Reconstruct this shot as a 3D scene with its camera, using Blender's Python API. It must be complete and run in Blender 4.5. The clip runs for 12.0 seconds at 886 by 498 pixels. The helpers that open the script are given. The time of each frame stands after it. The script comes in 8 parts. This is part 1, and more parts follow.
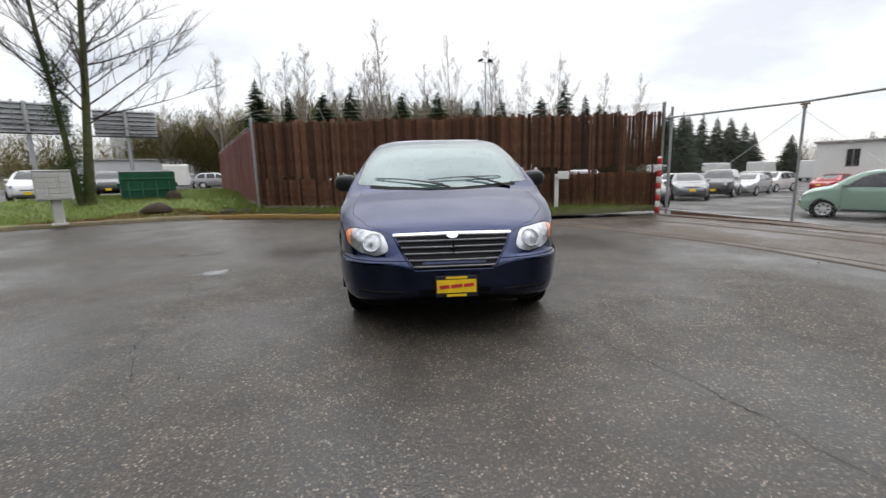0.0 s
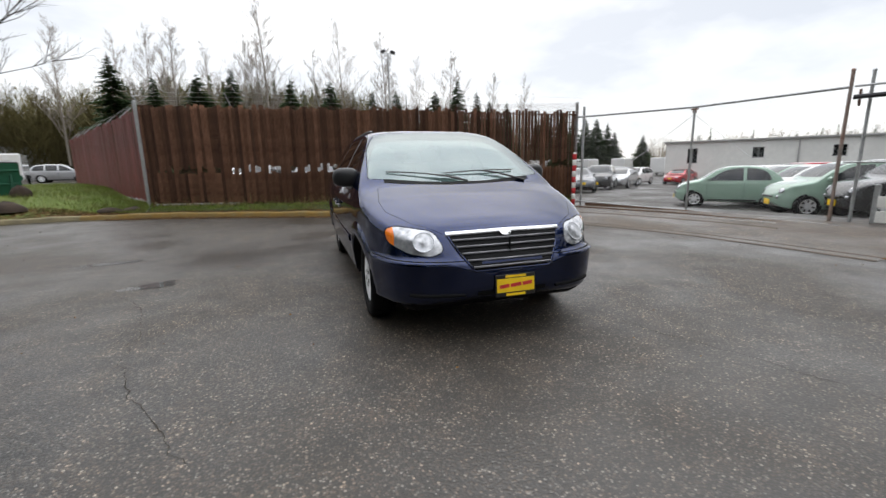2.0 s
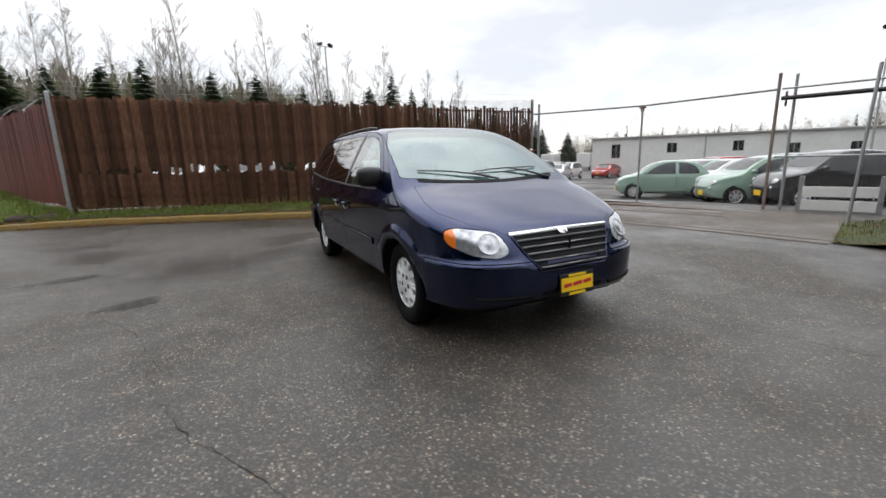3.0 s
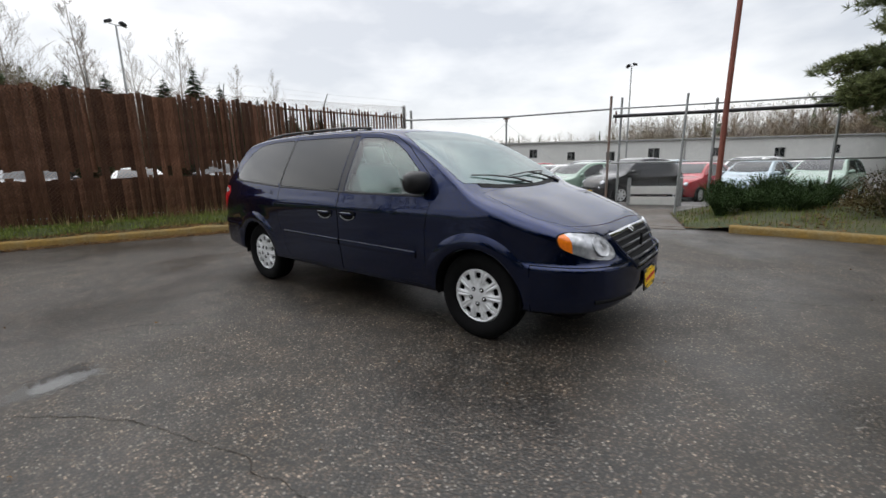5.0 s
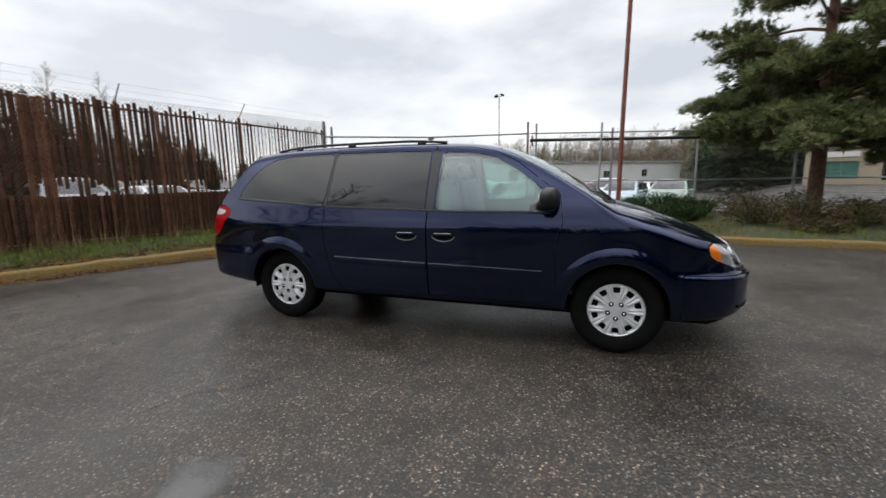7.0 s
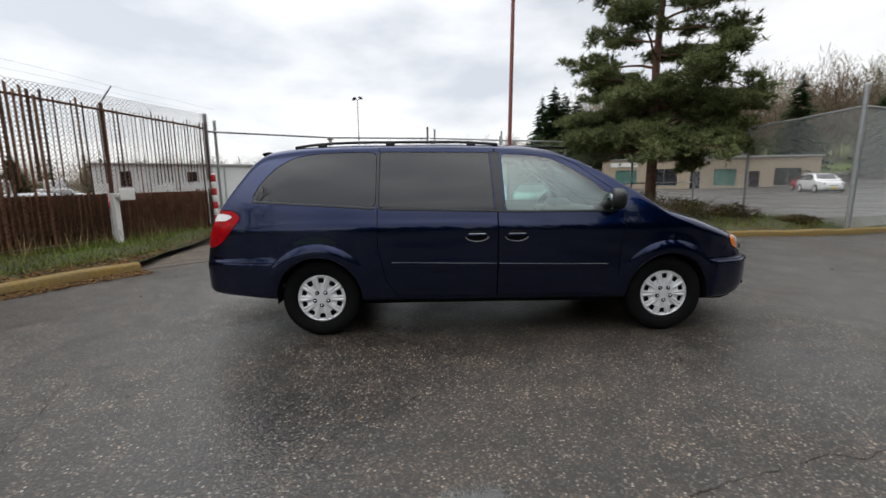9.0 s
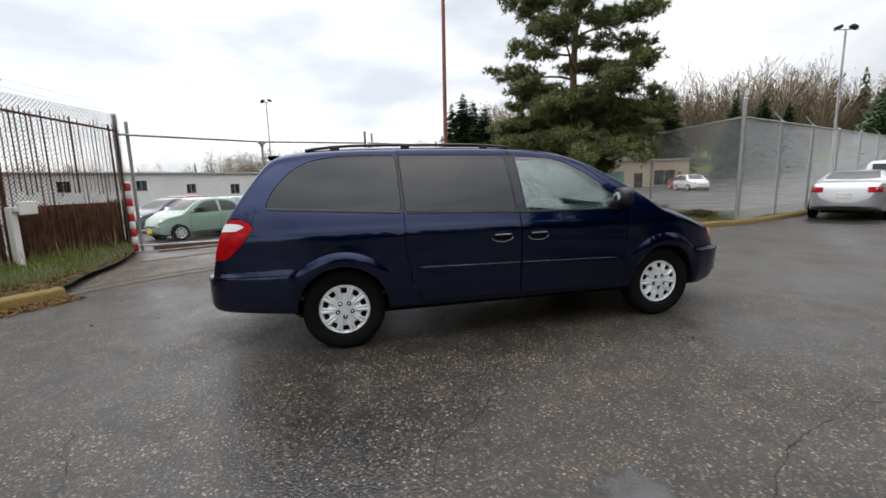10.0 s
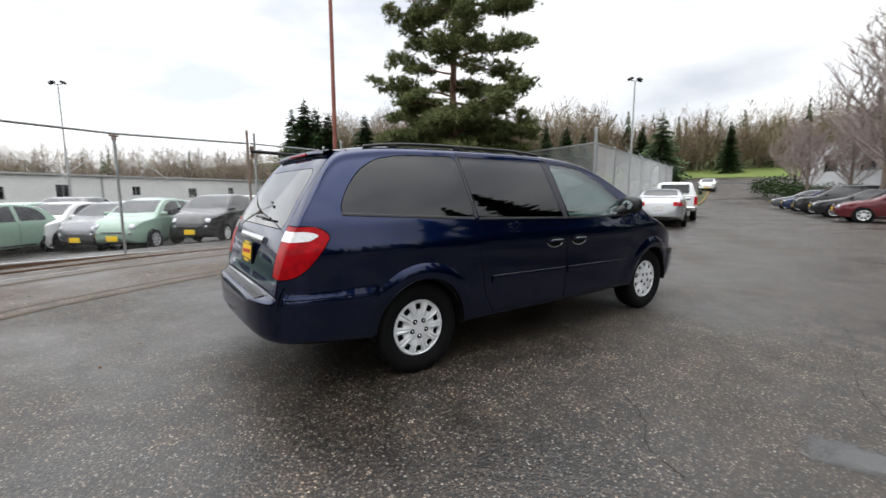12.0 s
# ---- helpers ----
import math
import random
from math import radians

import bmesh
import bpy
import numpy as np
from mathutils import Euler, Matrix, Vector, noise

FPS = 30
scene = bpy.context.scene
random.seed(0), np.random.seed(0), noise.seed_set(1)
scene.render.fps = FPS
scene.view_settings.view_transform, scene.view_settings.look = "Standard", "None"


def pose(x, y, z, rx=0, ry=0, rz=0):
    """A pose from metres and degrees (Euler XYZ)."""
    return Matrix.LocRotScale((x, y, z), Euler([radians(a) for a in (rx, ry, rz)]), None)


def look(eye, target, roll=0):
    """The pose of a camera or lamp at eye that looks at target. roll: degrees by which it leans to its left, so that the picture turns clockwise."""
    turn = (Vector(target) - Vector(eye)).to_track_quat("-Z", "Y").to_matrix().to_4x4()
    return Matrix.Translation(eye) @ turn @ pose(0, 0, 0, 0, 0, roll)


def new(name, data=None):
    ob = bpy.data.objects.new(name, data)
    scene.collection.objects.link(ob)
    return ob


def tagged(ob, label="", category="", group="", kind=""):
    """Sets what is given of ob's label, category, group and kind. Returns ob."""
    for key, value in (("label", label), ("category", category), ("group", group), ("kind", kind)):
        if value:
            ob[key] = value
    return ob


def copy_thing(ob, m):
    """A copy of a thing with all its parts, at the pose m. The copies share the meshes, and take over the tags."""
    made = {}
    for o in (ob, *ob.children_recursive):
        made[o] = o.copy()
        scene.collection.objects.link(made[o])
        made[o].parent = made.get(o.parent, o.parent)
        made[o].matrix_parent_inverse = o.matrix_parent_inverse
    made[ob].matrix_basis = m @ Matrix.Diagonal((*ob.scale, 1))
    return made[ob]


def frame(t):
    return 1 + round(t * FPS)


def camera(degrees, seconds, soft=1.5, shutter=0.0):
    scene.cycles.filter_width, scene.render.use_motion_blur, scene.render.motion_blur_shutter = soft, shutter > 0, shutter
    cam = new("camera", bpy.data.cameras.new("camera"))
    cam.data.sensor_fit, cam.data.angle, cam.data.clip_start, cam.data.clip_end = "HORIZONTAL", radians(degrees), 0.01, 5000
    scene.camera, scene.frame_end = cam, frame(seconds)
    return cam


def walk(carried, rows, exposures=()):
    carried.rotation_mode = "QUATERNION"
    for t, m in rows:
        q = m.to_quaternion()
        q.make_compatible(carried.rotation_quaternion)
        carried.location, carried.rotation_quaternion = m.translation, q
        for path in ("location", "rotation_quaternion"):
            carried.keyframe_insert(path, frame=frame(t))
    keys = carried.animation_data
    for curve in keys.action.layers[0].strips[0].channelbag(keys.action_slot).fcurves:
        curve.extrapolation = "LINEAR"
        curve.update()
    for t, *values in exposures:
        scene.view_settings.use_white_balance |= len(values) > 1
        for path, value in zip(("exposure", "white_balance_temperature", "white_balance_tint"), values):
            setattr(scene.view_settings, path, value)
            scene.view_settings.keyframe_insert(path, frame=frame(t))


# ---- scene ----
cam = camera(92.2, 12.0, shutter=0.35)
PATH = [
    (0, (-0.262, -4.053, 1.26), (-0.147, -2.087, 0.912), -1.5),
    (0.5, (-0.483, -4.012, 1.254), (-0.193, -2.068, 0.887), -1.5),
    (1, (-0.758, -3.948, 1.266), (-0.382, -2.022, 0.884), -2.3),
    (1.5, (-1.062, -3.779, 1.261), (-0.586, -1.881, 0.851), -2.0),
    (2, (-1.39, -3.622, 1.281), (-0.78, -1.756, 0.894), -1.1),
    (2.5, (-1.775, -3.425, 1.307), (-0.956, -1.651, 0.883), -1.0),
    (3, (-2.153, -3.145, 1.313), (-1.261, -1.403, 0.904), -1.6),
    (3.5, (-2.536, -2.848, 1.343), (-1.435, -1.225, 0.948), -1.1),
    (3.7, (-2.67, -2.726, 1.354), (-1.499, -1.165, 0.919), -0.6),
    (5.3, (-3.616, -1.468, 1.343), (-2.049, -0.287, 0.958), -1.4),
    (5.5, (-3.699, -1.294, 1.35), (-2.116, -0.131, 0.974), -1.2),
    (6, (-3.958, -0.819, 1.368), (-2.264, 0.183, 1.011), -1.3),
    (6.5, (-4.116, -0.322, 1.351), (-2.362, 0.569, 0.99), -2.1),
    (7, (-4.263, 0.171, 1.35), (-2.407, 0.84, 1.023), -1.0),
    (7.5, (-4.418, 0.637, 1.355), (-2.485, 1.044, 1.042), -1.1),
    (7.7, (-4.46, 0.838, 1.36), (-2.508, 1.165, 1.071), -2.1),
    (9.3, (-4.537, 2.351, 1.339), (-2.57, 2.17, 1.028), -1.1),
    (9.5, (-4.507, 2.558, 1.329), (-2.55, 2.271, 1.032), -2.1),
    (10, (-4.409, 3.02, 1.342), (-2.485, 2.562, 1.04), -1.5),
    (10.5, (-4.21, 3.442, 1.335), (-2.33, 2.843, 1.01), -0.6),
    (11, (-4.024, 3.881, 1.341), (-2.239, 3.021, 1.063), -1.3),
    (11.5, (-3.751, 4.253, 1.331), (-2.021, 3.284, 1.07), -1.4),
    (12, (-3.46, 4.633, 1.315), (-1.843, 3.485, 1.053), -0.2),
]
walk(cam, [(t, look(eye, target, roll)) for t, eye, target, roll in PATH],
     exposures=[(0.0, 0.24), (3.5, 0.24), (5.5, 0.04), (7.5, 0.06), (9.5, 0.18), (10.5, 0.38), (12.0, 0.48)])

# ---- world and light ----
SUN_EL, SUN_AZ = 38.0, 62.0      # elevation, and direction in the plan counted from +x
world = bpy.data.worlds.new("overcast")
world.use_nodes = True
scene.world = world
wt = world.node_tree
wt.nodes.clear()
w_out = wt.nodes.new("ShaderNodeOutputWorld")
w_bg = wt.nodes.new("ShaderNodeBackground")
w_sky = wt.nodes.new("ShaderNodeTexSky")
w_sky.sky_type, w_sky.sun_disc = "NISHITA", False
w_sky.sun_elevation, w_sky.sun_rotation = radians(SUN_EL), radians(90 - SUN_AZ)
w_co = wt.nodes.new("ShaderNodeTexCoord")
w_map = wt.nodes.new("ShaderNodeMapping")
w_map.inputs["Scale"].default_value = (1.0, 1.0, 2.6)
w_n = wt.nodes.new("ShaderNodeTexNoise")
w_n.inputs["Scale"].default_value, w_n.inputs["Detail"].default_value = 2.5, 6.0
w_n.inputs["Roughness"].default_value = 0.5
w_ramp = wt.nodes.new("ShaderNodeValToRGB")
w_ramp.color_ramp.elements[0].position, w_ramp.color_ramp.elements[0].color = 0.35, (0.66, 0.69, 0.745, 1)
w_ramp.color_ramp.elements[1].position, w_ramp.color_ramp.elements[1].color = 0.64, (1.12, 1.12, 1.12, 1)
w_dim = wt.nodes.new("ShaderNodeVectorMath")
w_dim.operation = "SCALE"
w_dim.inputs["Scale"].default_value = 0.10
w_mix = wt.nodes.new("ShaderNodeMix")
w_mix.data_type = "RGBA"
w_mix.inputs["Factor"].default_value = 0.88
wt.links.new(w_co.outputs["Generated"], w_map.inputs["Vector"])
wt.links.new(w_map.outputs["Vector"], w_n.inputs["Vector"])
wt.links.new(w_n.outputs["Fac"], w_ramp.inputs["Fac"])
wt.links.new(w_sky.outputs["Color"], w_dim.inputs[0])
wt.links.new(w_dim.outputs["Vector"], w_mix.inputs["A"])
wt.links.new(w_ramp.outputs["Color"], w_mix.inputs["B"])
wt.links.new(w_mix.outputs["Result"], w_bg.inputs["Color"])
# an overcast sky is brighter overhead than at the horizon
w_sep = wt.nodes.new("ShaderNodeSeparateXYZ")
w_up = wt.nodes.new("ShaderNodeMapRange")
w_up.interpolation_type = "SMOOTHSTEP"
w_up.inputs["From Min"].default_value, w_up.inputs["From Max"].default_value = 0.42, 0.92
w_up.inputs["To Min"].default_value, w_up.inputs["To Max"].default_value = 1.06, 2.8
wt.links.new(w_co.outputs["Generated"], w_sep.inputs["Vector"])
wt.links.new(w_sep.outputs["Z"], w_up.inputs["Value"])
# and brighter on the side where the sun stands behind the cloud
w_dot = wt.nodes.new("ShaderNodeVectorMath")
w_dot.operation = "DOT_PRODUCT"
w_dot.inputs[1].default_value = (math.cos(radians(SUN_AZ)), math.sin(radians(SUN_AZ)), 0)
w_side = wt.nodes.new("ShaderNodeMapRange")
w_side.inputs["From Min"].default_value, w_side.inputs["From Max"].default_value = -1.0, 0.3
w_side.inputs["To Min"].default_value, w_side.inputs["To Max"].default_value = 0.72, 1.0
w_mul = wt.nodes.new("ShaderNodeMath")
w_mul.operation = "MULTIPLY"
wt.links.new(w_co.outputs["Generated"], w_dot.inputs[0])
wt.links.new(w_dot.outputs["Value"], w_side.inputs["Value"])
wt.links.new(w_side.outputs["Result"], w_mul.inputs[0])
wt.links.new(w_up.outputs["Result"], w_mul.inputs[1])
wt.links.new(w_mul.outputs[0], w_bg.inputs["Strength"])
wt.links.new(w_bg.outputs["Background"], w_out.inputs["Surface"])

sun_data = bpy.data.lights.new("sun", "SUN")
sun_data.energy, sun_data.angle, sun_data.color = 0.5, radians(110), (1.0, 0.97, 0.93)
sun = new("sun", sun_data)
_d = Vector((math.cos(radians(SUN_EL)) * math.cos(radians(SUN_AZ)), math.cos(radians(SUN_EL)) * math.sin(radians(SUN_AZ)), math.sin(radians(SUN_EL))))
sun.matrix_world = look(_d * 60, (0, 0, 0))


# ---- materials ----
def mat(name, color, rough=0.6, metal=0.0, vary=0.15, scale=8.0, fine=0.0, fine_scale=120.0, bump=0.0, bump_scale=60.0,
        color2=None, coat=0.0, island=0.0, spec=0.5, rough_vary=0.0):
    """A surface with variation at two scales, a little relief, and if asked a shift from piece to piece."""
    m = bpy.data.materials.new(name)
    m.use_nodes = True
    nt = m.node_tree
    b = nt.nodes["Principled BSDF"]
    b.inputs["Roughness"].default_value, b.inputs["Metallic"].default_value = rough, metal
    b.inputs["Coat Weight"].default_value = coat
    b.inputs["Coat Roughness"].default_value = 0.03
    b.inputs["Specular IOR Level"].default_value = spec
    co = nt.nodes.new("ShaderNodeTexCoord").outputs["Object"]

    def noise_node(sc, detail=4.0):
        n = nt.nodes.new("ShaderNodeTexNoise")
        n.inputs["Scale"].default_value, n.inputs["Detail"].default_value = sc, detail
        nt.links.new(co, n.inputs["Vector"])
        return n.outputs["Fac"]

    def mixed(fac, a, c):
        x = nt.nodes.new("ShaderNodeMix")
        x.data_type = "RGBA"
        for sock, v in (("Factor", fac), ("A", a), ("B", c)):
            if hasattr(v, "is_linked"):
                nt.links.new(v, x.inputs[sock])
            else:
                x.inputs[sock].default_value = (*v, 1) if isinstance(v, tuple) else v
        return x.outputs["Result"]

    def stretch(v, lo, hi):
        r = nt.nodes.new("ShaderNodeMapRange")
        r.inputs["From Min"].default_value, r.inputs["From Max"].default_value = 0.3, 0.7
        r.inputs["To Min"].default_value, r.inputs["To Max"].default_value = lo, hi
        nt.links.new(v, r.inputs["Value"])
        return r.outputs["Result"]

    dark = tuple(c * (1 - vary) for c in color)
    light = tuple(min(1.0, c * (1 + vary)) for c in color) if color2 is None else color2
    col = mixed(stretch(noise_node(scale), 0, 1), dark, light)
    if fine:
        lo = tuple(c * (1 - fine) for c in color)
        col = mixed(stretch(noise_node(fine_scale, 2.0), 0.0, 0.75), col, lo)
    if island:
        oi = nt.nodes.new("ShaderNodeObjectInfo").outputs["Random"]
        gi = nt.nodes.new("ShaderNodeNewGeometry").outputs["Random Per Island"]
        ad = nt.nodes.new("ShaderNodeMath")
        ad.operation = "ADD"
        nt.links.new(oi, ad.inputs[0])
        nt.links.new(gi, ad.inputs[1])
        fr = nt.nodes.new("ShaderNodeMath")
        fr.operation = "FRACT"
        nt.links.new(ad.outputs[0], fr.inputs[0])
        hs = nt.nodes.new("ShaderNodeHueSaturation")
        mr = nt.nodes.new("ShaderNodeMapRange")
        mr.inputs["To Min"].default_value, mr.inputs["To Max"].default_value = 1 - island, 1 + island
        nt.links.new(fr.outputs[0], mr.inputs["Value"])
        nt.links.new(mr.outputs["Result"], hs.inputs["Value"])
        nt.links.new(col, hs.inputs["Color"])
        col = hs.outputs["Color"]
    nt.links.new(col, b.inputs["Base Color"])
    if rough_vary:
        nt.links.new(stretch(noise_node(scale * 1.7), max(0.02, rough - rough_vary), min(1, rough + rough_vary)), b.inputs["Roughness"])
    if bump:
        bp = nt.nodes.new("ShaderNodeBump")
        bp.inputs["Strength"].default_value, bp.inputs["Distance"].default_value = bump, 0.01
        nt.links.new(noise_node(bump_scale), bp.inputs["Height"])
        nt.links.new(bp.outputs["Normal"], b.inputs["Normal"])
    return m


def asphalt_mat(name, base, wet, hue=(1.0, 1.0, 1.0)):
    """Coarse worn asphalt: stones in a dark binder, damp patches at large scale."""
    m = bpy.data.materials.new(name)
    m.use_nodes = True
    nt = m.node_tree
    N, L = nt.nodes.new, nt.links.new
    b = nt.nodes["Principled BSDF"]
    co = N("ShaderNodeTexCoord").outputs["Object"]

    def tex(kind, sc, detail=None):
        n = N(kind)
        n.inputs["Scale"].default_value = sc
        if detail is not None:
            n.inputs["Detail"].default_value = detail
        L(co, n.inputs["Vector"])
        return n

    def ramp(v, *stops):
        r = N("ShaderNodeValToRGB")
        while len(r.color_ramp.elements) < len(stops):
            r.color_ramp.elements.new(0.5)
        for e, (p, c) in zip(r.color_ramp.elements, stops):
            e.position, e.color = p, (*c, 1) if isinstance(c, tuple) else (c, c, c, 1)
        L(v, r.inputs["Fac"])
        return r.outputs["Color"]

    def mixc(f, a, c, mode="MIX"):
        x = N("ShaderNodeMix")
        x.data_type, x.blend_type = "RGBA", mode
        for sock, v in (("Factor", f), ("A", a), ("B", c)):
            if hasattr(v, "is_linked"):
                L(v, x.inputs[sock])
            else:
                x.inputs[sock].default_value = (*v, 1) if isinstance(v, tuple) else v
        return x.outputs["Result"]

    stones = tex("ShaderNodeTexVoronoi", 76.0)
    grit = tex("ShaderNodeTexVoronoi", 170.0)
    big = tex("ShaderNodeTexNoise", 0.45, 5.0)
    mid = tex("ShaderNodeTexNoise", 4.2, 7.0)
    sep = N("ShaderNodeSeparateColor")
    L(stones.outputs["Color"], sep.inputs["Color"])
    k = base
    stone_col = ramp(sep.outputs["Red"], (0.0, (k * .28, k * .26, k * .24)), (0.42, (k * .72, k * .66, k * .60)), (0.72, (k * 1.5, k * 1.36, k * 1.22)),
                     (0.90, (k * 2.4, k * 2.4, k * 2.35)), (1.0, (k * 5.8, k * 5.9, k * 5.9)))
    stone_col = mixc(1.0, stone_col, ramp(sep.outputs["Blue"], (0.0, (1.12, 0.95, 0.82)), (0.35, (1.02, 0.98, 0.93)), (0.7, (0.94, 0.98, 1.0)), (1.0, (1.04, 1.0, 0.92))), "MULTIPLY")
    face = ramp(stones.outputs["Distance"], (0.34, 1.0), (0.74, 0.0))
    col = mixc(face, (k * .36, k * .35, k * .34), stone_col)
    sep2 = N("ShaderNodeSeparateColor")
    L(grit.outputs["Color"], sep2.inputs["Color"])
    col = mixc(0.45, col, mixc(1.0, col, ramp(sep2.outputs["Green"], (0.0, 0.5), (0.8, 1.1), (1.0, 2.4)), "MULTIPLY"))
    col = mixc(1.0, col, ramp(mid.outputs["Fac"], (0.32, (0.62, .63, .64)), (0.5, (0.98, 0.96, 0.94)), (0.68, (1.40, 1.30, 1.22))), "MULTIPLY")
    col = mixc(1.0, col, ramp(big.outputs["Fac"], (0.35, (0.80, .80, .81)), (0.65, (1.18, 1.12, 1.02))), "MULTIPLY")
    worn = ramp(tex("ShaderNodeTexNoise", 0.21, 3.0).outputs["Fac"], (0.50, 0.0), (0.62, 0.28))
    col = mixc(worn, col, (k * 1.12, k * 1.05, k * .98))
    col = mixc(1.0, col, hue, "MULTIPLY")
    L(col, b.inputs["Base Color"])
    L(ramp(big.outputs["Fac"], (0.38, wet - 0.06), (0.62, wet + 0.34)), b.inputs["Roughness"])
    h = N("ShaderNodeMath")
    h.operation = "MULTIPLY_ADD"
    L(face, h.inputs[0])
    h.inputs[1].default_value = 0.6
    L(mid.outputs["Fac"], h.inputs[2])
    bp = N("ShaderNodeBump")
    bp.inputs["Strength"].default_value, bp.inputs["Distance"].default_value = 0.42, 0.004
    L(h.outputs[0], bp.inputs["Height"])
    L(bp.outputs["Normal"], b.inputs["Normal"])
    return m


def paint_mat(name, color, flake=0.25, rough=0.32, metal=0.35):
    m = mat(name, color, rough, metal, vary=flake * 0.3, scale=3.0, coat=1.0, fine=flake, fine_scale=900.0, spec=0.2)
    return m


def van_paint(name, flake, rough, ior=1.45):
    """Metallic paint: coloured flakes that shine softly under a clear, sharp lacquer."""
    m = bpy.data.materials.new(name)
    m.use_nodes = True
    nt = m.node_tree
    N, L = nt.nodes.new, nt.links.new
    b, out = nt.nodes["Principled BSDF"], nt.nodes["Material Output"]
    b.inputs["Base Color"].default_value = (*(c * 0.12 for c in flake), 1)
    b.inputs["IOR"].default_value = ior
    co, nz, mr, vm, gl, ad = N("ShaderNodeTexCoord"), N("ShaderNodeTexNoise"), N("ShaderNodeMapRange"), N("ShaderNodeVectorMath"), N("ShaderNodeBsdfGlossy"), N("ShaderNodeAddShader")
    nz.inputs["Scale"].default_value, nz.inputs["Detail"].default_value = 900.0, 1.0
    mr.inputs["From Min"].default_value, mr.inputs["From Max"].default_value = 0.3, 0.7
    mr.inputs["To Min"].default_value, mr.inputs["To Max"].default_value = 0.75, 1.25
    vm.operation = "SCALE"
    vm.inputs[0].default_value = flake
    gl.inputs["Roughness"].default_value = rough
    film, fr = N("ShaderNodeTexNoise"), N("ShaderNodeMapRange")
    film.inputs["Scale"].default_value, film.inputs["Detail"].default_value = 5.0, 5.0
    fr.inputs["From Min"].default_value, fr.inputs["From Max"].default_value = 0.35, 0.7
    fr.inputs["To Min"].default_value, fr.inputs["To Max"].default_value = 0.02, 0.07
    L(co.outputs["Object"], film.inputs["Vector"])
    L(film.outputs["Fac"], fr.inputs["Value"])
    L(fr.outputs["Result"], b.inputs["Roughness"])
    L(co.outputs["Object"], nz.inputs["Vector"])
    L(nz.outputs["Fac"], mr.inputs["Value"])
    L(mr.outputs["Result"], vm.inputs["Scale"])
    L(vm.outputs["Vector"], gl.inputs["Color"])
    L(b.outputs["BSDF"], ad.inputs[0])
    L(gl.outputs["BSDF"], ad.inputs[1])
    L(ad.outputs["Shader"], out.inputs["Surface"])
    return m


def glass_mat(name, tint, clear, rough=0.02, gloss=0.07, sheen=(1.0, 1.0, 1.0)):
    """Thin sheet glass: a share of the light goes through, tinted, and the rest is reflected by the gloss of the sheet."""
    m = bpy.data.materials.new(name)
    m.use_nodes = True
    nt = m.node_tree
    N, L = nt.nodes.new, nt.links.new
    nt.nodes.clear()
    out, tr, gl, lw, pw, mr, mx = N("ShaderNodeOutputMaterial"), N("ShaderNodeBsdfTransparent"), N("ShaderNodeBsdfGlossy"), N("ShaderNodeLayerWeight"), N("ShaderNodeMath"), N("ShaderNodeMapRange"), N("ShaderNodeMixShader")
    tr.inputs["Color"].default_value = (*(c * clear for c in tint), 1)
    gl.inputs["Roughness"].default_value = rough
    gl.inputs["Color"].default_value = (*sheen, 1)
    lw.inputs["Blend"].default_value = 0.5
    pw.operation = "POWER"
    pw.inputs[1].default_value = 4.0
    mr.inputs["To Min"].default_value = gloss
    L(lw.outputs["Facing"], pw.inputs[0])
    L(pw.outputs[0], mr.inputs["Value"])
    L(mr.outputs["Result"], mx.inputs["Fac"])
    L(tr.outputs["BSDF"], mx.inputs[1])
    L(gl.outputs["BSDF"], mx.inputs[2])
    L(mx.outputs["Shader"], out.inputs["Surface"])
    return m


def wet_mat(name, cx, cy, rx, ry, turn, color, rough, most):
    """A film of water that thins out towards an uneven edge and lets the asphalt show through."""
    m = bpy.data.materials.new(name)
    m.use_nodes = True
    nt = m.node_tree
    N, L = nt.nodes.new, nt.links.new
    b, out = nt.nodes["Principled BSDF"], nt.nodes["Material Output"]
    b.inputs["Base Color"].default_value = (*color, 1)
    b.inputs["Roughness"].default_value = rough
    co, mp, ln, nz, ad, mr, mx, tr = N("ShaderNodeTexCoord"), N("ShaderNodeMapping"), N("ShaderNodeVectorMath"), N("ShaderNodeTexNoise"), N("ShaderNodeMath"), N("ShaderNodeMapRange"), N("ShaderNodeMixShader"), N("ShaderNodeBsdfTransparent")
    mp.vector_type = "TEXTURE"
    mp.inputs["Location"].default_value = (cx, cy, 0)
    mp.inputs["Rotation"].default_value = (0, 0, radians(turn))
    mp.inputs["Scale"].default_value = (rx, ry, 1)
    ln.operation = "LENGTH"
    nz.inputs["Scale"].default_value, nz.inputs["Detail"].default_value = 6.0, 2.0
    ad.operation = "MULTIPLY_ADD"
    ad.inputs[1].default_value = 1.6
    mr.interpolation_type = "SMOOTHSTEP"
    mr.inputs["From Min"].default_value, mr.inputs["From Max"].default_value = 1.0, 1.8
    mr.inputs["To Min"].default_value, mr.inputs["To Max"].default_value = most, 0.0
    L(co.outputs["Object"], mp.inputs["Vector"])
    L(mp.outputs["Vector"], ln.inputs[0])
    L(co.outputs["Object"], nz.inputs["Vector"])
    L(nz.outputs["Fac"], ad.inputs[0])
    L(ln.outputs["Value"], ad.inputs[2])
    L(ad.outputs[0], mr.inputs["Value"])
    L(mr.outputs["Result"], mx.inputs["Fac"])
    L(tr.outputs["BSDF"], mx.inputs[1])
    L(b.outputs["BSDF"], mx.inputs[2])
    L(mx.outputs["Shader"], out.inputs["Surface"])
    return m


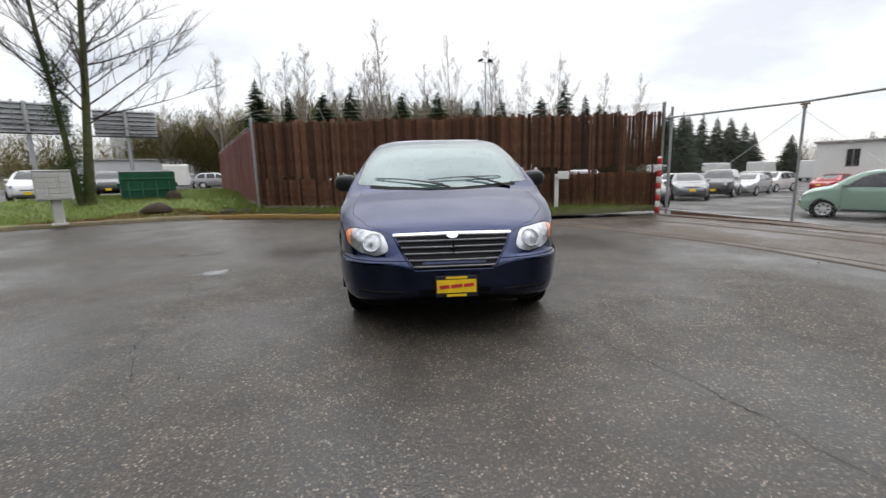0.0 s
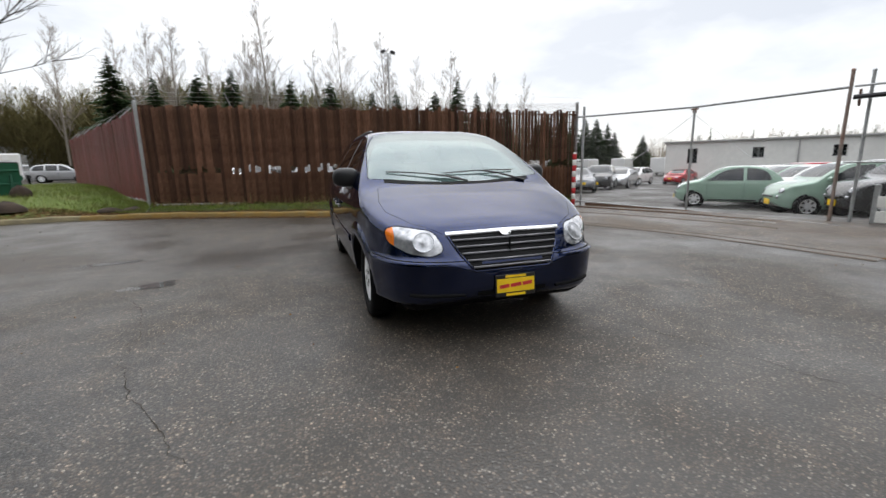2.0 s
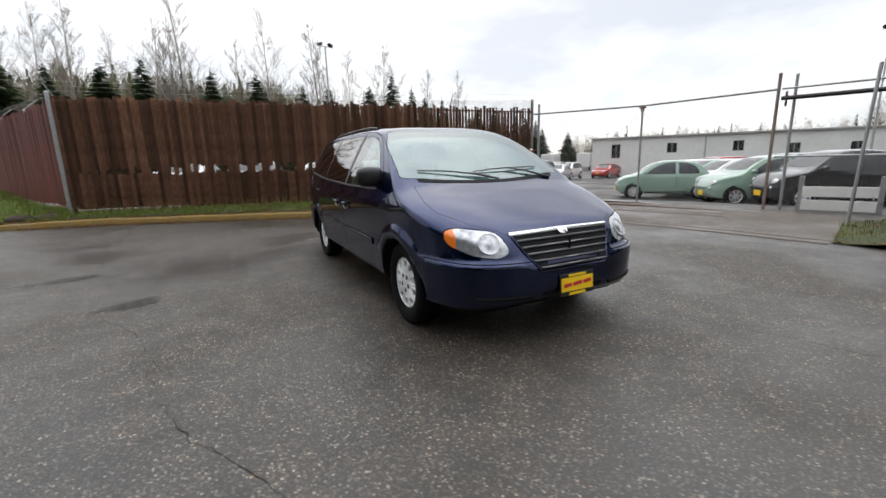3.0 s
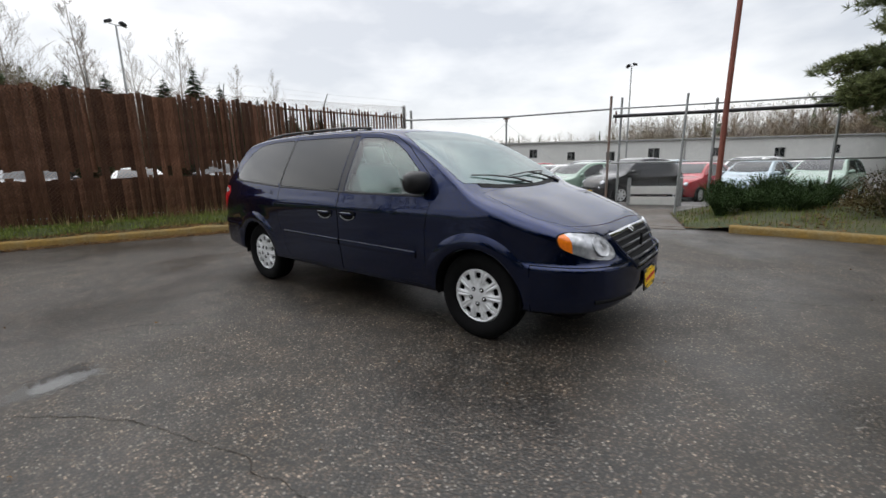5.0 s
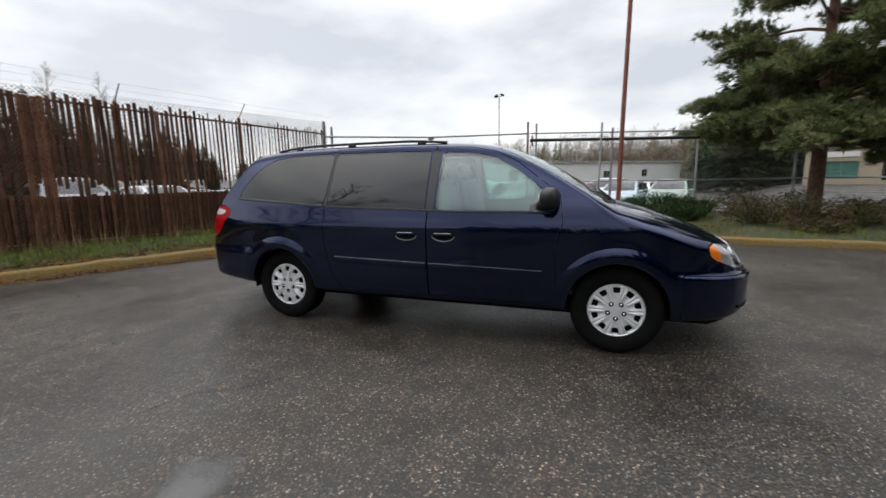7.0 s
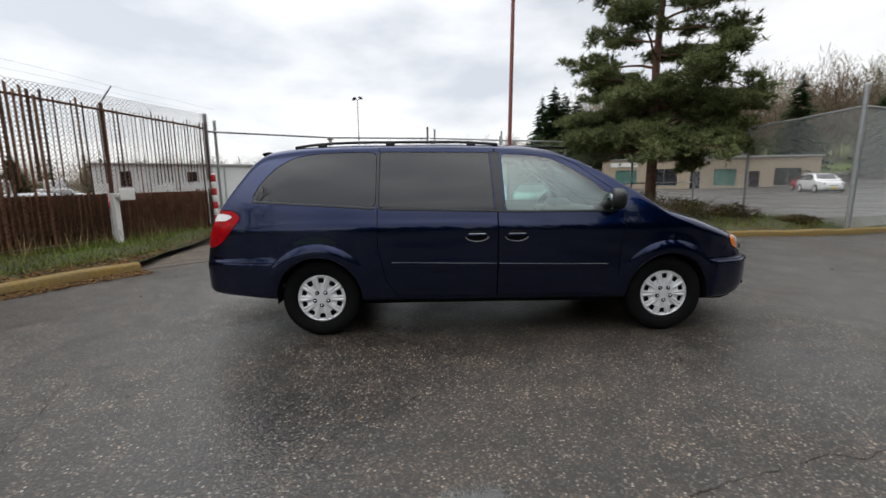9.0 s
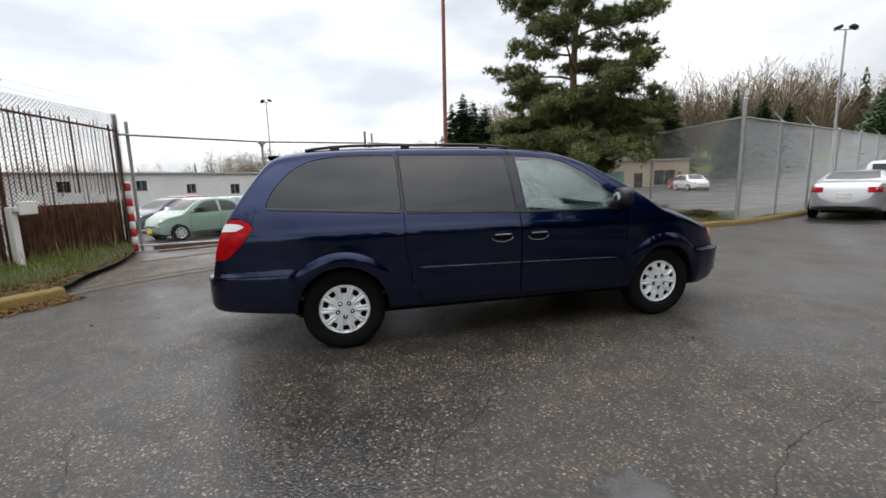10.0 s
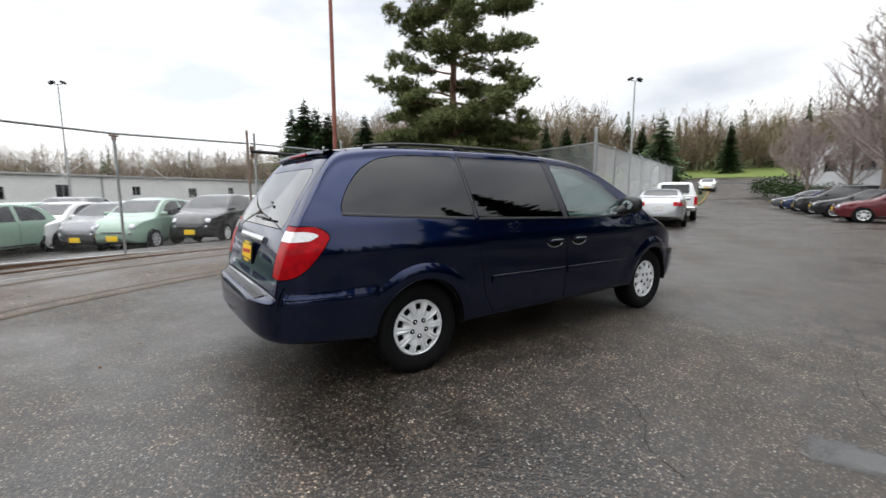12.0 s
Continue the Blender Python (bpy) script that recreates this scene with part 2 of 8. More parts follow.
ASPHALT = asphalt_mat("court_asphalt", 0.046, 0.34, (1.04, 0.98, 0.90))
LOT_ASPHALT = asphalt_mat("lot_asphalt", 0.046, 0.40)
SOIL = mat("soil_and_grass", (0.055, 0.075, 0.022), 0.95, vary=0.5, scale=0.8, fine=0.5, fine_scale=14.0, bump=0.8, bump_scale=20, color2=(0.10, 0.085, 0.045))
MOSSY = mat("mossy_earth", (0.058, 0.082, 0.022), 0.95, vary=0.4, scale=1.3, fine=0.5, fine_scale=40.0, bump=1.0, bump_scale=35, color2=(0.085, 0.07, 0.032))
VERGE = mat("mossy_verge", (0.18, 0.27, 0.042), 0.95, vary=0.4, scale=1.3, fine=0.5, fine_scale=40.0, bump=1.0, bump_scale=35, color2=(0.13, 0.14, 0.035))
GRASS = mat("grass_blades", (0.23, 0.34, 0.055), 0.7, vary=0.4, scale=1.5, island=0.5, color2=(0.15, 0.145, 0.05), spec=0.12)
DRYGRASS = mat("dry_grass", (0.25, 0.19, 0.09), 0.8, vary=0.3, scale=2.0, island=0.4, spec=0.12)
LITTER = mat("fallen_leaves", (0.11, 0.055, 0.025), 0.85, vary=0.4, scale=30.0, island=0.5, color2=(0.19, 0.11, 0.04), spec=0.12)
KERB = mat("kerb_concrete", (0.22, 0.19, 0.12), 0.9, vary=0.3, scale=5.0, fine=0.4, fine_scale=60, bump=0.6, bump_scale=50, color2=(0.30, 0.25, 0.13))
KERB_YELLOW = mat("worn_yellow_kerb_paint", (0.40, 0.235, 0.035), 0.8, vary=0.4, scale=5.0, fine=0.65, fine_scale=26, bump=0.6, bump_scale=50, color2=(0.19, 0.15, 0.07))
RUST_BEAM = mat("rusty_sill", (0.14, 0.08, 0.05), 0.85, vary=0.4, scale=5.0, fine=0.4, bump=0.5)
SLAT = mat("weathered_redwood_slat", (0.15, 0.069, 0.039), 0.75, vary=0.35, scale=5.0, island=0.75, fine=0.5, fine_scale=30, bump=0.3, bump_scale=80, color2=(0.29, 0.16, 0.098), spec=0.2)
SLAT_RED = mat("dark_red_slat", (0.14, 0.016, 0.016), 0.55, vary=0.2, scale=2.0, island=0.25)
GALV = mat("galvanised_steel", (0.42, 0.43, 0.43), 0.5, 0.8, vary=0.2, scale=12.0, fine=0.2, bump=0.1)
WIRE = mat("galvanised_wire", (0.60, 0.61, 0.61), 0.5, 0.2, vary=0.1)
STAINED = mat("rust_stained_steel", (0.30, 0.27, 0.25), 0.6, 0.5, vary=0.2, scale=3.0, color2=(0.30, 0.20, 0.16))
RUST = mat("rusted_steel", (0.13, 0.06, 0.035), 0.8, 0.1, vary=0.4, scale=9.0, fine=0.3, bump=0.3)
RED_POLE = mat("red_oxide_painted_pole", (0.24, 0.075, 0.05), 0.6, vary=0.2, scale=4.0, fine=0.2, bump=0.1)
WHITE_PAINT = mat("white_paint", (0.78, 0.77, 0.73), 0.6, vary=0.08, scale=6.0, fine=0.12, fine_scale=40)
RED_PAINT = mat("red_paint", (0.5, 0.025, 0.03), 0.5, vary=0.12)
DARK_STEEL = mat("dark_steel", (0.03, 0.03, 0.032), 0.5, 0.4, vary=0.2)
BARK = mat("grey_bark", (0.15, 0.12, 0.095), 0.95, vary=0.35, scale=12.0, bump=0.8, bump_scale=40)
BARK_MOSS = mat("mossy_bark", (0.075, 0.06, 0.035), 0.95, vary=0.4, scale=6.0, bump=0.9, bump_scale=30, color2=(0.09, 0.11, 0.03))
BARK_PALE = mat("pale_birch_bark", (0.27, 0.235, 0.20), 0.9, vary=0.25, scale=6.0)
BARK_RED = mat("reddish_pine_bark", (0.14, 0.075, 0.05), 0.95, vary=0.4, scale=8.0, bump=0.9, bump_scale=25)
FIR = mat("fir_needles", (0.06, 0.088, 0.044), 0.8, vary=0.35, scale=1.5, island=0.45, color2=(0.05, 0.085, 0.03), spec=0.12)
PINE = mat("pine_needles", (0.122, 0.157, 0.058), 0.7, vary=0.35, scale=1.2, island=0.6, color2=(0.175, 0.19, 0.078), spec=0.12)
SHRUB = mat("broom_green", (0.035, 0.06, 0.02), 0.8, vary=0.3, scale=3.0, island=0.4, spec=0.12)
BRAMBLE = mat("bramble_leaves", (0.07, 0.088, 0.03), 0.8, vary=0.4, scale=2.0, island=0.5, color2=(0.12, 0.075, 0.035), spec=0.12)
BARE_WOOD = mat("bare_woodland", (0.29, 0.21, 0.16), 0.95, vary=0.3, scale=0.15, island=0.35, color2=(0.25, 0.215, 0.14), spec=0.12)
# base colour lightened to put distance haze into the needles
HAZED_GREEN = mat("hazed_evergreen", (0.085, 0.105, 0.065), 0.95, vary=0.3, scale=0.2, island=0.4, spec=0.12)
IVY = mat("ivy_leaves", (0.03, 0.06, 0.018), 0.6, vary=0.3, scale=4.0, island=0.4, spec=0.12)
WHITE_WALL = mat("white_metal_wall", (0.72, 0.72, 0.69), 0.7, vary=0.08, scale=0.5, fine=0.1, fine_scale=3.0)
TAN_WALL = mat("tan_stucco", (0.38, 0.31, 0.22), 0.9, vary=0.08, scale=0.6, bump=0.3)
DARK_GLASS = mat("dark_window", (0.012, 0.014, 0.016), 0.06, vary=0.1, spec=0.6)


# ---- builders ----
class Geo:
    """Gathers vertices and faces of one mesh."""

    def __init__(self):
        self.v, self.f = [], []

    def add(self, vs, fs):
        n = len(self.v)
        self.v.extend(vs)
        self.f.extend(tuple(i + n for i in f) for f in fs)
        return self

    def box(self, c, s, rz=0.0, b=0.0, m=None):
        """A box about c of size s, turned by rz degrees, its edges cut back by b; m: a pose in place of the turn."""
        hx, hy, hz = s[0] / 2, s[1] / 2, s[2] / 2
        M_ = m if m is not None else pose(*c, 0, 0, rz)
        if not b:
            vs = [(x, y, z) for z in (-hz, hz) for x, y in ((-hx, -hy), (hx, -hy), (hx, hy), (-hx, hy))]
            fs = [(3, 2, 1, 0), (4, 5, 6, 7), (0, 1, 5, 4), (1, 2, 6, 5), (2, 3, 7, 6), (3, 0, 4, 7)]
        else:
            b = min(b, hx * .9, hy * .9, hz * .9)
            ring = lambda ax, ay, z: [(-ax + b, -ay, z), (ax - b, -ay, z), (ax, -ay + b, z), (ax, ay - b, z), (ax - b, ay, z), (-ax + b, ay, z), (-ax, ay - b, z), (-ax, -ay + b, z)]
            vs = ring(hx - b, hy - b, -hz) + ring(hx, hy, -hz + b) + ring(hx, hy, hz - b) + ring(hx - b, hy - b, hz)
            fs = [tuple(range(7, -1, -1)), tuple(range(24, 32))]
            for r in range(3):
                fs += [(r * 8 + i, r * 8 + (i + 1) % 8, r * 8 + 8 + (i + 1) % 8, r * 8 + 8 + i) for i in range(8)]
        return self.add([tuple(M_ @ Vector(p)) for p in vs], fs)

    def tube(self, pts, radii, n=8, caps=True):
        """A tube along points, with a radius at each."""
        pts = [Vector(p) for p in pts]
        if not hasattr(radii, "__len__"):
            radii = [radii] * len(pts)
        vs, fs = [], []
        side = None
        for i, p in enumerate(pts):
            d = (pts[min(i + 1, len(pts) - 1)] - pts[max(i - 1, 0)]).normalized()
            if side is None or abs(side.dot(d)) > 0.95:
                side = d.orthogonal().normalized()
            side = (side - d * side.dot(d)).normalized()
            up = d.cross(side)
            for k in range(n):
                a = 2 * math.pi * k / n
                vs.append(tuple(p + (side * math.cos(a) + up * math.sin(a)) * radii[i]))
        for i in range(len(pts) - 1):
            fs += [(i * n + k, i * n + (k + 1) % n, (i + 1) * n + (k + 1) % n, (i + 1) * n + k) for k in range(n)]
        if caps:
            fs += [tuple(range(n - 1, -1, -1)), tuple(range((len(pts) - 1) * n, len(pts) * n))]
        return self.add(vs, fs)

    def lathe(self, prof, n=24, m=None, caps=True):
        """Turns (radius, height) points about z; m poses it."""
        vs, fs = [], []
        for r, z in prof:
            for k in range(n):
                a = 2 * math.pi * k / n
                p = Vector((r * math.cos(a), r * math.sin(a), z))
                vs.append(tuple(m @ p) if m is not None else tuple(p))
        for i in range(len(prof) - 1):
            fs += [(i * n + k, i * n + (k + 1) % n, (i + 1) * n + (k + 1) % n, (i + 1) * n + k) for k in range(n)]
        if caps and prof[0][0] > 1e-4:
            fs.append(tuple(range(n - 1, -1, -1)))
        if caps and prof[-1][0] > 1e-4:
            fs.append(tuple(range((len(prof) - 1) * n, len(prof) * n)))
        return self.add(vs, fs)

    def prism(self, poly, z0, z1, m=None):
        n = len(poly)
        vs = [(x, y, z0) for x, y in poly] + [(x, y, z1) for x, y in poly]
        if m is not None:
            vs = [tuple(m @ Vector(p)) for p in vs]
        return self.add(vs, [tuple(range(n - 1, -1, -1)), tuple(range(n, 2 * n))] + [(i, (i + 1) % n, n + (i + 1) % n, n + i) for i in range(n)])

    def grid(self, rows):
        """A sheet over rows of points."""
        w = len(rows[0])
        vs = [tuple(p) for r in rows for p in r]
        fs = [(i * w + j, i * w + j + 1, (i + 1) * w + j + 1, (i + 1) * w + j) for i in range(len(rows) - 1) for j in range(w - 1)]
        return self.add(vs, fs)

    def mesh(self, name, material, smooth=None):
        me = bpy.data.meshes.new(name)
        me.from_pydata(self.v, [], self.f)
        me.materials.append(material)
        if smooth is not None:
            me.shade_smooth()
            if smooth < 180:
                me.set_sharp_from_angle(angle=radians(smooth))
        me.update()
        return me


def thing(name, label, category, group="", kind="", m=None):
    ob = new(name)
    ob.empty_display_size = 0.2
    if m is not None:
        ob.matrix_world = m
    return tagged(ob, label, category, group, kind)


def part(name, geo, material, parent=None, label="", smooth=None):
    """One mesh object under a thing or a part; geo may be a Geo or finished mesh data."""
    me = geo.mesh(name, material, smooth) if isinstance(geo, Geo) else geo
    ob = new(name, me)
    if parent is not None:
        ob.parent = parent
    return tagged(ob, label)


def ss(a, b, x):
    t = max(0.0, min(1.0, (x - a) / (b - a)))
    return t * t * (3 - 2 * t)


# ---- ground ----
FENCE_A, FENCE_B = (-5.55, 10.9), (6.6, 7.65)     # slatted fence, corner to gate
GATE_END = (8.9, 2.17)


def land(x, y):
    """Height of the land: the yard behind the fence falls away, the road climbs far off, hills stand all round."""
    d1 = (x - 6.6) * 0.258 + (y - 7.65) * 0.966
    d2 = (x - 6.6) * 0.922 + (y - 7.65) * 0.387
    d = max(d1, d2)
    inside = ss(-7, -3, x) * ss(-9, -4, y + 0.25 * x - 2)
    z = (-0.42 * ss(0.3, 6, d) - 0.6 * ss(6, 35, d)) * inside * (1 - 0.85 * ss(8, 4, x) * ss(30, 20, y))
    z += 0.35 * ss(9, 13, y + 0.15 * (x + 6)) * ss(-6.5, -9, x)
    s = -(y + 8) * 0.944 + (x - 5) * 0.33
    z += 0.13 * (min(s, 130) - 34) * ss(34, 60, s) if s > 34 else 0.0
    r = math.hypot(x, y)
    z += 7.0 * ss(90, 190, r) * (1 - 0.75 * ss(0.2, 0.9, x / max(r, 1)) * ss(-0.2, 0.3, y / max(r, 1)))
    return z


def spaced(lo, hi, fine_lo, fine_hi, step, grow=1.25):
    a, out = fine_lo, []
    while a < fine_hi:
        out.append(a)
        a += step
    s, a = step, fine_hi
    while a < hi:
        out.append(a)
        s *= grow
        a += s
    out.append(hi)
    s, a, low = step, fine_lo - step, []
    while a > lo:
        low.append(a)
        s *= grow
        a -= s
    low.append(lo)
    return low[::-1] + out


gx, gy = spaced(-900, 900, -30, 50, 2.0), spaced(-900, 900, -60, 60, 2.0)
ground = part("ground", Geo().grid([[(x, y, land(x, y) - 0.05) for x in gx] for y in gy]), SOIL, smooth=180)
tagged(ground, "grassy earth that reaches to wooded hills", "ground", kind="structure")
road_x, road_y = spaced(-70, 90, -16, 20, 1.0, 1.12), spaced(-150, 70, -24, 20, 1.0, 1.12)
road = part("road", Geo().grid([[(x, y, land(x, y)) for x in road_x] for y in road_y]), ASPHALT, smooth=180)
road.data.materials.append(LOT_ASPHALT)
for p in road.data.polygons:
    c = p.center
    if (c.x - 6.6) * 0.922 + (c.y - 7.65) * 0.387 > 0.4 and c.x > 6.5 and c.y > -8:
        p.material_index = 1
tagged(road, "damp worn grey asphalt of the court and yard", "asphalt", kind="structure")

KERB_NORTH = [(-24, 2.5), (-16.5, 5.8), (-12.4, 8.0), (-10.4, 9.0), (-8.8, 9.7), (-7, 10.05), (-5.6, 10.0), (-4, 9.5), (-2.6, 8.9), (-0.9, 8.15), (0.2, 7.62), (1.2, 7.12), (2.1, 6.6)]
APRON = [(2.1, 6.6), (2.9, 5.85), (3.7, 4.7), (4.4, 3.4), (4.9, 2.1), (5.2, 0.6), (5.32, -0.4)]
KERB_EAST = [(5.32, -0.4), (5.3, -2.0), (5.12, -4.0), (5.05, -6.0), (5.15, -7.4), (5.5, -9.0), (6.9, -13.0), (10.2, -22.5), (13.5, -32.0), (23.4, -60.0)]


def curve_through(pts, per=6):
    """Points on a smooth line through pts."""
    P = [Vector((*p, 0)) if len(p) == 2 else Vector(p) for p in pts]
    out = []
    for i in range(len(P) - 1):
        a, b, c, d = P[max(i - 1, 0)], P[i], P[i + 1], P[min(i + 2, len(P) - 1)]
        for k in range(per):
            t = k / per
            out.append(0.5 * ((2 * b) + (c - a) * t + (2 * a - 5 * b + 4 * c - d) * t * t + (3 * b - a - 3 * c + d) * t ** 3))
    out.append(P[-1])
    return out


def sweep(line, profile, z_of=land, wobble=0.0):
    """A profile of (across, up) carried along a line in the plan; across counts to the line's left."""
    g, rows = Geo(), []
    for i, p in enumerate(line):
        d = (line[min(i + 1, len(line) - 1)] - line[max(i - 1, 0)]).normalized()
        n = Vector((-d.y, d.x, 0))
        j = wobble * noise.noise(p * 1.7)
        k = wobble * noise.noise(p * 2.3 + Vector((9, 0, 0)))
        rows.append([(p.x + n.x * (a + j), p.y + n.y * (a + j), z_of(p.x, p.y) + u + (k if u > 0.02 else 0)) for a, u in profile])
    g.grid(rows)
    n = len(profile)
    g.f += [tuple(range(n)), tuple(range(len(rows) * n - 1, (len(rows) - 1) * n - 1, -1))]
    return g


KERB_PROFILE = [(0.0, -0.08), (0.0, 0.09), (0.02, 0.115), (0.05, 0.125), (0.16, 0.125), (0.18, 0.10), (0.18, -0.08)]
kn = curve_through(KERB_NORTH)
split = next(i for i, p in enumerate(kn) if p.x > -7.2)
tagged(part("kerb", sweep(kn[:split + 1], KERB_PROFILE, wobble=0.03), KERB, smooth=40), "old concrete kerb overgrown with moss and leaves", "kerb", kind="structure")
tagged(part("kerb", sweep(kn[split:], KERB_PROFILE, wobble=0.025), KERB_YELLOW, smooth=40), "concrete kerb with worn yellow paint and moss", "kerb", kind="structure")
ke = curve_through(KERB_EAST)
tagged(part("kerb", sweep([p for p in ke if p.y < -0.95], KERB_PROFILE, wobble=0.025), KERB_YELLOW, smooth=40), "concrete kerb with worn yellow paint and moss", "kerb", kind="structure")
ap = curve_through(APRON)
WET_RUT = mat("rut_water", (0.10, 0.09, 0.08), 0.12, vary=0.3, scale=5.0)
GUTTER = mat("gutter_dirt", (0.085, 0.062, 0.042), 0.9, vary=0.4, scale=6, fine=0.4, bump=0.6)
for off, w in ((0.0, 0.10), (0.30, 0.07)):
    tagged(part("joint", sweep(ap, [(off - w / 2, 0.002), (off - w / 2, 0.005), (off, 0.008), (off + w / 2, 0.005), (off + w / 2, 0.002)], wobble=0.03), GUTTER, smooth=60),
           "dirt-filled joint between court and driveway apron", "joint", kind="structure")


GATE_LINE = [Vector(FENCE_B), Vector((8.1, 4.95)), Vector(GATE_END), Vector((8.6, 0.6)), Vector((7.6, -0.2))]


def gate_at(f):
    k = f * (len(GATE_LINE) - 1)
    i = min(int(k), len(GATE_LINE) - 2)
    return GATE_LINE[i].lerp(GATE_LINE[i + 1], k - i)


rows = []
for i, p in enumerate(ap):
    q = gate_at(i / (len(ap) - 1))
    rows.append([(p.x + (q.x - p.x) * k / 10, p.y + (q.y - p.y) * k / 10, 0.0035 + land(p.x + (q.x - p.x) * k / 10, p.y + (q.y - p.y) * k / 10)) for k in range(11)])
tagged(part("driveway_apron", Geo().grid(rows), asphalt_mat("muddy_asphalt", 0.066, 0.42, (1.12, 0.96, 0.80)), smooth=180), "muddy brown worn asphalt apron before the gate", "asphalt", kind="structure")
for f0, f1, off, w in ((0.12, 0.36, .80, .05), (0.30, 0.52, .72, .045), (0.05, 0.62, .55, .10), (0.42, 0.60, .88, .04), (0.10, 0.30, .66, .035)):
    line = []
    for t in np.linspace(f0, f1, 22):
        p = ap[min(int(t * (len(ap) - 1)), len(ap) - 1)].lerp(ap[min(int(t * (len(ap) - 1)) + 1, len(ap) - 1)], t * (len(ap) - 1) % 1)
        q = gate_at(t)
        line.append(Vector((p.x + (q.x - p.x) * off, p.y + (q.y - p.y) * off, 0)))
    tagged(part("rut", sweep(line, [(-w, 0.004), (-w * .7, 0.007), (0, 0.009), (w * .7, 0.007), (w, 0.004)], wobble=0.05), WET_RUT if w < .06 else GUTTER, smooth=60),
           "shallow water-filled rut along the gate" if w < .06 else "line of mud washed along the apron", "rut", kind="structure")


def verge(name, outer, inner, lift, material, steps=8, label="", rise=0.0):
    """Raised planted ground between two lines in the plan that have as many points each."""
    rows = []
    for a, b in zip(outer, inner):
        row = []
        for k in range(steps + 1):
            f = k / steps
            x, y = a[0] + (b[0] - a[0]) * f, a[1] + (b[1] - a[1]) * f
            bump = 0.035 * noise.noise(Vector((x * 1.1, y * 1.1, 3))) + 0.02 * noise.noise(Vector((x * 4, y * 4, 1)))
            row.append((x, y, land(x, y) + (lift(y) if callable(lift) else lift) + rise * (ss(-0.5, -1.6, y) if callable(lift) else 1) * ss(0, 0.6, f) + (bump + 0.01 if 0 < k else 0)))
        rows.append(row)
    return tagged(part(name, Geo().grid(rows), material, smooth=180), label, "verge", kind="structure")


def offset_line(line, d):
    out = []
    for i, p in enumerate(line):
        t = (line[min(i + 1, len(line) - 1)] - line[max(i - 1, 0)]).normalized()
        out.append((p.x - t.y * d, p.y + t.x * d))
    return out


def fence_at(f):
    return (FENCE_A[0] + (FENCE_B[0] - FENCE_A[0]) * f, FENCE_A[1] + (FENCE_B[1] - FENCE_A[1]) * f)


corner_i = min(range(len(kn)), key=lambda i: abs(kn[i].x + 5.6))
out_e = offset_line(kn[corner_i:], 0.15)
out_e += [(2.5, 6.75), (3.2, 6.9), (4.2, 6.95), (5.2, 7.15), (6.4, 7.5)]
in_e = [fence_at(i / (len(out_e) - 1)) for i in range(len(out_e))]
in_e = [(x + 0.04, y + 0.15) for x, y in in_e]
verge("verge", out_e, in_e, 0.10, MOSSY, 8, "mossy grass verge with leaf litter below the fence", rise=0.1)
out_w = offset_line(kn[:corner_i + 1], 0.15)
west_in = curve_through([(-40, 5), (-28, 9.0), (-21, 12.5), (-16.5, 15.2), (-14.8, 19), (-16.5, 26.6), (-13.5, 27.0), (-9.5, 18.9), (-5.5, 11.0)], 12)
in_w = [west_in[round(i * (len(west_in) - 1) / (len(out_w) - 1))][:2] for i in range(len(out_w))]
verge("lawn", out_w, in_w, 0.10, VERGE, 16, "green grass bank behind the kerb", rise=0.15)
out_s = offset_line(ke, 0.15)
in_s = []
for x, y in out_s:
    w = 1.2 + 4.3 * ss(1.5, -1.5, y) * ss(-8.5, -6.5, y)
    in_s.append((x + max(w, 0.5), y + (0.3 if y > -7 else 0)))
in_s[0] = (7.7, 0.3)
south_lift = lambda y: 0.012 + 0.088 * ss(-0.5, -1.25, y)
verge("verge", out_s, in_s, south_lift, MOSSY, 10, "mossy planted verge below the pine", rise=0.12)

# ---- puddles and cracks ----
def blob(cx, cy, rx, ry, turn, z, n=40, rough=0.25, seed=0):
    pts = []
    for k in range(n):
        a = 2 * math.pi * k / n
        r = 1 + rough * noise.noise(Vector((math.cos(a) * 1.6 + seed, math.sin(a) * 1.6, seed))) + rough * 0.5 * noise.noise(Vector((math.cos(a) * 4 + seed, math.sin(a) * 4, seed)))
        x, y = rx * r * math.cos(a), ry * r * math.sin(a)
        c, s = math.cos(radians(turn)), math.sin(radians(turn))
        pts.append((cx + x * c - y * s, cy + x * s + y * c))
    return Geo().add([(x, y, z) for x, y in pts] + [(cx, cy, z + 0.001)], [(k, (k + 1) % n, n) for k in range(n)])


# the pale base puts part of the sky's reflection into the water's colour
tagged(part("puddle", blob(-3.06, 1.84, 0.60, 0.42, 20, 0.004, 48, 0.1, seed=2), wet_mat("puddle_water", -3.06, 1.84, 0.33, 0.22, 20, (0.085, 0.084, 0.082), 0.03, 0.85)), "small shallow puddle of rain water on asphalt", "puddle")
tagged(part("patch", blob(-4.0, 3.42, 0.92, 0.46, 10, 0.004, 48, 0.1, seed=7), wet_mat("wet_asphalt", -4.0, 3.42, 0.50, 0.23, 10, (0.030, 0.029, 0.028), 0.28, 0.75)),
       "dark wet sunken patch in the asphalt", "patch", kind="structure")
CRACK = mat("crack_dirt", (0.030, 0.024, 0.018), 0.95, vary=0.4, scale=20)


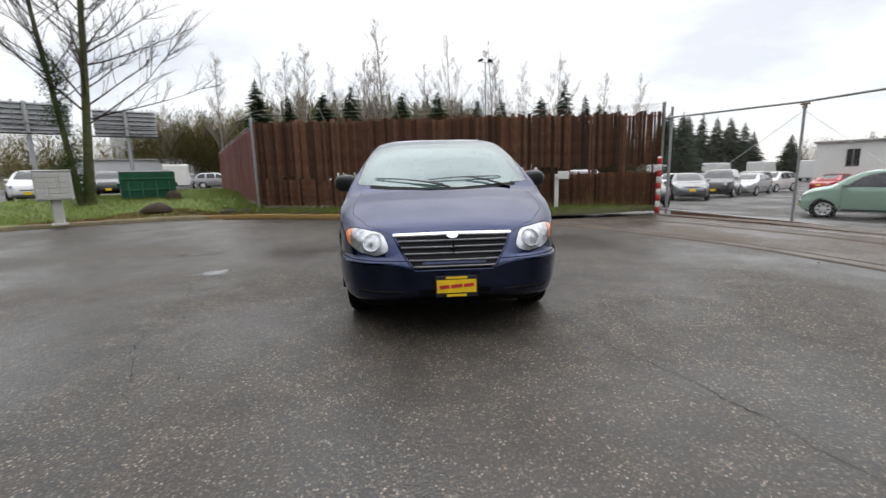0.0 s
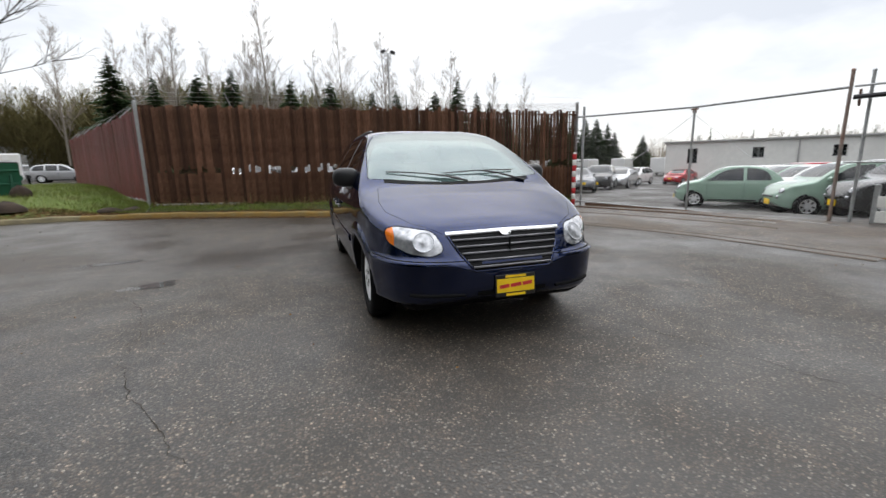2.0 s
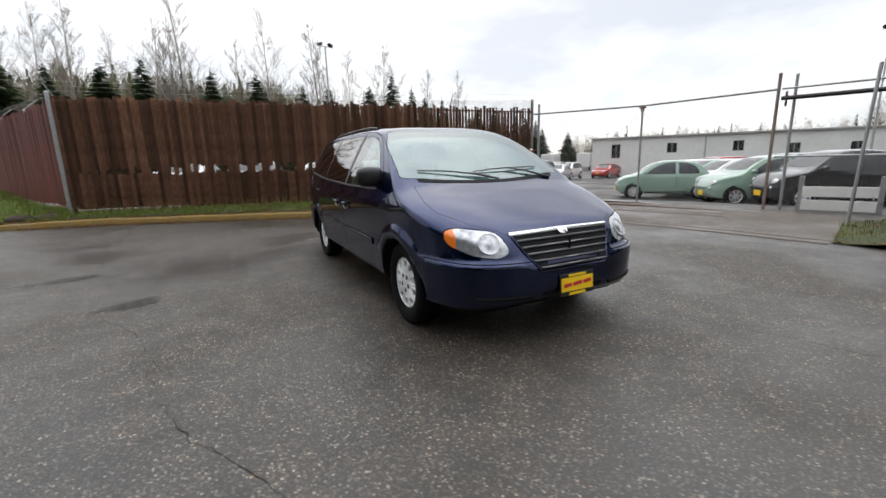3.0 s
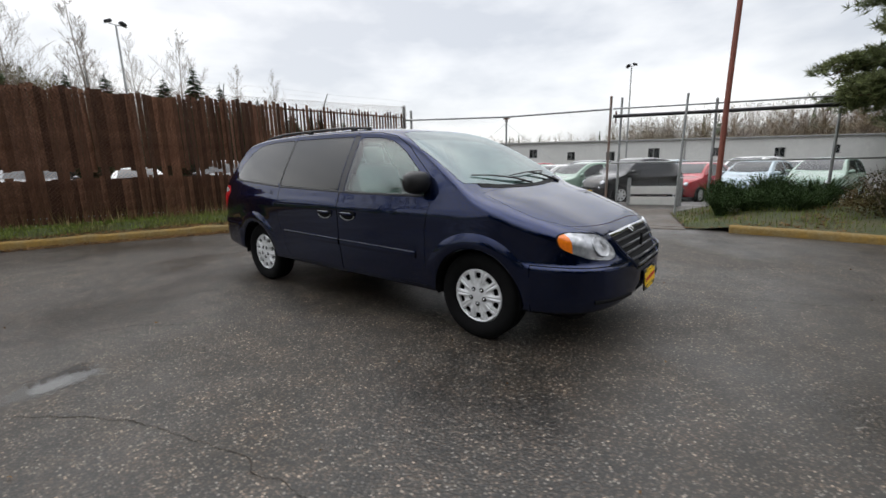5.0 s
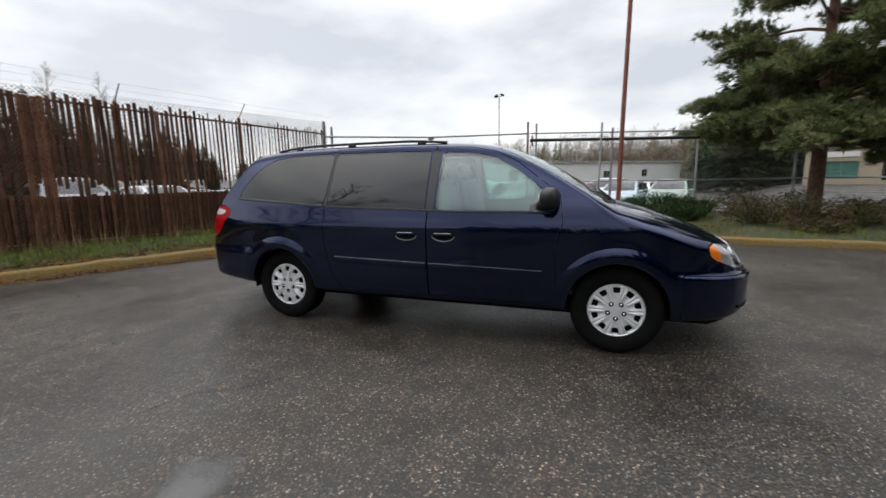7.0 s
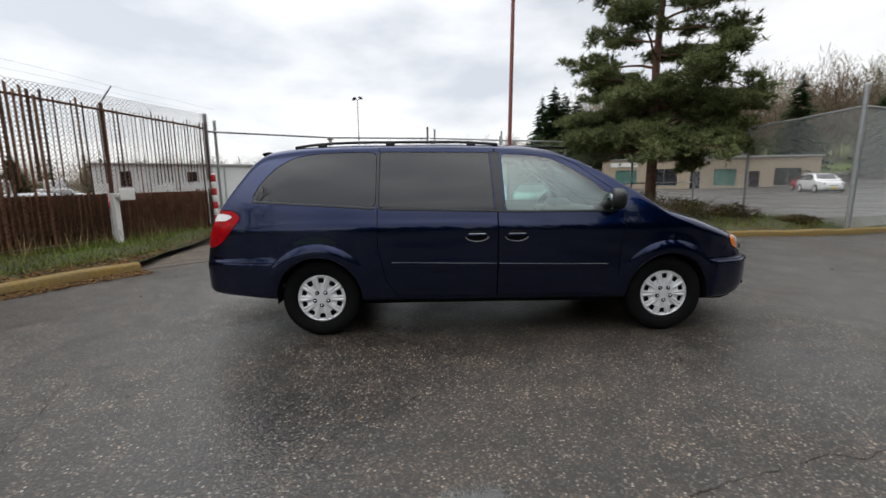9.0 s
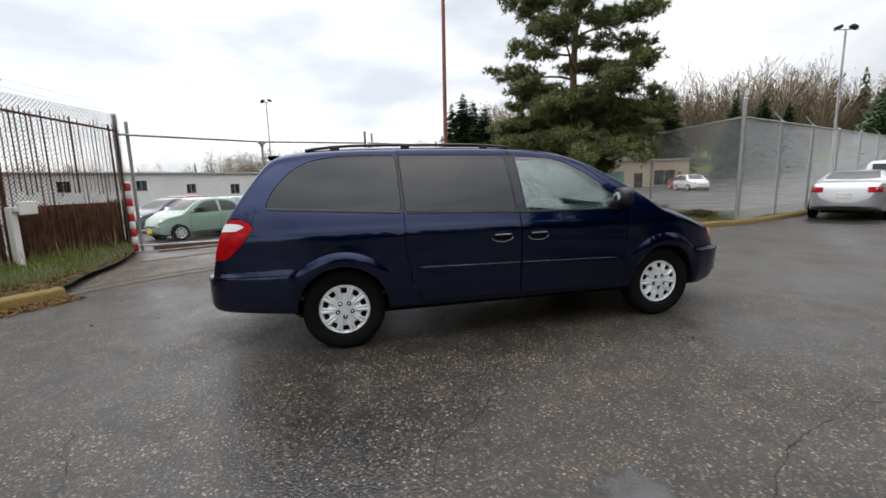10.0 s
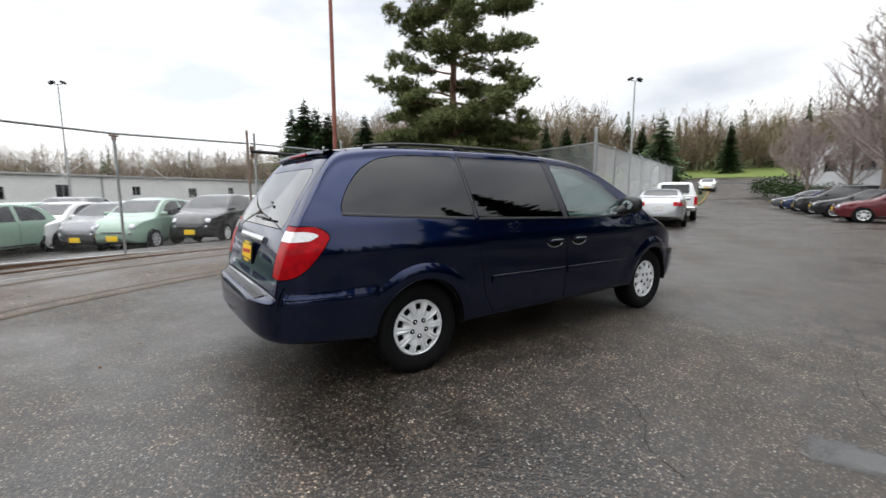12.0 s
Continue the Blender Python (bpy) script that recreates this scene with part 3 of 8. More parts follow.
def crack(pts, w, seed):
    """A thin wandering crack with uneven width, lying in the surface."""
    random.seed(seed)
    line, rows = curve_through(pts, 34), []
    for i, p in enumerate(line):
        d = (line[min(i + 1, len(line) - 1)] - line[max(i - 1, 0)]).normalized()
        n = Vector((-d.y, d.x, 0))
        o = 0.06 * noise.noise(p * 3.0 + Vector((seed, 0, 0))) + 0.035 * noise.noise(p * 9) + 0.014 * noise.noise(p * 33)
        k = 0.45 * w * (0.25 + 0.9 * abs(noise.noise(p * 5 + Vector((0, seed, 0)))) * 1.6)
        rows.append([(p.x + n.x * (o + e * k), p.y + n.y * (o + e * k), land(p.x, p.y) + 0.0035) for e in (-1, 1)])
    return tagged(part("crack", Geo().grid(rows), CRACK), "thin crack in the asphalt", "crack", kind="structure")


crack([(-2.0, 2.15), (-2.28, 2.4), (-2.45, 2.62), (-2.62, 2.68)], 0.012, 1)
crack([(0.9, -0.53), (1.14, -1.29), (1.36, -1.88), (1.52, -2.42), (1.62, -3.2)], 0.008, 3)
crack([(-1.97, -1.67), (-2.59, -0.52), (-2.75, 0.37), (-2.95, 0.97), (-3.3, 1.5)], 0.008, 4)
crack([(-2.05, 0.9), (-2.2, 1.2), (-2.25, 1.5), (-2.12, 1.8)], 0.007, 5)
crack([(-4.6, 3.0), (-3.9, 3.1), (-3.2, 3.5), (-2.6, 4.2), (-1.6, 4.6)], 0.006, 6)
crack([(2.2, 0.6), (3.0, -0.4), (3.4, -2.0), (3.2, -3.6)], 0.007, 7)


# ---- fences, gate and poles ----
def link_mesh(a, b, z0, z1, pitch=0.07, r=0.0019, lift=land):
    """Chain link between two points of the plan: thin wires on both diagonals."""
    g = Geo()
    A, B = Vector((*a, 0)), Vector((*b, 0))
    D = B - A
    length, D = D.length, D.normalized()
    nrm = Vector((-D.y, D.x, 0))
    H = z1 - z0
    base_a, base_b = lift(*a), lift(*b)
    at = lambda s, h, o: A + D * s + nrm * o + Vector((0, 0, base_a + (base_b - base_a) * s / length + z0 + h))
    n = int((length + H) / pitch)
    for sgn in (1, -1):
        for i in range(n):
            s0 = i * pitch - H if sgn > 0 else i * pitch
            s1 = s0 + H * sgn
            h0, h1 = 0.0, H
            lo, hi = min(s0, s1), max(s0, s1)
            if hi <= 0 or lo >= length:
                continue
            def clip(s, h):
                if s < 0:
                    h += (0 - s) * sgn
                    s = 0
                elif s > length:
                    h += (length - s) * sgn
                    s = length
                return s, max(0, min(H, h))
            p, q = clip(s0, h0), clip(s1, h1)
            if abs(p[0] - q[0]) < 0.01:
                continue
            g.tube([at(*p, 0.002 * sgn), at(*q, 0.002 * sgn)], r, 3, False)
    return g


def post(g, x, y, z0, z1, r, cap=True, lean=(0, 0)):
    g.tube([(x, y, z0), (x + lean[0], y + lean[1], z1)], r, 12)
    if cap:
        g.lathe([(r * 1.15, 0), (r * 1.15, r * 0.6), (r * 0.8, r * 1.2), (0.001, r * 1.5)], 12, pose(x + lean[0], y + lean[1], z1 - r * 0.4))
    return g


def barbed_arm(x, y, z, nx, ny, l=0.42):
    return Geo().tube([(x, y, z - 0.03), (x + nx * 0.03, y + ny * 0.03, z + 0.05), (x + nx * l * 0.75, y + ny * l * 0.75, z + l * 0.75)], [0.016, 0.016, 0.011], 6)


def slat_fence(name, a, b, base, top, material, label, pitch, width, posts, arms, seed, boards=0.0, back=1, louvre=0.0, steel=GALV):
    f = thing(name, label, "fence", kind="structure")
    A, B = Vector((*a, 0)), Vector((*b, 0))
    D = B - A
    length, D = D.length, D.normalized()
    N = Vector((-D.y, D.x, 0))
    zat = lambda s: base[0] + (base[1] - base[0]) * s / length
    tat = lambda s: top[0] + (top[1] - top[0]) * s / length
    for s in posts:
        p = A + D * s + N * (0.07 * back)
        part("post", post(Geo(), p.x, p.y, zat(s) - 0.3, tat(s) + 0.06, 0.036), steel, f, smooth=40)
        if arms:
            part("barbed_wire_arm", barbed_arm(p.x, p.y, tat(s) + 0.06, -N.x * arms, -N.y * arms), GALV, f, smooth=40)
    rail = lambda dz: [tuple(A + D * s + N * (0.035 * back) + Vector((0, 0, tat(s) - dz))) for s in (0, length)]
    part("rail", Geo().tube(rail(0.05), 0.021, 8), steel, f, smooth=40)
    part("rail", Geo().tube([tuple(A + D * s + N * (0.035 * back) + Vector((0, 0, zat(s) + 0.12))) for s in (0, length)], 0.012, 6), GALV, f, smooth=40)
    off = -N * (0.055 if louvre else 0.0)
    g = link_mesh((a[0] + off.x, a[1] + off.y), (b[0] + off.x, b[1] + off.y), 0.1 + base[0], top[0] - 0.02, 0.075, 0.0038, lift=lambda x, y: 0.0)
    tagged(part("wire_mesh", g, RUST, f, "rusty chain-link mesh"), kind="stuff")
    if arms:
        for k in range(3):
            o = 0.12 + 0.1 * k
            part("barbed_wire", Geo().tube([tuple(A + D * s - N * arms * o + N * 0.05 + Vector((0, 0, tat(s) + 0.06 + o + 0.012 * math.sin(s * 2.1 + k)))) for s in np.linspace(0, length, 24)], 0.0022, 4), WIRE, f)
    if boards:
        ends = posts + [length]
        for i in range(len(ends) - 1):
            a_, b_ = ends[i] + 0.05, ends[i + 1] - 0.05
            c = A + D * ((a_ + b_) / 2) + N * 0.13
            zb = zat((a_ + b_) / 2)
            part("backing_board", Geo().box((0, 0, 0), (b_ - a_, 0.03, boards - zb), b=0.006, m=pose(c.x, c.y, (boards + zb) / 2 - 0.02, 0, 0, math.degrees(math.atan2(D.y, D.x)))), SLAT, f)
    random.seed(seed)
    n = int(length / pitch)
    meshes = []
    for k in range(6):
        h = 2.85 + 0.05 * random.uniform(-1, 1)
        w = width * random.uniform(0.9, 1.04)
        c = random.uniform(0.004, 0.012)
        g = Geo().prism([(-w / 2, -0.002), (-w / 2 + c, -0.004), (w / 2 - c, -0.004), (w / 2, -0.002), (w / 2, 0.003), (-w / 2, 0.003)], 0, 1)
        meshes.append(g.mesh("slat", material))
    ang = math.degrees(math.atan2(D.y, D.x))
    for i in range(n):
        s = (i + 0.5) * length / n
        p = A + D * s
        z0 = zat(s) + random.uniform(-0.03, 0.05)
        z1 = tat(s) + random.choice((0, 0, .03, .05, .09)) + random.uniform(-0.03, 0.03)
        cuts = [(z0, z1)]
        if boards:          # two tiers of slats with a ragged gap between them
            zm = boards
            if random.random() < 0.55:
                cuts = [(z0, zm + random.uniform(-.05, .06)), (zm + random.uniform(.12, .24), z1)]
        for k, (za, zb) in enumerate(cuts):
            ob = new("slat", random.choice(meshes))
            ob.parent = f
            ob.matrix_local = pose(p.x, p.y, za, random.uniform(-.3, .3), random.uniform(-.35, .35), ang + louvre + random.uniform(-11, 11) * (1 if louvre else .4)) @ Matrix.Diagonal((1, 1, zb - za, 1))
    return f


slat_fence("slat_fence", FENCE_A, FENCE_B, (0.36, 0.06), (3.02, 2.72), SLAT, "tall chain-link fence filled with weathered red-brown slats", 0.094, 0.132,
           [0.0, 2.5, 5.0, 7.5, 10.0], 1, 3, 1.16, louvre=45, steel=RUST)
slat_fence("red_fence", FENCE_A, (-13.7, 26.8), (0.38, 0.55), (2.95, 3.0), SLAT_RED, "tall chain-link fence filled with dark red slats", 0.095, 0.09,
           [3.0, 6.0, 9.0, 12.0, 15.0, 17.8], 1, 5, back=-1)
cp = thing("corner_post", "galvanised steel corner post of the slatted fence", "post")
part("shaft", post(Geo(), -5.60, 10.80, 0.1, 3.16, 0.045), GALV, cp, smooth=40)

# the gate end: a tall post with a red and white hazard post beside it
gate = thing("sliding_gate", "wide chain-link sliding gate under an overhead pipe rail", "gate")
part("post", post(Geo(), 6.58, 7.68, -0.2, 3.0, 0.045), GALV, gate, smooth=40)
part("post", post(Geo(), 6.72, 7.52, -0.2, 2.86, 0.036), GALV, gate, smooth=40)
part("post", post(Geo(), 8.1, 4.95, -0.25, 2.5, 0.028, False), GALV, gate, smooth=40)
part("bracket", Geo().box((8.1, 4.95, 2.53), (0.18, 0.05, 0.04), -67, 0.01).box((8.1, 4.95, 2.47), (0.09, 0.04, 0.08), -67, 0.01), STAINED, gate)
part("post", post(Geo(), 8.86, 2.17, -0.3, 2.93, 0.033, True, (0.05, 0.0)), STAINED, gate, smooth=40)
part("post", post(Geo(), 9.1, 1.95, -0.3, 2.9, 0.03, True, (0.03, 0.0)), GALV, gate, smooth=40)
part("rail", Geo().tube([(6.6, 7.65, 2.6), (8.1, 4.95, 2.58), (8.92, 2.17, 2.62)], 0.028, 10), GALV, gate, smooth=40)
part("rail", Geo().tube([(6.62, 7.6, 0.12), (8.1, 4.92, 0.0), (8.85, 2.2, -0.05)], 0.02, 8), GALV, gate, smooth=40)
for p, q in (((8.1, 4.95, 2.4), (7.35, 6.3, 1.2)), ((8.1, 4.95, 2.4), (8.5, 3.5, 1.2))):
    part("brace_wire", Geo().tube([p, q], 0.006, 5), WIRE, gate)
for a, b in (((6.64, 7.6), (8.08, 4.98)), ((8.12, 4.92), (8.86, 2.2))):
    tagged(part("wire_mesh", link_mesh(a, b, 0.1, 2.58, 0.075, 0.0009), WIRE, gate, "galvanised chain-link mesh"), kind="stuff")
part("roller", Geo().lathe([(0.05, -.02), (0.07, -.015), (0.07, .015), (0.05, .02)], 14, pose(9.0, 2.05, 2.5, 90, 0, 20)), RUST, gate, smooth=40)
part("roller", Geo().lathe([(0.05, -.02), (0.07, -.015), (0.07, .015), (0.05, .02)], 14, pose(9.0, 2.05, 2.32, 90, 0, 20)), RUST, gate, smooth=40)
sill = thing("gate_sill", "rusty steel beam on the ground below the gate", "beam")
part("beam", Geo().tube([(6.75, 7.3, 0.03), (8.02, 4.9, -0.03), (8.85, 2.25, -0.12)], 0.07, 4), RUST_BEAM, sill)
part("track", Geo().tube([(6.2, 7.0, 0.012), (7.3, 4.6, 0.012), (8.1, 2.3, -0.02)], 0.03, 4), RUST_BEAM, sill)

hz = thing("hazard_post", "upright post banded in red and white beside the gate", "post")
for k in range(9):
    part("band", Geo().lathe([(0.055, 0), (0.06, 0.006), (0.06, 0.16), (0.055, 0.166)], 14, pose(6.47, 7.55, 0.02 + k * 0.168)), WHITE_PAINT if k % 2 else RED_PAINT, hz, smooth=40)
part("cap", Geo().lathe([(0.055, 0), (0.06, 0.01), (0.03, 0.04), (0.001, 0.045)], 14, pose(6.47, 7.55, 0.02 + 9 * 0.168)), WHITE_PAINT, hz, smooth=40)

kp = thing("card_reader_post", "white painted post with a short arm and a square plate", "post")
part("post", Geo().box((3.76, 8.08, 0.58), (0.11, 0.11, 1.16), -15, 0.012), WHITE_PAINT, kp)
part("arm", Geo().box((3.85, 7.99, 1.12), (0.30, 0.09, 0.08), -15, 0.012), WHITE_PAINT, kp)
part("plate", Geo().box((3.90, 7.93, 1.13), (0.30, 0.05, 0.22), -15, 0.012), WHITE_PAINT, kp)

# fence south of the gate, with a dark beam along it
ef = thing("yard_fence", "galvanised chain-link fence with a dark pipe along the top", "fence", kind="structure")
EF = [(8.9, 2.1), (9.75, -0.2), (10.5, -2.6), (11.0, -5.2), (11.3, -7.7)]
for i, (x, y) in enumerate(EF[1:]):
    part("post", post(Geo(), x, y, land(x, y) - 0.2, 2.72, 0.034), GALV, ef, smooth=40)
for i in range(len(EF) - 1):
    (xa, ya), (xb, yb) = EF[i], EF[i + 1]
    part("rail", Geo().tube([(xa, ya, 2.62), (xb, yb, 2.62)], 0.022, 8), GALV, ef, smooth=40)
    part("dark_pipe", Geo().tube([(xa, ya, 2.42), (xb, yb, 2.42)], 0.045, 8), DARK_STEEL, ef, smooth=40)
    part("rail", Geo().tube([(xa, ya, 1.18), (xb, yb, 1.18)], 0.02, 8), GALV, ef, smooth=40)
    tagged(part("wire_mesh", link_mesh((xa, ya), (xb, yb), 0.05, 2.6, 0.08, 0.0012), WIRE, ef, "galvanised chain-link mesh"), kind="stuff")
lp = thing("leaning_post", "leaning galvanised steel fence post", "post")
part("shaft", post(Geo(), 7.46, 0.16, -0.1, 2.66, 0.026, True, (0.14, -0.05)), GALV, lp, smooth=40)
bs = thing("board_sign", "two blank white boards on low posts behind the fence", "sign")
for z in (0.13, 0.42):
    part("board", Geo().box((9.42, 1.02, z), (1.25, 0.03, 0.22), -70, 0.006), WHITE_PAINT, bs)
for x, y in ((9.62, 0.44), (9.26, 1.66)):
    part("leg", Geo().box((x, y, 0.2), (0.09, 0.09, 1.1), -70, 0.01), GALV, bs)


# tall fence along the road
rf = thing("road_fence", "tall galvanised chain-link fence with barbed-wire arms along the road", "fence", kind="structure")
C0 = Vector((5.45, -7.95, 0))
RD = Vector((0.33, -0.944, 0))
part("corner_post", post(Geo(), 5.42, -7.92, -0.1, 3.42, 0.055, True, (0.05, -0.06)), GALV, rf, smooth=40)
part("rail", Geo().tube([C0 + Vector((0, 0, 2.95)), C0 + RD * 18 + Vector((0, 0, 2.95))], 0.025, 8), GALV, rf, smooth=40)
part("rail", Geo().tube([C0 + Vector((0, 0, 2.95)), (11.3, -7.7, 2.75)], 0.025, 8), GALV, rf, smooth=40)
for k in range(1, 8):
    p = C0 + RD * (2.55 * k)
    part("post", post(Geo(), p.x, p.y, -0.1, 2.97, 0.04), GALV, rf, smooth=40)
    part("barbed_wire_arm", barbed_arm(p.x, p.y, 2.97, 0.6, 0.35), GALV, rf, smooth=40)
part("post", post(Geo(), 8.8, -7.82, -0.1, 2.85, 0.04), GALV, rf, smooth=40)
for a, b in (((5.45, -7.95), (5.45 + .33 * 18, -7.95 - .944 * 18)), ((5.45, -7.95), (11.3, -7.7))):
    tagged(part("wire_mesh", link_mesh(a, b, 0.1, 2.93, 0.055, 0.0030), WIRE, rf, "galvanised chain-link mesh"), kind="stuff")

pole = thing("red_pole", "tall slender pole painted red oxide", "pole")
part("shaft", Geo().tube([(9.36, -0.42, -0.3), (9.42, -0.45, 3.0), (9.58, -0.52, 7.0), (9.72, -0.58, 11.0)], [0.066, 0.063, 0.057, 0.05], 16), RED_POLE, pole, smooth=60)


def yard_lamp(x, y, z, turn, label="twin floodlights on a tall grey steel mast"):
    t = thing("lamp_mast", label, "street lamp", "yard lamps")
    b = land(x, y)
    part("mast", Geo().tube([(x, y, b - 0.2), (x, y, z)], [0.075, 0.04], 12), GALV, t, smooth=60)
    u = Vector((math.cos(radians(turn)), math.sin(radians(turn)), 0))
    P0 = Vector((x, y, z))
    part("crossarm", Geo().tube([P0 - u * 0.28, P0 + u * 0.28], 0.025, 8), GALV, t, smooth=60)
    for s in (-1, 1):
        h = part("floodlight", Geo().box((0, 0, 0), (0.30, 0.27, 0.16), b=0.04, m=Matrix.Translation(P0 + u * (0.32 * s) + Vector((0, 0, 0.10))) @ pose(0, 0, 0, 0, 25 * s, turn)), DARK_STEEL, t)
        part("lens", Geo().box((0, 0, 0), (0.25, 0.22, 0.02), m=Matrix.Translation(P0 + u * (0.355 * s) + Vector((0, 0, 0.022))) @ pose(0, 0, 0, 0, 25 * s, turn)), WHITE_PAINT, h)
    return t


yard_lamp(4.4, 24.4, 8.15, 10)
yard_lamp(31.9, 8.05, 7.9, 60)
yard_lamp(11.55, -20.15, 7.9, 70)


# ---- the van ----
def lerp_table(tab, x):
    """A smooth value from a table of (place, value)."""
    if x <= tab[0][0]:
        return tab[0][1]
    for i in range(len(tab) - 1):
        (a, va), (b, vb) = tab[i], tab[i + 1]
        if x <= b:
            ma = (vb - tab[i - 1][1]) / (b - tab[i - 1][0]) if i else (vb - va) / (b - a)
            mb = (tab[i + 2][1] - va) / (tab[i + 2][0] - a) if i + 2 < len(tab) else (vb - va) / (b - a)
            s = (vb - va) / (b - a)
            if s == 0:
                ma = mb = 0
            else:
                ma = 0 if ma / s < 0 else (s * 3 if ma / s > 3 else ma)
                mb = 0 if mb / s < 0 else (s * 3 if mb / s > 3 else mb)
            t = (x - a) / (b - a)
            h = b - a
            return va * (1 + 2 * t) * (1 - t) ** 2 + ma * h * t * (1 - t) ** 2 + vb * t * t * (3 - 2 * t) + mb * h * t * t * (t - 1)
    return tab[-1][1]


class Shell:
    """A car body: heights of the top and the bottom along its length, its half width in the plan and its lean by height."""

    def __init__(self, top, bottom, plan, lean, drop, nose_lean, wheels, flare=0.022, e_top=0.55, arch=(0.40, 0.52)):
        self.top, self.bottom, self.plan, self.lean_t, self.drop_t, self.nose, self.wheels, self.flare, self.e, self.arch = top, bottom, plan, lean, drop, nose_lean, wheels, flare, e_top, arch

    def width(self, y, z):
        w = lerp_table(self.plan, y) * lerp_table(self.lean_t, z)
        for wy, wz in self.wheels:
            r = math.hypot(y - wy, z - wz)
            w += self.flare * (1 - ss(self.arch[1] - 0.06, self.arch[1] + 0.06, r)) * ss(0.0, 0.3, lerp_table(self.plan, y))
        return w

    def section(self, y, ns=24, nt=14):
        """Half a cross-section, from the middle of the floor to the middle of the top."""
        zt, zb = lerp_table(self.top, y), lerp_table(self.bottom, y)
        d = min(lerp_table(self.drop_t, y), (zt - zb) * 0.6)
        zs = zt - d
        out = [(0.0, zb), (max(self.width(y, zb + 0.03) - 0.07, 0) * 0.5, zb), (max(self.width(y, zb + 0.03) - 0.07, 0), zb), (max(self.width(y, zb + 0.03) - 0.02, 0), zb + 0.008)]
        for k in range(ns + 1):
            z = zb + 0.03 + (zs - zb - 0.03) * k / ns
            out.append((self.width(y, z), z))
        ws = out[-1][0]
        for k in range(1, nt + 1):
            a = math.pi / 2 * k / nt
            out.append((ws * math.cos(a) ** self.e if k < nt else 0.0, zs + d * math.sin(a) ** (self.e + 0.25)))
        return out

    def warp(self, y, z):
        return y + lerp_table(self.nose, z) * ss(0.25, -0.75, y)

    def mesh(self, stations, ns=24, nt=14):
        rows = []
        for y in stations:
            half = self.section(y, ns, nt)
            row = [(-x, self.warp(y, z), z) for x, z in half] + [(x, self.warp(y, z), z) for x, z in half[-2:0:-1]]
            rows.append(row)
        n = len(rows[0])
        g = Geo()
        vs = [p for r in rows for p in r]
        fs = []
        for i in range(len(rows) - 1):
            fs += [(i * n + k, i * n + (k + 1) % n, (i + 1) * n + (k + 1) % n, (i + 1) * n + k) for k in range(n)]
        fs += [tuple(range(n - 1, -1, -1)), tuple(range((len(rows) - 1) * n, len(rows) * n))]
        return g.add(vs, fs)


class VanShell(Shell):
    """The van's body, with bumpers that stand out below a ledge."""

    def width(self, y, z):
        w = super().width(y, z)
        w += 0.024 * ss(3.34, 3.44, y) * ss(0.690, 0.664, z) * ss(0.0, 0.3, w)
        return w + 0.018 * ss(-0.36, -0.46, y) * ss(0.645, 0.618, z) * ss(0.0, 0.3, w)


VAN = VanShell(
    top=[(-0.975, 0.52), (-0.965, 0.64), (-0.945, 0.72), (-0.90, 0.80), (-0.80, 0.87), (-0.6, 0.945), (-0.3, 1.035), (-0.08, 1.09), (0.06, 1.135), (0.30, 1.285), (0.6, 1.465), (0.85, 1.585), (1.05, 1.64), (1.35, 1.672), (1.9, 1.69), (2.6, 1.69),
         (3.1, 1.675), (3.38, 1.645), (3.5, 1.615), (3.58, 1.56), (3.70, 1.40), (3.82, 1.22), (3.92, 1.04), (3.98, 0.86), (4.005, 0.70), (4.02, 0.672), (4.10, 0.66), (4.125, 0.60), (4.135, 0.5)],
    bottom=[(-0.975, 0.42), (-0.96, 0.36), (-0.9, 0.315), (-0.7, 0.285), (-0.4, 0.28), (0.5, 0.31), (2.5, 0.315), (3.3, 0.335), (3.8, 0.37), (4.05, 0.40), (4.135, 0.46)],
    plan=[(-0.975, 0.02), (-0.972, 0.22), (-0.96, 0.38), (-0.93, 0.53), (-0.88, 0.655), (-0.80, 0.76), (-0.7, 0.83), (-0.55, 0.89), (-0.35, 0.935), (0.0, 0.965), (0.5, 0.985), (1.4, 0.995), (2.6, 0.993), (3.2, 0.975),
          (3.5, 0.955), (3.75, 0.92), (3.9, 0.88), (4.0, 0.82), (4.07, 0.70), (4.11, 0.52), (4.13, 0.3), (4.135, 0.03)],
    lean=[(0.2, 0.925), (0.3, 0.952), (0.5, 0.982), (0.72, 0.997), (0.9, 1.0), (0.965, 0.999), (0.99, 0.986), (1.08, 0.955), (1.14, 0.932), (1.3, 0.85), (1.5, 0.735), (1.6, 0.67), (1.7, 0.60)],
    drop=[(-0.975, 0.06), (-0.9, 0.10), (-0.5, 0.13), (-0.1, 0.11), (0.2, 0.06), (0.6, 0.06), (1.1, 0.085), (2.5, 0.085), (3.4, 0.075), (3.6, 0.06), (3.98, 0.05), (4.01, 0.03), (4.135, 0.03)],
    nose_lean=[(0.3, 0.04), (0.42, 0.0), (0.605, 0.0), (0.645, 0.045), (0.8, 0.085), (1.0, 0.06), (1.1, 0.0)],
    wheels=[(0.0, 0.335), (3.03, 0.335)], flare=0.006)


def van_stations():
    out = []
    y = -0.975
    while y < 4.135:
        out.append(y)
        near = min(y + 0.975, 4.135 - y)
        y += 0.007 if near < 0.07 else (0.022 if near < 0.4 else (0.035 if near < 0.8 else 0.05))
    return out + [4.135]



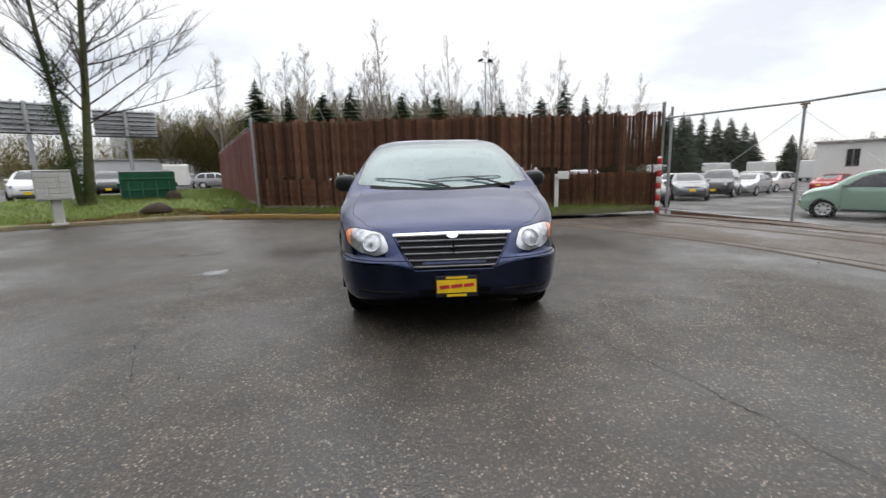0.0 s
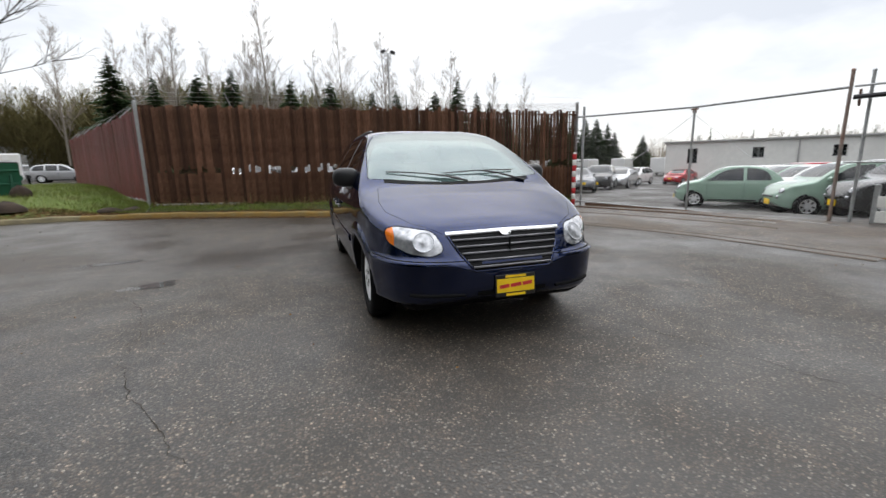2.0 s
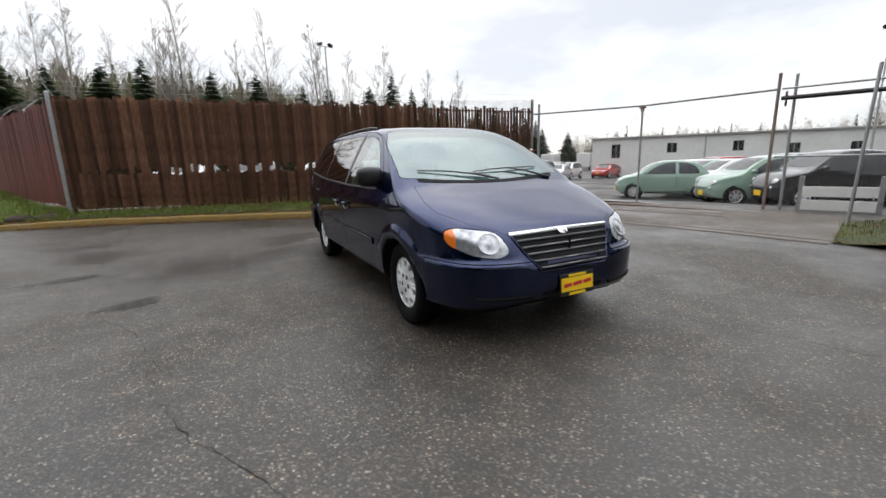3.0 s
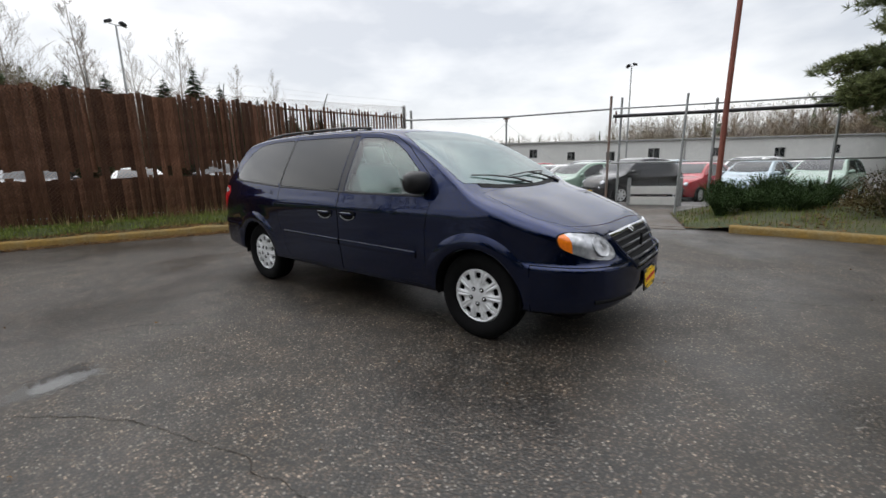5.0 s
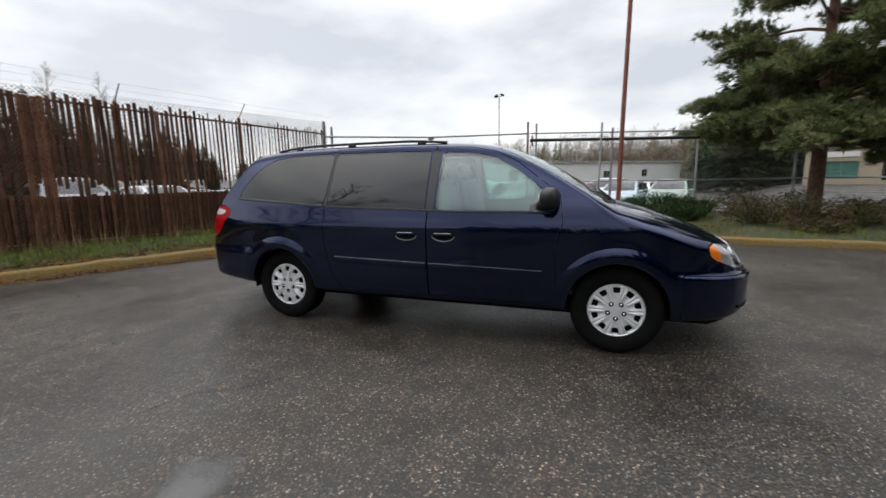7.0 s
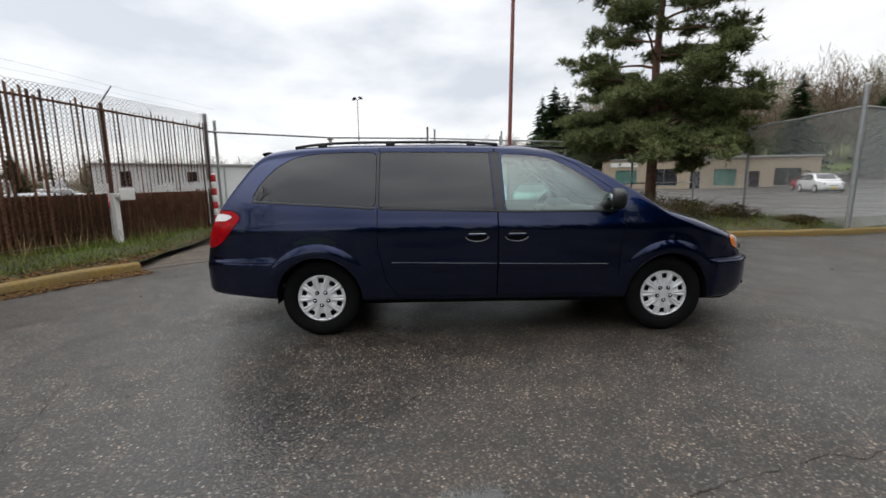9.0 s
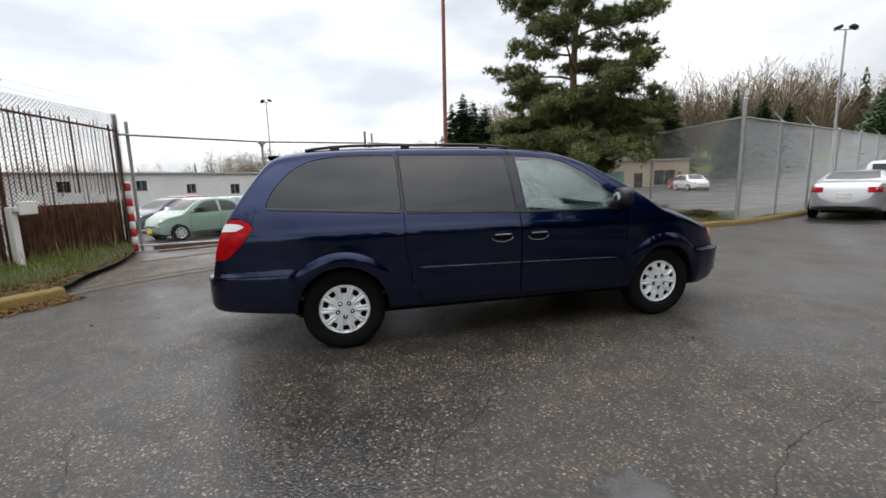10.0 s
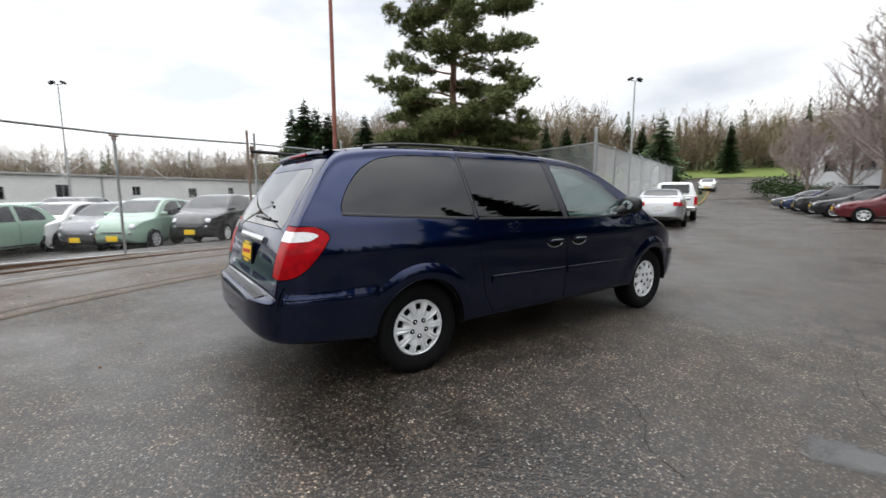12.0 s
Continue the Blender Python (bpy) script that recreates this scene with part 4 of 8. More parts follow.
VAN_BLUE = van_paint("deep_blue_metallic_paint", (0.0025, 0.0088, 0.043), 0.20, 1.48)
CABIN = mat("grey_cabin_trim", (0.42, 0.42, 0.41), 0.85, vary=0.1, scale=6)
# rubber and black parts; also paints the shade inside panel gaps
BLACK_GAP = mat("black_rubber_and_gaps", (0.004, 0.004, 0.0045), 0.75, vary=0.2, spec=0.2)
BLACK_PLASTIC = mat("black_plastic", (0.009, 0.009, 0.010), 0.38, vary=0.15, scale=30, bump=0.15, bump_scale=300)
CHROME = mat("chrome", (0.78, 0.79, 0.80), 0.12, 1.0, vary=0.05)
SILVER = mat("silver_wheel_paint", (0.80, 0.81, 0.82), 0.3, 0.25, vary=0.08, scale=20, coat=0.4)
LAMP_CLEAR = mat("clear_lamp_reflector", (0.40, 0.41, 0.43), 0.2, 0.6, vary=0.4, scale=22, coat=0.8)
LAMP_AMBER = mat("amber_lamp_lens", (0.85, 0.20, 0.01), 0.2, 0.1, vary=0.12, scale=60, coat=1.0)
LAMP_RED = mat("red_lamp_lens", (0.36, 0.002, 0.006), 0.35, 0.0, vary=0.4, scale=16, coat=0.12, spec=0.1)
LAMP_WHITE = mat("white_lamp_lens", (0.75, 0.74, 0.73), 0.2, 0.1, vary=0.12, scale=60, coat=1.0)
PLATE_YELLOW = mat("yellow_plate", (0.85, 0.56, 0.01), 0.4, vary=0.06)
GRILLE_GREY = mat("grey_grille_bar", (0.16, 0.16, 0.17), 0.3, 0.6)
TYRE = mat("tyre_rubber", (0.005, 0.005, 0.0053), 0.8, vary=0.2, spec=0.15, scale=20, bump=0.3, bump_scale=120)
GLASS_FRONT = glass_mat("pale_green_glass", (0.80, 0.95, 0.91), 0.92, gloss=0.09)
GLASS_SCREEN = glass_mat("pale_green_windscreen", (0.74, 0.88, 0.86), 0.62, gloss=0.14, sheen=(0.80, 0.87, 0.88))
GLASS_DARK = glass_mat("privacy_glass", (0.9, 0.95, 1.0), 0.05, gloss=0.048)

# closed solids, from which the panels are cut
from mathutils.bvhtree import BVHTree
from mathutils.interpolate import poly_3d_calc

van_mesh = VAN.mesh(van_stations(), 36).mesh("van_solid", VAN_BLUE, 180)
van_mesh.materials.append(CABIN)
van_mesh.materials.append(BLACK_GAP)
van_bvh = BVHTree.FromPolygons([v.co.copy() for v in van_mesh.vertices], [tuple(p.vertices) for p in van_mesh.polygons])
van_normals = [v.normal.copy() for v in van_mesh.vertices]


class Cabin(Shell):
    def width(self, y, z):
        return super().width(y, z) - 0.045


VAN_IN = Cabin([(a, b - 0.05) for a, b in VAN.top], [(a, 0.42) for a, b in VAN.bottom], VAN.plan, VAN.lean_t, VAN.drop_t, [(0, 0), (2, 0)], VAN.wheels, 0.0)
cabin_geo = VAN_IN.mesh([0.04 + 0.075 * i for i in range(51)], 18, 10)


def solid(geo, slot):
    """A cutter whose faces bring one of the body's materials."""
    me = geo.mesh("cutter", VAN_BLUE)
    for m_ in (CABIN, BLACK_GAP):
        me.materials.append(m_)
    me.polygons.foreach_set("material_index", [slot] * len(me.polygons))
    bm = bmesh.new()
    bm.from_mesh(me)
    bmesh.ops.recalc_face_normals(bm, faces=bm.faces)
    bm.to_mesh(me)
    bm.free()
    return me


def carve(me, cutter, how):
    a, b = new("carve_a", me), new("carve_b", cutter)
    mod = a.modifiers.new("cut", "BOOLEAN")
    mod.operation, mod.object, mod.solver = how, b, "EXACT"
    mod.material_mode = "INDEX"
    dg = bpy.context.evaluated_depsgraph_get()
    dg.update()
    out = bpy.data.meshes.new_from_object(a.evaluated_get(dg))
    bpy.data.objects.remove(a)
    bpy.data.objects.remove(b)
    return out


def side_prism(poly, x0, x1, grow=0.0):
    """A prism across the car over a (y, z) outline, let out or drawn in by grow."""
    pts = grown(poly, grow)
    return Geo().prism([(p[0], p[1]) for p in pts], x0, x1, Matrix(((0, 0, 1, 0), (1, 0, 0, 0), (0, 1, 0, 0), (0, 0, 0, 1))))


def grown(poly, d):
    n = len(poly)
    area = sum(poly[i][0] * poly[(i + 1) % n][1] - poly[(i + 1) % n][0] * poly[i][1] for i in range(n))
    sgn = 1 if area > 0 else -1
    out = []
    for i in range(n):
        a, b, c = Vector(poly[i - 1]), Vector(poly[i]), Vector(poly[(i + 1) % n])
        u, v = (b - a).normalized(), (c - b).normalized()
        m_ = Vector((u.y + v.y, -u.x - v.x)) * sgn
        m_ = m_.normalized() * (d / max(0.35, math.cos(u.angle(v) / 2)))
        out.append((b.x + m_.x, b.y + m_.y))
    return out


def rounded(poly, r=0.05, n=4):
    """The outline with its corners rounded off."""
    out = []
    for i in range(len(poly)):
        a, b, c = Vector(poly[i - 1]), Vector(poly[i]), Vector(poly[(i + 1) % len(poly)])
        rr = min(r, (a - b).length * 0.45, (c - b).length * 0.45)
        p, q = b + (a - b).normalized() * rr, b + (c - b).normalized() * rr
        for k in range(n + 1):
            t = k / n
            out.append(tuple(p * (1 - t) ** 2 + b * 2 * t * (1 - t) + q * t * t))
    return out


def front_prism(poly, y0, y1, grow=0.0):
    return Geo().prism([(p[0], p[1]) for p in grown(poly, grow)], y0, y1, Matrix(((1, 0, 0, 0), (0, 0, 1, 0), (0, 1, 0, 0), (0, 0, 0, 1))))


def top_prism(poly, z0, z1, grow=0.0):
    return Geo().prism(grown(poly, grow), z0, z1)


def slope_prism(poly, foot, head, lo, hi, grow=0.0):
    """Over an (x, along) outline on the slope from foot to head, both (y, z)."""
    f, h = Vector((0, *foot)), Vector((0, *head))
    u = (h - f).normalized()
    n = Vector((1, 0, 0)).cross(u)
    m_ = Matrix(((1, 0, n.x, f.x), (0, u.y, n.y, f.y), (0, u.z, n.z, f.z), (0, 0, 0, 1)))
    return Geo().prism(grown(poly, grow), lo, hi, m_)


def finish(me, bvh=van_bvh, base=None, normals=van_normals):
    """Shades a cut panel with the normals of the whole body, so that reflections run on across the cuts."""
    base = base or van_mesh
    me.shade_smooth()
    me.set_sharp_from_angle(angle=radians(35))
    cn = [tuple(c.vector) for c in me.corner_normals]
    for p in me.polygons:
        for li in p.loop_indices:
            co = me.vertices[me.loops[li].vertex_index].co
            hit, nrm, fi, dist = bvh.find_nearest(co)
            if fi is None or dist > 0.004 or nrm.dot(p.normal) < 0.6:
                continue
            vs = base.polygons[fi].vertices
            acc = Vector()
            for v, w in zip(vs, poly_3d_calc([base.vertices[v].co for v in vs], hit)):
                acc += normals[v] * w
            cn[li] = tuple(acc.normalized())
    me.normals_split_custom_set(cn)
    return me


for p in van_mesh.polygons:
    p.material_index = 0
shell = carve(van_mesh, solid(cabin_geo, 1), "DIFFERENCE")
for wy in (0.0, 3.03):
    for sx in (-1, 1):
        c = Geo().lathe([(0.372, -0.32), (0.372, 0.32)], 40, pose(sx * 0.92, wy, 0.338, 0, 90, 0))
        shell = carve(shell, solid(c, 2), "DIFFERENCE")

van = thing("minivan", "deep metallic blue minivan parked on the asphalt", "car")
GAP = 0.0028


def panel(name, make, material=None, parent=None, label="", gap=GAP, reach=True):
    """Cuts a region out of the shell and makes it a part of the van; make(grow) gives the region."""
    global shell
    # slot 2 blackens the cut faces, so the shut lines look shaded
    piece = carve(shell, solid(make(-gap), 2), "INTERSECT")
    shell = carve(shell, solid(make(gap), 2), "DIFFERENCE")
    if material is not None:
        piece.materials[0] = material
    if material in (GLASS_FRONT, GLASS_DARK, GLASS_SCREEN):
        piece.materials[1] = material
    return part(name, finish(piece), None, parent or van, label)


W_FRONT = rounded([(1.435, 1.09), (1.445, 1.575), (1.18, 1.565), (0.98, 1.525), (0.80, 1.43), (0.62, 1.30), (0.47, 1.175), (0.47, 1.07)], 0.05)
W_SLIDE = rounded([(1.525, 1.095), (2.503, 1.125), (2.508, 1.60), (1.545, 1.59)], 0.03)
W_REAR = rounded([(2.53, 1.125), (3.60, 1.185), (3.52, 1.34), (3.40, 1.47), (3.25, 1.555), (3.02, 1.592), (2.535, 1.60)], 0.07)
panes = []
for sx in (-1, 1):
    x0, x1 = (-1.3, -0.42) if sx < 0 else (0.42, 1.3)
    panes.append(panel("window", lambda g: side_prism(W_FRONT, x0, x1, g), GLASS_FRONT, label="pale green front door glass"))
    panes.append(panel("window", lambda g: side_prism(W_SLIDE, x0, x1, g), GLASS_DARK, label="dark privacy glass of the sliding door"))
    panes.append(panel("window", lambda g: side_prism(W_REAR, x0, x1, g), GLASS_DARK, label="dark privacy quarter glass"))
WS = rounded([(-0.835, 0.05), (-0.4, -0.055), (0.0, -0.085), (0.4, -0.055), (0.835, 0.05), (0.76, 0.60), (0.635, 0.94), (0.0, 0.985), (-0.635, 0.94), (-0.76, 0.60)], 0.04, 3)
panes.append(panel("windscreen", lambda g: slope_prism(WS, (0.115, 1.163), (0.93, 1.61), -0.16, 0.4, g), GLASS_SCREEN, label="raked pale green windscreen"))
RW = rounded([(-0.66, 0.02), (0.66, 0.02), (0.56, 0.50), (-0.56, 0.50)], 0.09)
panes.append(panel("rear_window", lambda g: slope_prism(RW, (3.915, 1.07), (3.60, 1.53), -0.4, 0.12, g), GLASS_DARK, label="dark rear window"))
for o in panes:
    o.visible_shadow = False

# lamps
TAIL = rounded([(3.665, 1.05), (3.74, 1.11), (4.2, 1.118), (4.2, 0.79), (3.90, 0.795), (3.80, 0.875)], 0.06)
for sx in (-1, 1):
    x0, x1 = (-1.3, -0.715) if sx < 0 else (0.715, 1.3)
    lamp = panel("tail_lamp", lambda g: side_prism(TAIL, x0, x1, g), LAMP_RED, label="red wrap-round tail lamp lens")
    WHITE_BAND = rounded([(3.738, 1.054), (3.77, 1.072), (3.82, 1.080), (4.2, 1.084), (4.2, 1.012), (3.80, 1.022)], 0.012)
    me = carve(lamp.data, solid(side_prism(WHITE_BAND, x0, x1, 0), 2), "INTERSECT")
    me.transform(Matrix.Translation((sx * 0.002, 0.003, 0)))
    me.materials[0] = LAMP_WHITE
    part("reversing_lens", me, None, lamp, "white reversing lens")
    HEAD = rounded([(sx * 0.845, 0.835), (sx * 0.77, 0.858), (sx * 0.53, 0.825), (sx * 0.475, 0.70), (sx * 0.56, 0.655), (sx * 0.72, 0.675), (sx * 0.835, 0.745)], 0.05)
    hl = panel("headlamp", lambda g: front_prism(HEAD, -1.3, -0.40, g), LAMP_CLEAR, label="clear headlamp with a silver reflector")
    AMB = [(sx * 0.800, 0.60), (sx * 0.785, 0.9), (sx * 1.1, 0.9), (sx * 1.1, 0.60)]
    me = carve(hl.data, solid(front_prism(AMB, -1.3, -0.3, 0), 2), "INTERSECT")
    me.transform(Matrix.Translation((sx * 0.002, -0.002, 0.0005)))
    me.materials[0] = LAMP_AMBER
    part("indicator_lens", me, None, hl, "amber indicator lens")
    for cx, r in ((0.612, 0.076),):
        hit = van_bvh.ray_cast(Vector((sx * cx, -2, 0.755)), Vector((0, 1, 0)))
        n = hit[1]
        m_ = Matrix.Translation(hit[0] + n * 0.001) @ n.to_track_quat("Z", "Y").to_matrix().to_4x4()
        part("lamp_bowl", Geo().lathe([(r, -.01), (r, 0.002), (r * .95, 0.003), (r * .91, 0.001), (r * .34, 0.001), (r * .28, 0.003), (0.001, 0.0035)], 28, m_), LAMP_CLEAR, hl, smooth=30)

# opening panels and bumpers
for sx in (-1, 1):
    x0, x1 = (-1.3, -0.42) if sx < 0 else (0.42, 1.3)
    panel("pillar_trim", lambda g: side_prism([(1.448, 1.085), (1.514, 1.085), (1.534, 1.60), (1.458, 1.59)], x0, x1, g), BLACK_PLASTIC, gap=0.001)
    panel("pillar_trim", lambda g: side_prism([(2.503, 1.122), (2.530, 1.122), (2.535, 1.605), (2.508, 1.605)], x0, x1, g), BLACK_PLASTIC, gap=0.0)
DOOR_F = [(0.455, 0.36), (1.497, 0.36), (1.497, 1.622), (1.20, 1.612), (0.96, 1.565), (0.78, 1.475), (0.43, 1.215), (0.40, 1.02), (0.445, 0.80)]
DOOR_S = [(1.503, 0.36), (2.36, 0.36), (2.46, 0.52), (2.515, 0.80), (2.515, 1.635), (1.503, 1.628)]
for sx in (-1, 1):
    x0, x1 = (-1.3, -0.46) if sx < 0 else (0.46, 1.3)
    panel("front_door", lambda g: side_prism(DOOR_F, x0, x1, g))
    panel("sliding_door", lambda g: side_prism(DOOR_S, x0, x1, g))
HOOD = [(-0.77, 0.03), (0.77, 0.03), (0.815, -0.25), (0.80, -0.42), (0.66, -0.66), (0.47, -0.80), (0.25, -0.872), (0.0, -0.89), (-0.25, -0.872), (-0.47, -0.80), (-0.66, -0.66), (-0.80, -0.42), (-0.815, -0.25)]
panel("bonnet", lambda g: top_prism(HOOD, 0.80, 1.4, g), gap=0.0014)
panel("front_bumper", lambda g: side_prism([(-1.3, 0.1), (-0.435, 0.1), (-0.435, 0.636), (-1.3, 0.618)], -1.3, 1.3, g))
panel("rear_bumper", lambda g: side_prism([(3.46, 0.1), (4.4, 0.1), (4.4, 0.70), (4.012, 0.70), (3.995, 0.668), (3.38, 0.668), (3.40, 0.5)], -1.3, 1.3, g))
GATE = rounded([(-0.705, 0.70), (0.705, 0.70), (0.708, 1.12), (0.625, 1.60), (-0.625, 1.60), (-0.708, 1.12)], 0.05)
panel("tailgate", lambda g: front_prism(GATE, 3.42, 4.3, g))
part("body", finish(shell), None, van, "deep blue metallic body shell")


def surf(o, d):
    hit = van_bvh.ray_cast(Vector(o), Vector(d))
    return (hit[0], hit[1]) if hit[0] is not None else (Vector(o), -Vector(d))


front_at = lambda x, z: surf((x, -2, z), (0, 1, 0))
rear_at = lambda x, z: surf((x, 5, z), (0, -1, 0))
side_at = lambda y, z, s=-1: surf((s * 2, y, z), (-s, 0, 0))
top_at = lambda x, y: surf((x, y, 3), (0, 0, -1))


def strip(pts, h, proud, up=Vector((0, 0, 1))):
    """A flat moulding along surface points with their normals."""
    rows = []
    for p, n in pts:
        t = (up - n * up.dot(n)).normalized()
        rows.append([tuple(p - t * h / 2 - n * 0.004), tuple(p - t * h / 2 + n * proud * .6), tuple(p - t * h * .3 + n * proud), tuple(p + t * h * .3 + n * proud), tuple(p + t * h / 2 + n * proud * .6), tuple(p + t * h / 2 - n * 0.004)])
    g = Geo().grid(rows)
    k = len(rows) * 6
    g.f += [tuple(range(6)), tuple(range(k - 1, k - 7, -1))]
    return g


def superbox(c, half, e, m=None, nu=24, nv=12):
    """A box with softly swollen sides and round corners."""
    pw = lambda v: math.copysign(abs(v) ** e, v)
    M_ = Matrix.Translation(c) @ (m or Matrix.Identity(4))
    rows = []
    for j in range(nv + 1):
        b = -math.pi / 2 + math.pi * j / nv
        rows.append([tuple(M_ @ Vector((half[0] * pw(math.cos(b)) * pw(math.cos(a)), half[1] * pw(math.cos(b)) * pw(math.sin(a)), half[2] * pw(math.sin(b))))) for a in np.linspace(0, 2 * math.pi, nu + 1)])
    return Geo().grid(rows)


for sx in (-1, 1):
    lo = [side_at(y, 0.605 + 0.035 * (y - 0.55) / 1.85, sx) for y in np.linspace(0.55, 1.485, 14)]
    hi = [side_at(y, 0.605 + 0.035 * (y - 0.55) / 1.85, sx) for y in np.linspace(1.515, 2.40, 14)]
    for seg in (lo, hi):
        s_ = part("rub_strip", strip(seg, 0.062, 0.012), VAN_BLUE, van, smooth=40)
        part("bright_line", strip([(p + Vector((0, 0, 0.026)) + n * 0.011, n) for p, n in seg], 0.004, 0.002), GRILLE_GREY, s_)
    for y in (1.345, 1.68):
        p, n = side_at(y, 0.885, sx)
        q = n.to_track_quat("X", "Z").to_matrix().to_4x4()
        m_ = Matrix.Translation(p) @ q
        # black disc on the body-coloured door paints the shade of the recess
        h = part("door_handle", Geo().lathe([(0.068, -0.01), (0.068, 0.004), (0.055, 0.006), (0.001, 0.0065)], 24, m_ @ pose(0, 0, 0, 0, 90, 0) @ Matrix.Diagonal((0.66, 1.45, 1, 1))), BLACK_GAP, van, "blue handle on a black disc drawn for the recess's shade")
        part("handle_bar", Geo().box((0, 0, 0), (0.022, 0.165, 0.030), b=0.009, m=m_ @ pose(0.024, 0, 0.010)), VAN_BLUE, h, smooth=60)
        # grey bar and arc stand in for the gloss on handle and bowl
        part("handle_edge", Geo().box((0, 0, 0), (0.006, 0.14, 0.006), b=0.002, m=m_ @ pose(0.032, 0, 0.022)), GALV, h)
        part("recess_rim", Geo().tube([m_ @ Vector((0.008, 0.098 * math.cos(a), 0.046 * math.sin(a))) for a in np.linspace(math.pi * 1.05, math.pi * 1.95, 14)], 0.0045, 5), GALV, h)
    # swollen lips over the wheels
    for wy in (0.0, 3.03):
        rows = []
        for a in np.linspace(math.radians(3), math.radians(177), 40):
            fade = ss(10, 72, math.degrees(a)) * ss(170, 108, math.degrees(a)) * 0.95 + 0.04
            row = []
            for r_, o in ((0.368, 0.0), (0.371, 0.018), (0.380, 0.024), (0.400, 0.026), (0.425, 0.024), (0.446, 0.017), (0.466, 0.007), (0.484, -0.002)):
                q, qn = side_at(wy + r_ * math.cos(a), 0.338 + r_ * math.sin(a) * 1.02, sx)
                row.append((q.x + sx * o * fade, q.y, q.z))
            rows.append(row)
        part("arch_lip", Geo().grid(rows), VAN_BLUE, van, smooth=60)
    # window seal along the belt
    part("window_seal", strip([side_at(y, 1.082 + 0.026 * max(0, y - 1.3), sx) for y in np.linspace(0.47, 2.50, 30)], 0.018, 0.004), BLACK_PLASTIC, van)
    part("window_seal", strip([side_at(y, 1.118 + 0.06 * (y - 2.54), sx) for y in np.linspace(2.54, 3.58, 20)], 0.022, 0.004), BLACK_PLASTIC, van)
    # door mirror
    mi = part("door_mirror", superbox((sx * 0.985, 0.50, 1.185), (0.122, 0.066, 0.088), 0.74, pose(0, 0, 0, 0, 0, sx * 10)), BLACK_PLASTIC, van, "black door mirror housing", smooth=60)
    part("mirror_arm", Geo().tube([(sx * 0.86, 0.62, 1.10), (sx * 0.90, 0.58, 1.12), (sx * 0.94, 0.54, 1.15)], [0.055, 0.045, 0.05], 10), BLACK_PLASTIC, mi, smooth=60)
    part("mirror_glass", Geo().lathe([(0.066, 0), (0.066, 0.003), (0.001, 0.004)], 24, pose(sx * 0.985, 0.562, 1.185, -90, 0, sx * 10) @ Matrix.Diagonal((0.95, 0.7, 1, 1))), CHROME, mi)
    # roof rail
    pts = [top_at(sx * 0.555, y)[0] for y in np.linspace(1.45, 3.28, 16)]
    pts = [p + Vector((0, 0, 0.010 + 0.014 * min(1, 6 * min(i, 15 - i) / 15))) for i, p in enumerate(pts)]
    rr = part("roof_rail", Geo().tube(pts, 0.012, 8), BLACK_PLASTIC, van, "black roof rail", smooth=50)
    for i in (2, 8, 13):
        part("rail_foot", Geo().box(pts[i] - Vector((0, 0, 0.02)), (0.03, 0.08, 0.04), 0, 0.008), BLACK_PLASTIC, rr)

# grille, bright bar and badge


def front_sheet(z0, z1, half, off, n=24, k=6):
    rows = []
    for i in range(k + 1):
        z = z0 + (z1 - z0) * i / k
        rows.append([tuple(front_at(x, z)[0] + Vector((0, -off, 0))) for x in np.linspace(-half(z), half(z), n)])
    return Geo().grid(rows)


gr_half = lambda z: lerp_table([(0.55, 0.285), (0.60, 0.325), (0.70, 0.395), (0.82, 0.455)], z)
gri = part("grille", front_sheet(0.552, 0.815, gr_half, 0.004), BLACK_GAP, van, "black grille with grey cross bars")
for z in (0.585, 0.628, 0.672, 0.716, 0.760):
    h = gr_half(z) - 0.012
    seg = [front_at(x, z) for x in np.linspace(-h, h, 24)]
    part("bar", Geo().tube([p + Vector((0, -0.012, 0)) for p, n in seg], 0.0085, 6), GRILLE_GREY, gri, smooth=60)
part("bar", Geo().box((0, front_at(0, .67)[0].y - 0.008, 0.67), (0.012, 0.02, 0.2), 0, 0.003), BLACK_GAP, gri)
edge = [front_at(x, 0.803 - 0.012 * abs(x)) for x in np.linspace(-0.452, 0.452, 30)]
part("bright_bar", strip([(p, n) for p, n in edge], 0.034, 0.016), CHROME, gri, "chrome bar along the grille top", smooth=50)
rim_line = [(gr_half(z) * s, z) for s, zs in ((-1, np.linspace(0.80, 0.555, 10)), (1, np.linspace(0.555, 0.80, 10))) for z in zs]
part("grille_edge", Geo().tube([front_at(x, z)[0] + Vector((0, -0.002, 0)) for x, z in rim_line], 0.009, 6), VAN_BLUE, gri, smooth=60)
p, n = front_at(0.0, 0.795)
m_ = Matrix.Translation(p + Vector((0, -0.016, 0))) @ n.to_track_quat("Z", "Y").to_matrix().to_4x4()
part("badge", Geo().lathe([(0.034, 0), (0.034, 0.006), (0.026, 0.010), (0.001, 0.012)], 24, m_ @ Matrix.Diagonal((1.25, 0.95, 1, 1))), CHROME, gri, "plain round chrome badge", smooth=50)
# bumper details
for sx in (-1, 1):
    part("bumper_vent", Geo().tube([front_at(sx * x, 0.388 + 0.01 * (x - .4))[0] + Vector((0, 0.006, 0)) for x in np.linspace(0.36, 0.72, 12)], 0.017, 6), BLACK_GAP, van, smooth=60)
part("bumper_intake", front_sheet(0.372, 0.405, lambda z: 0.27, 0.003, 16, 2), BLACK_GAP, van)
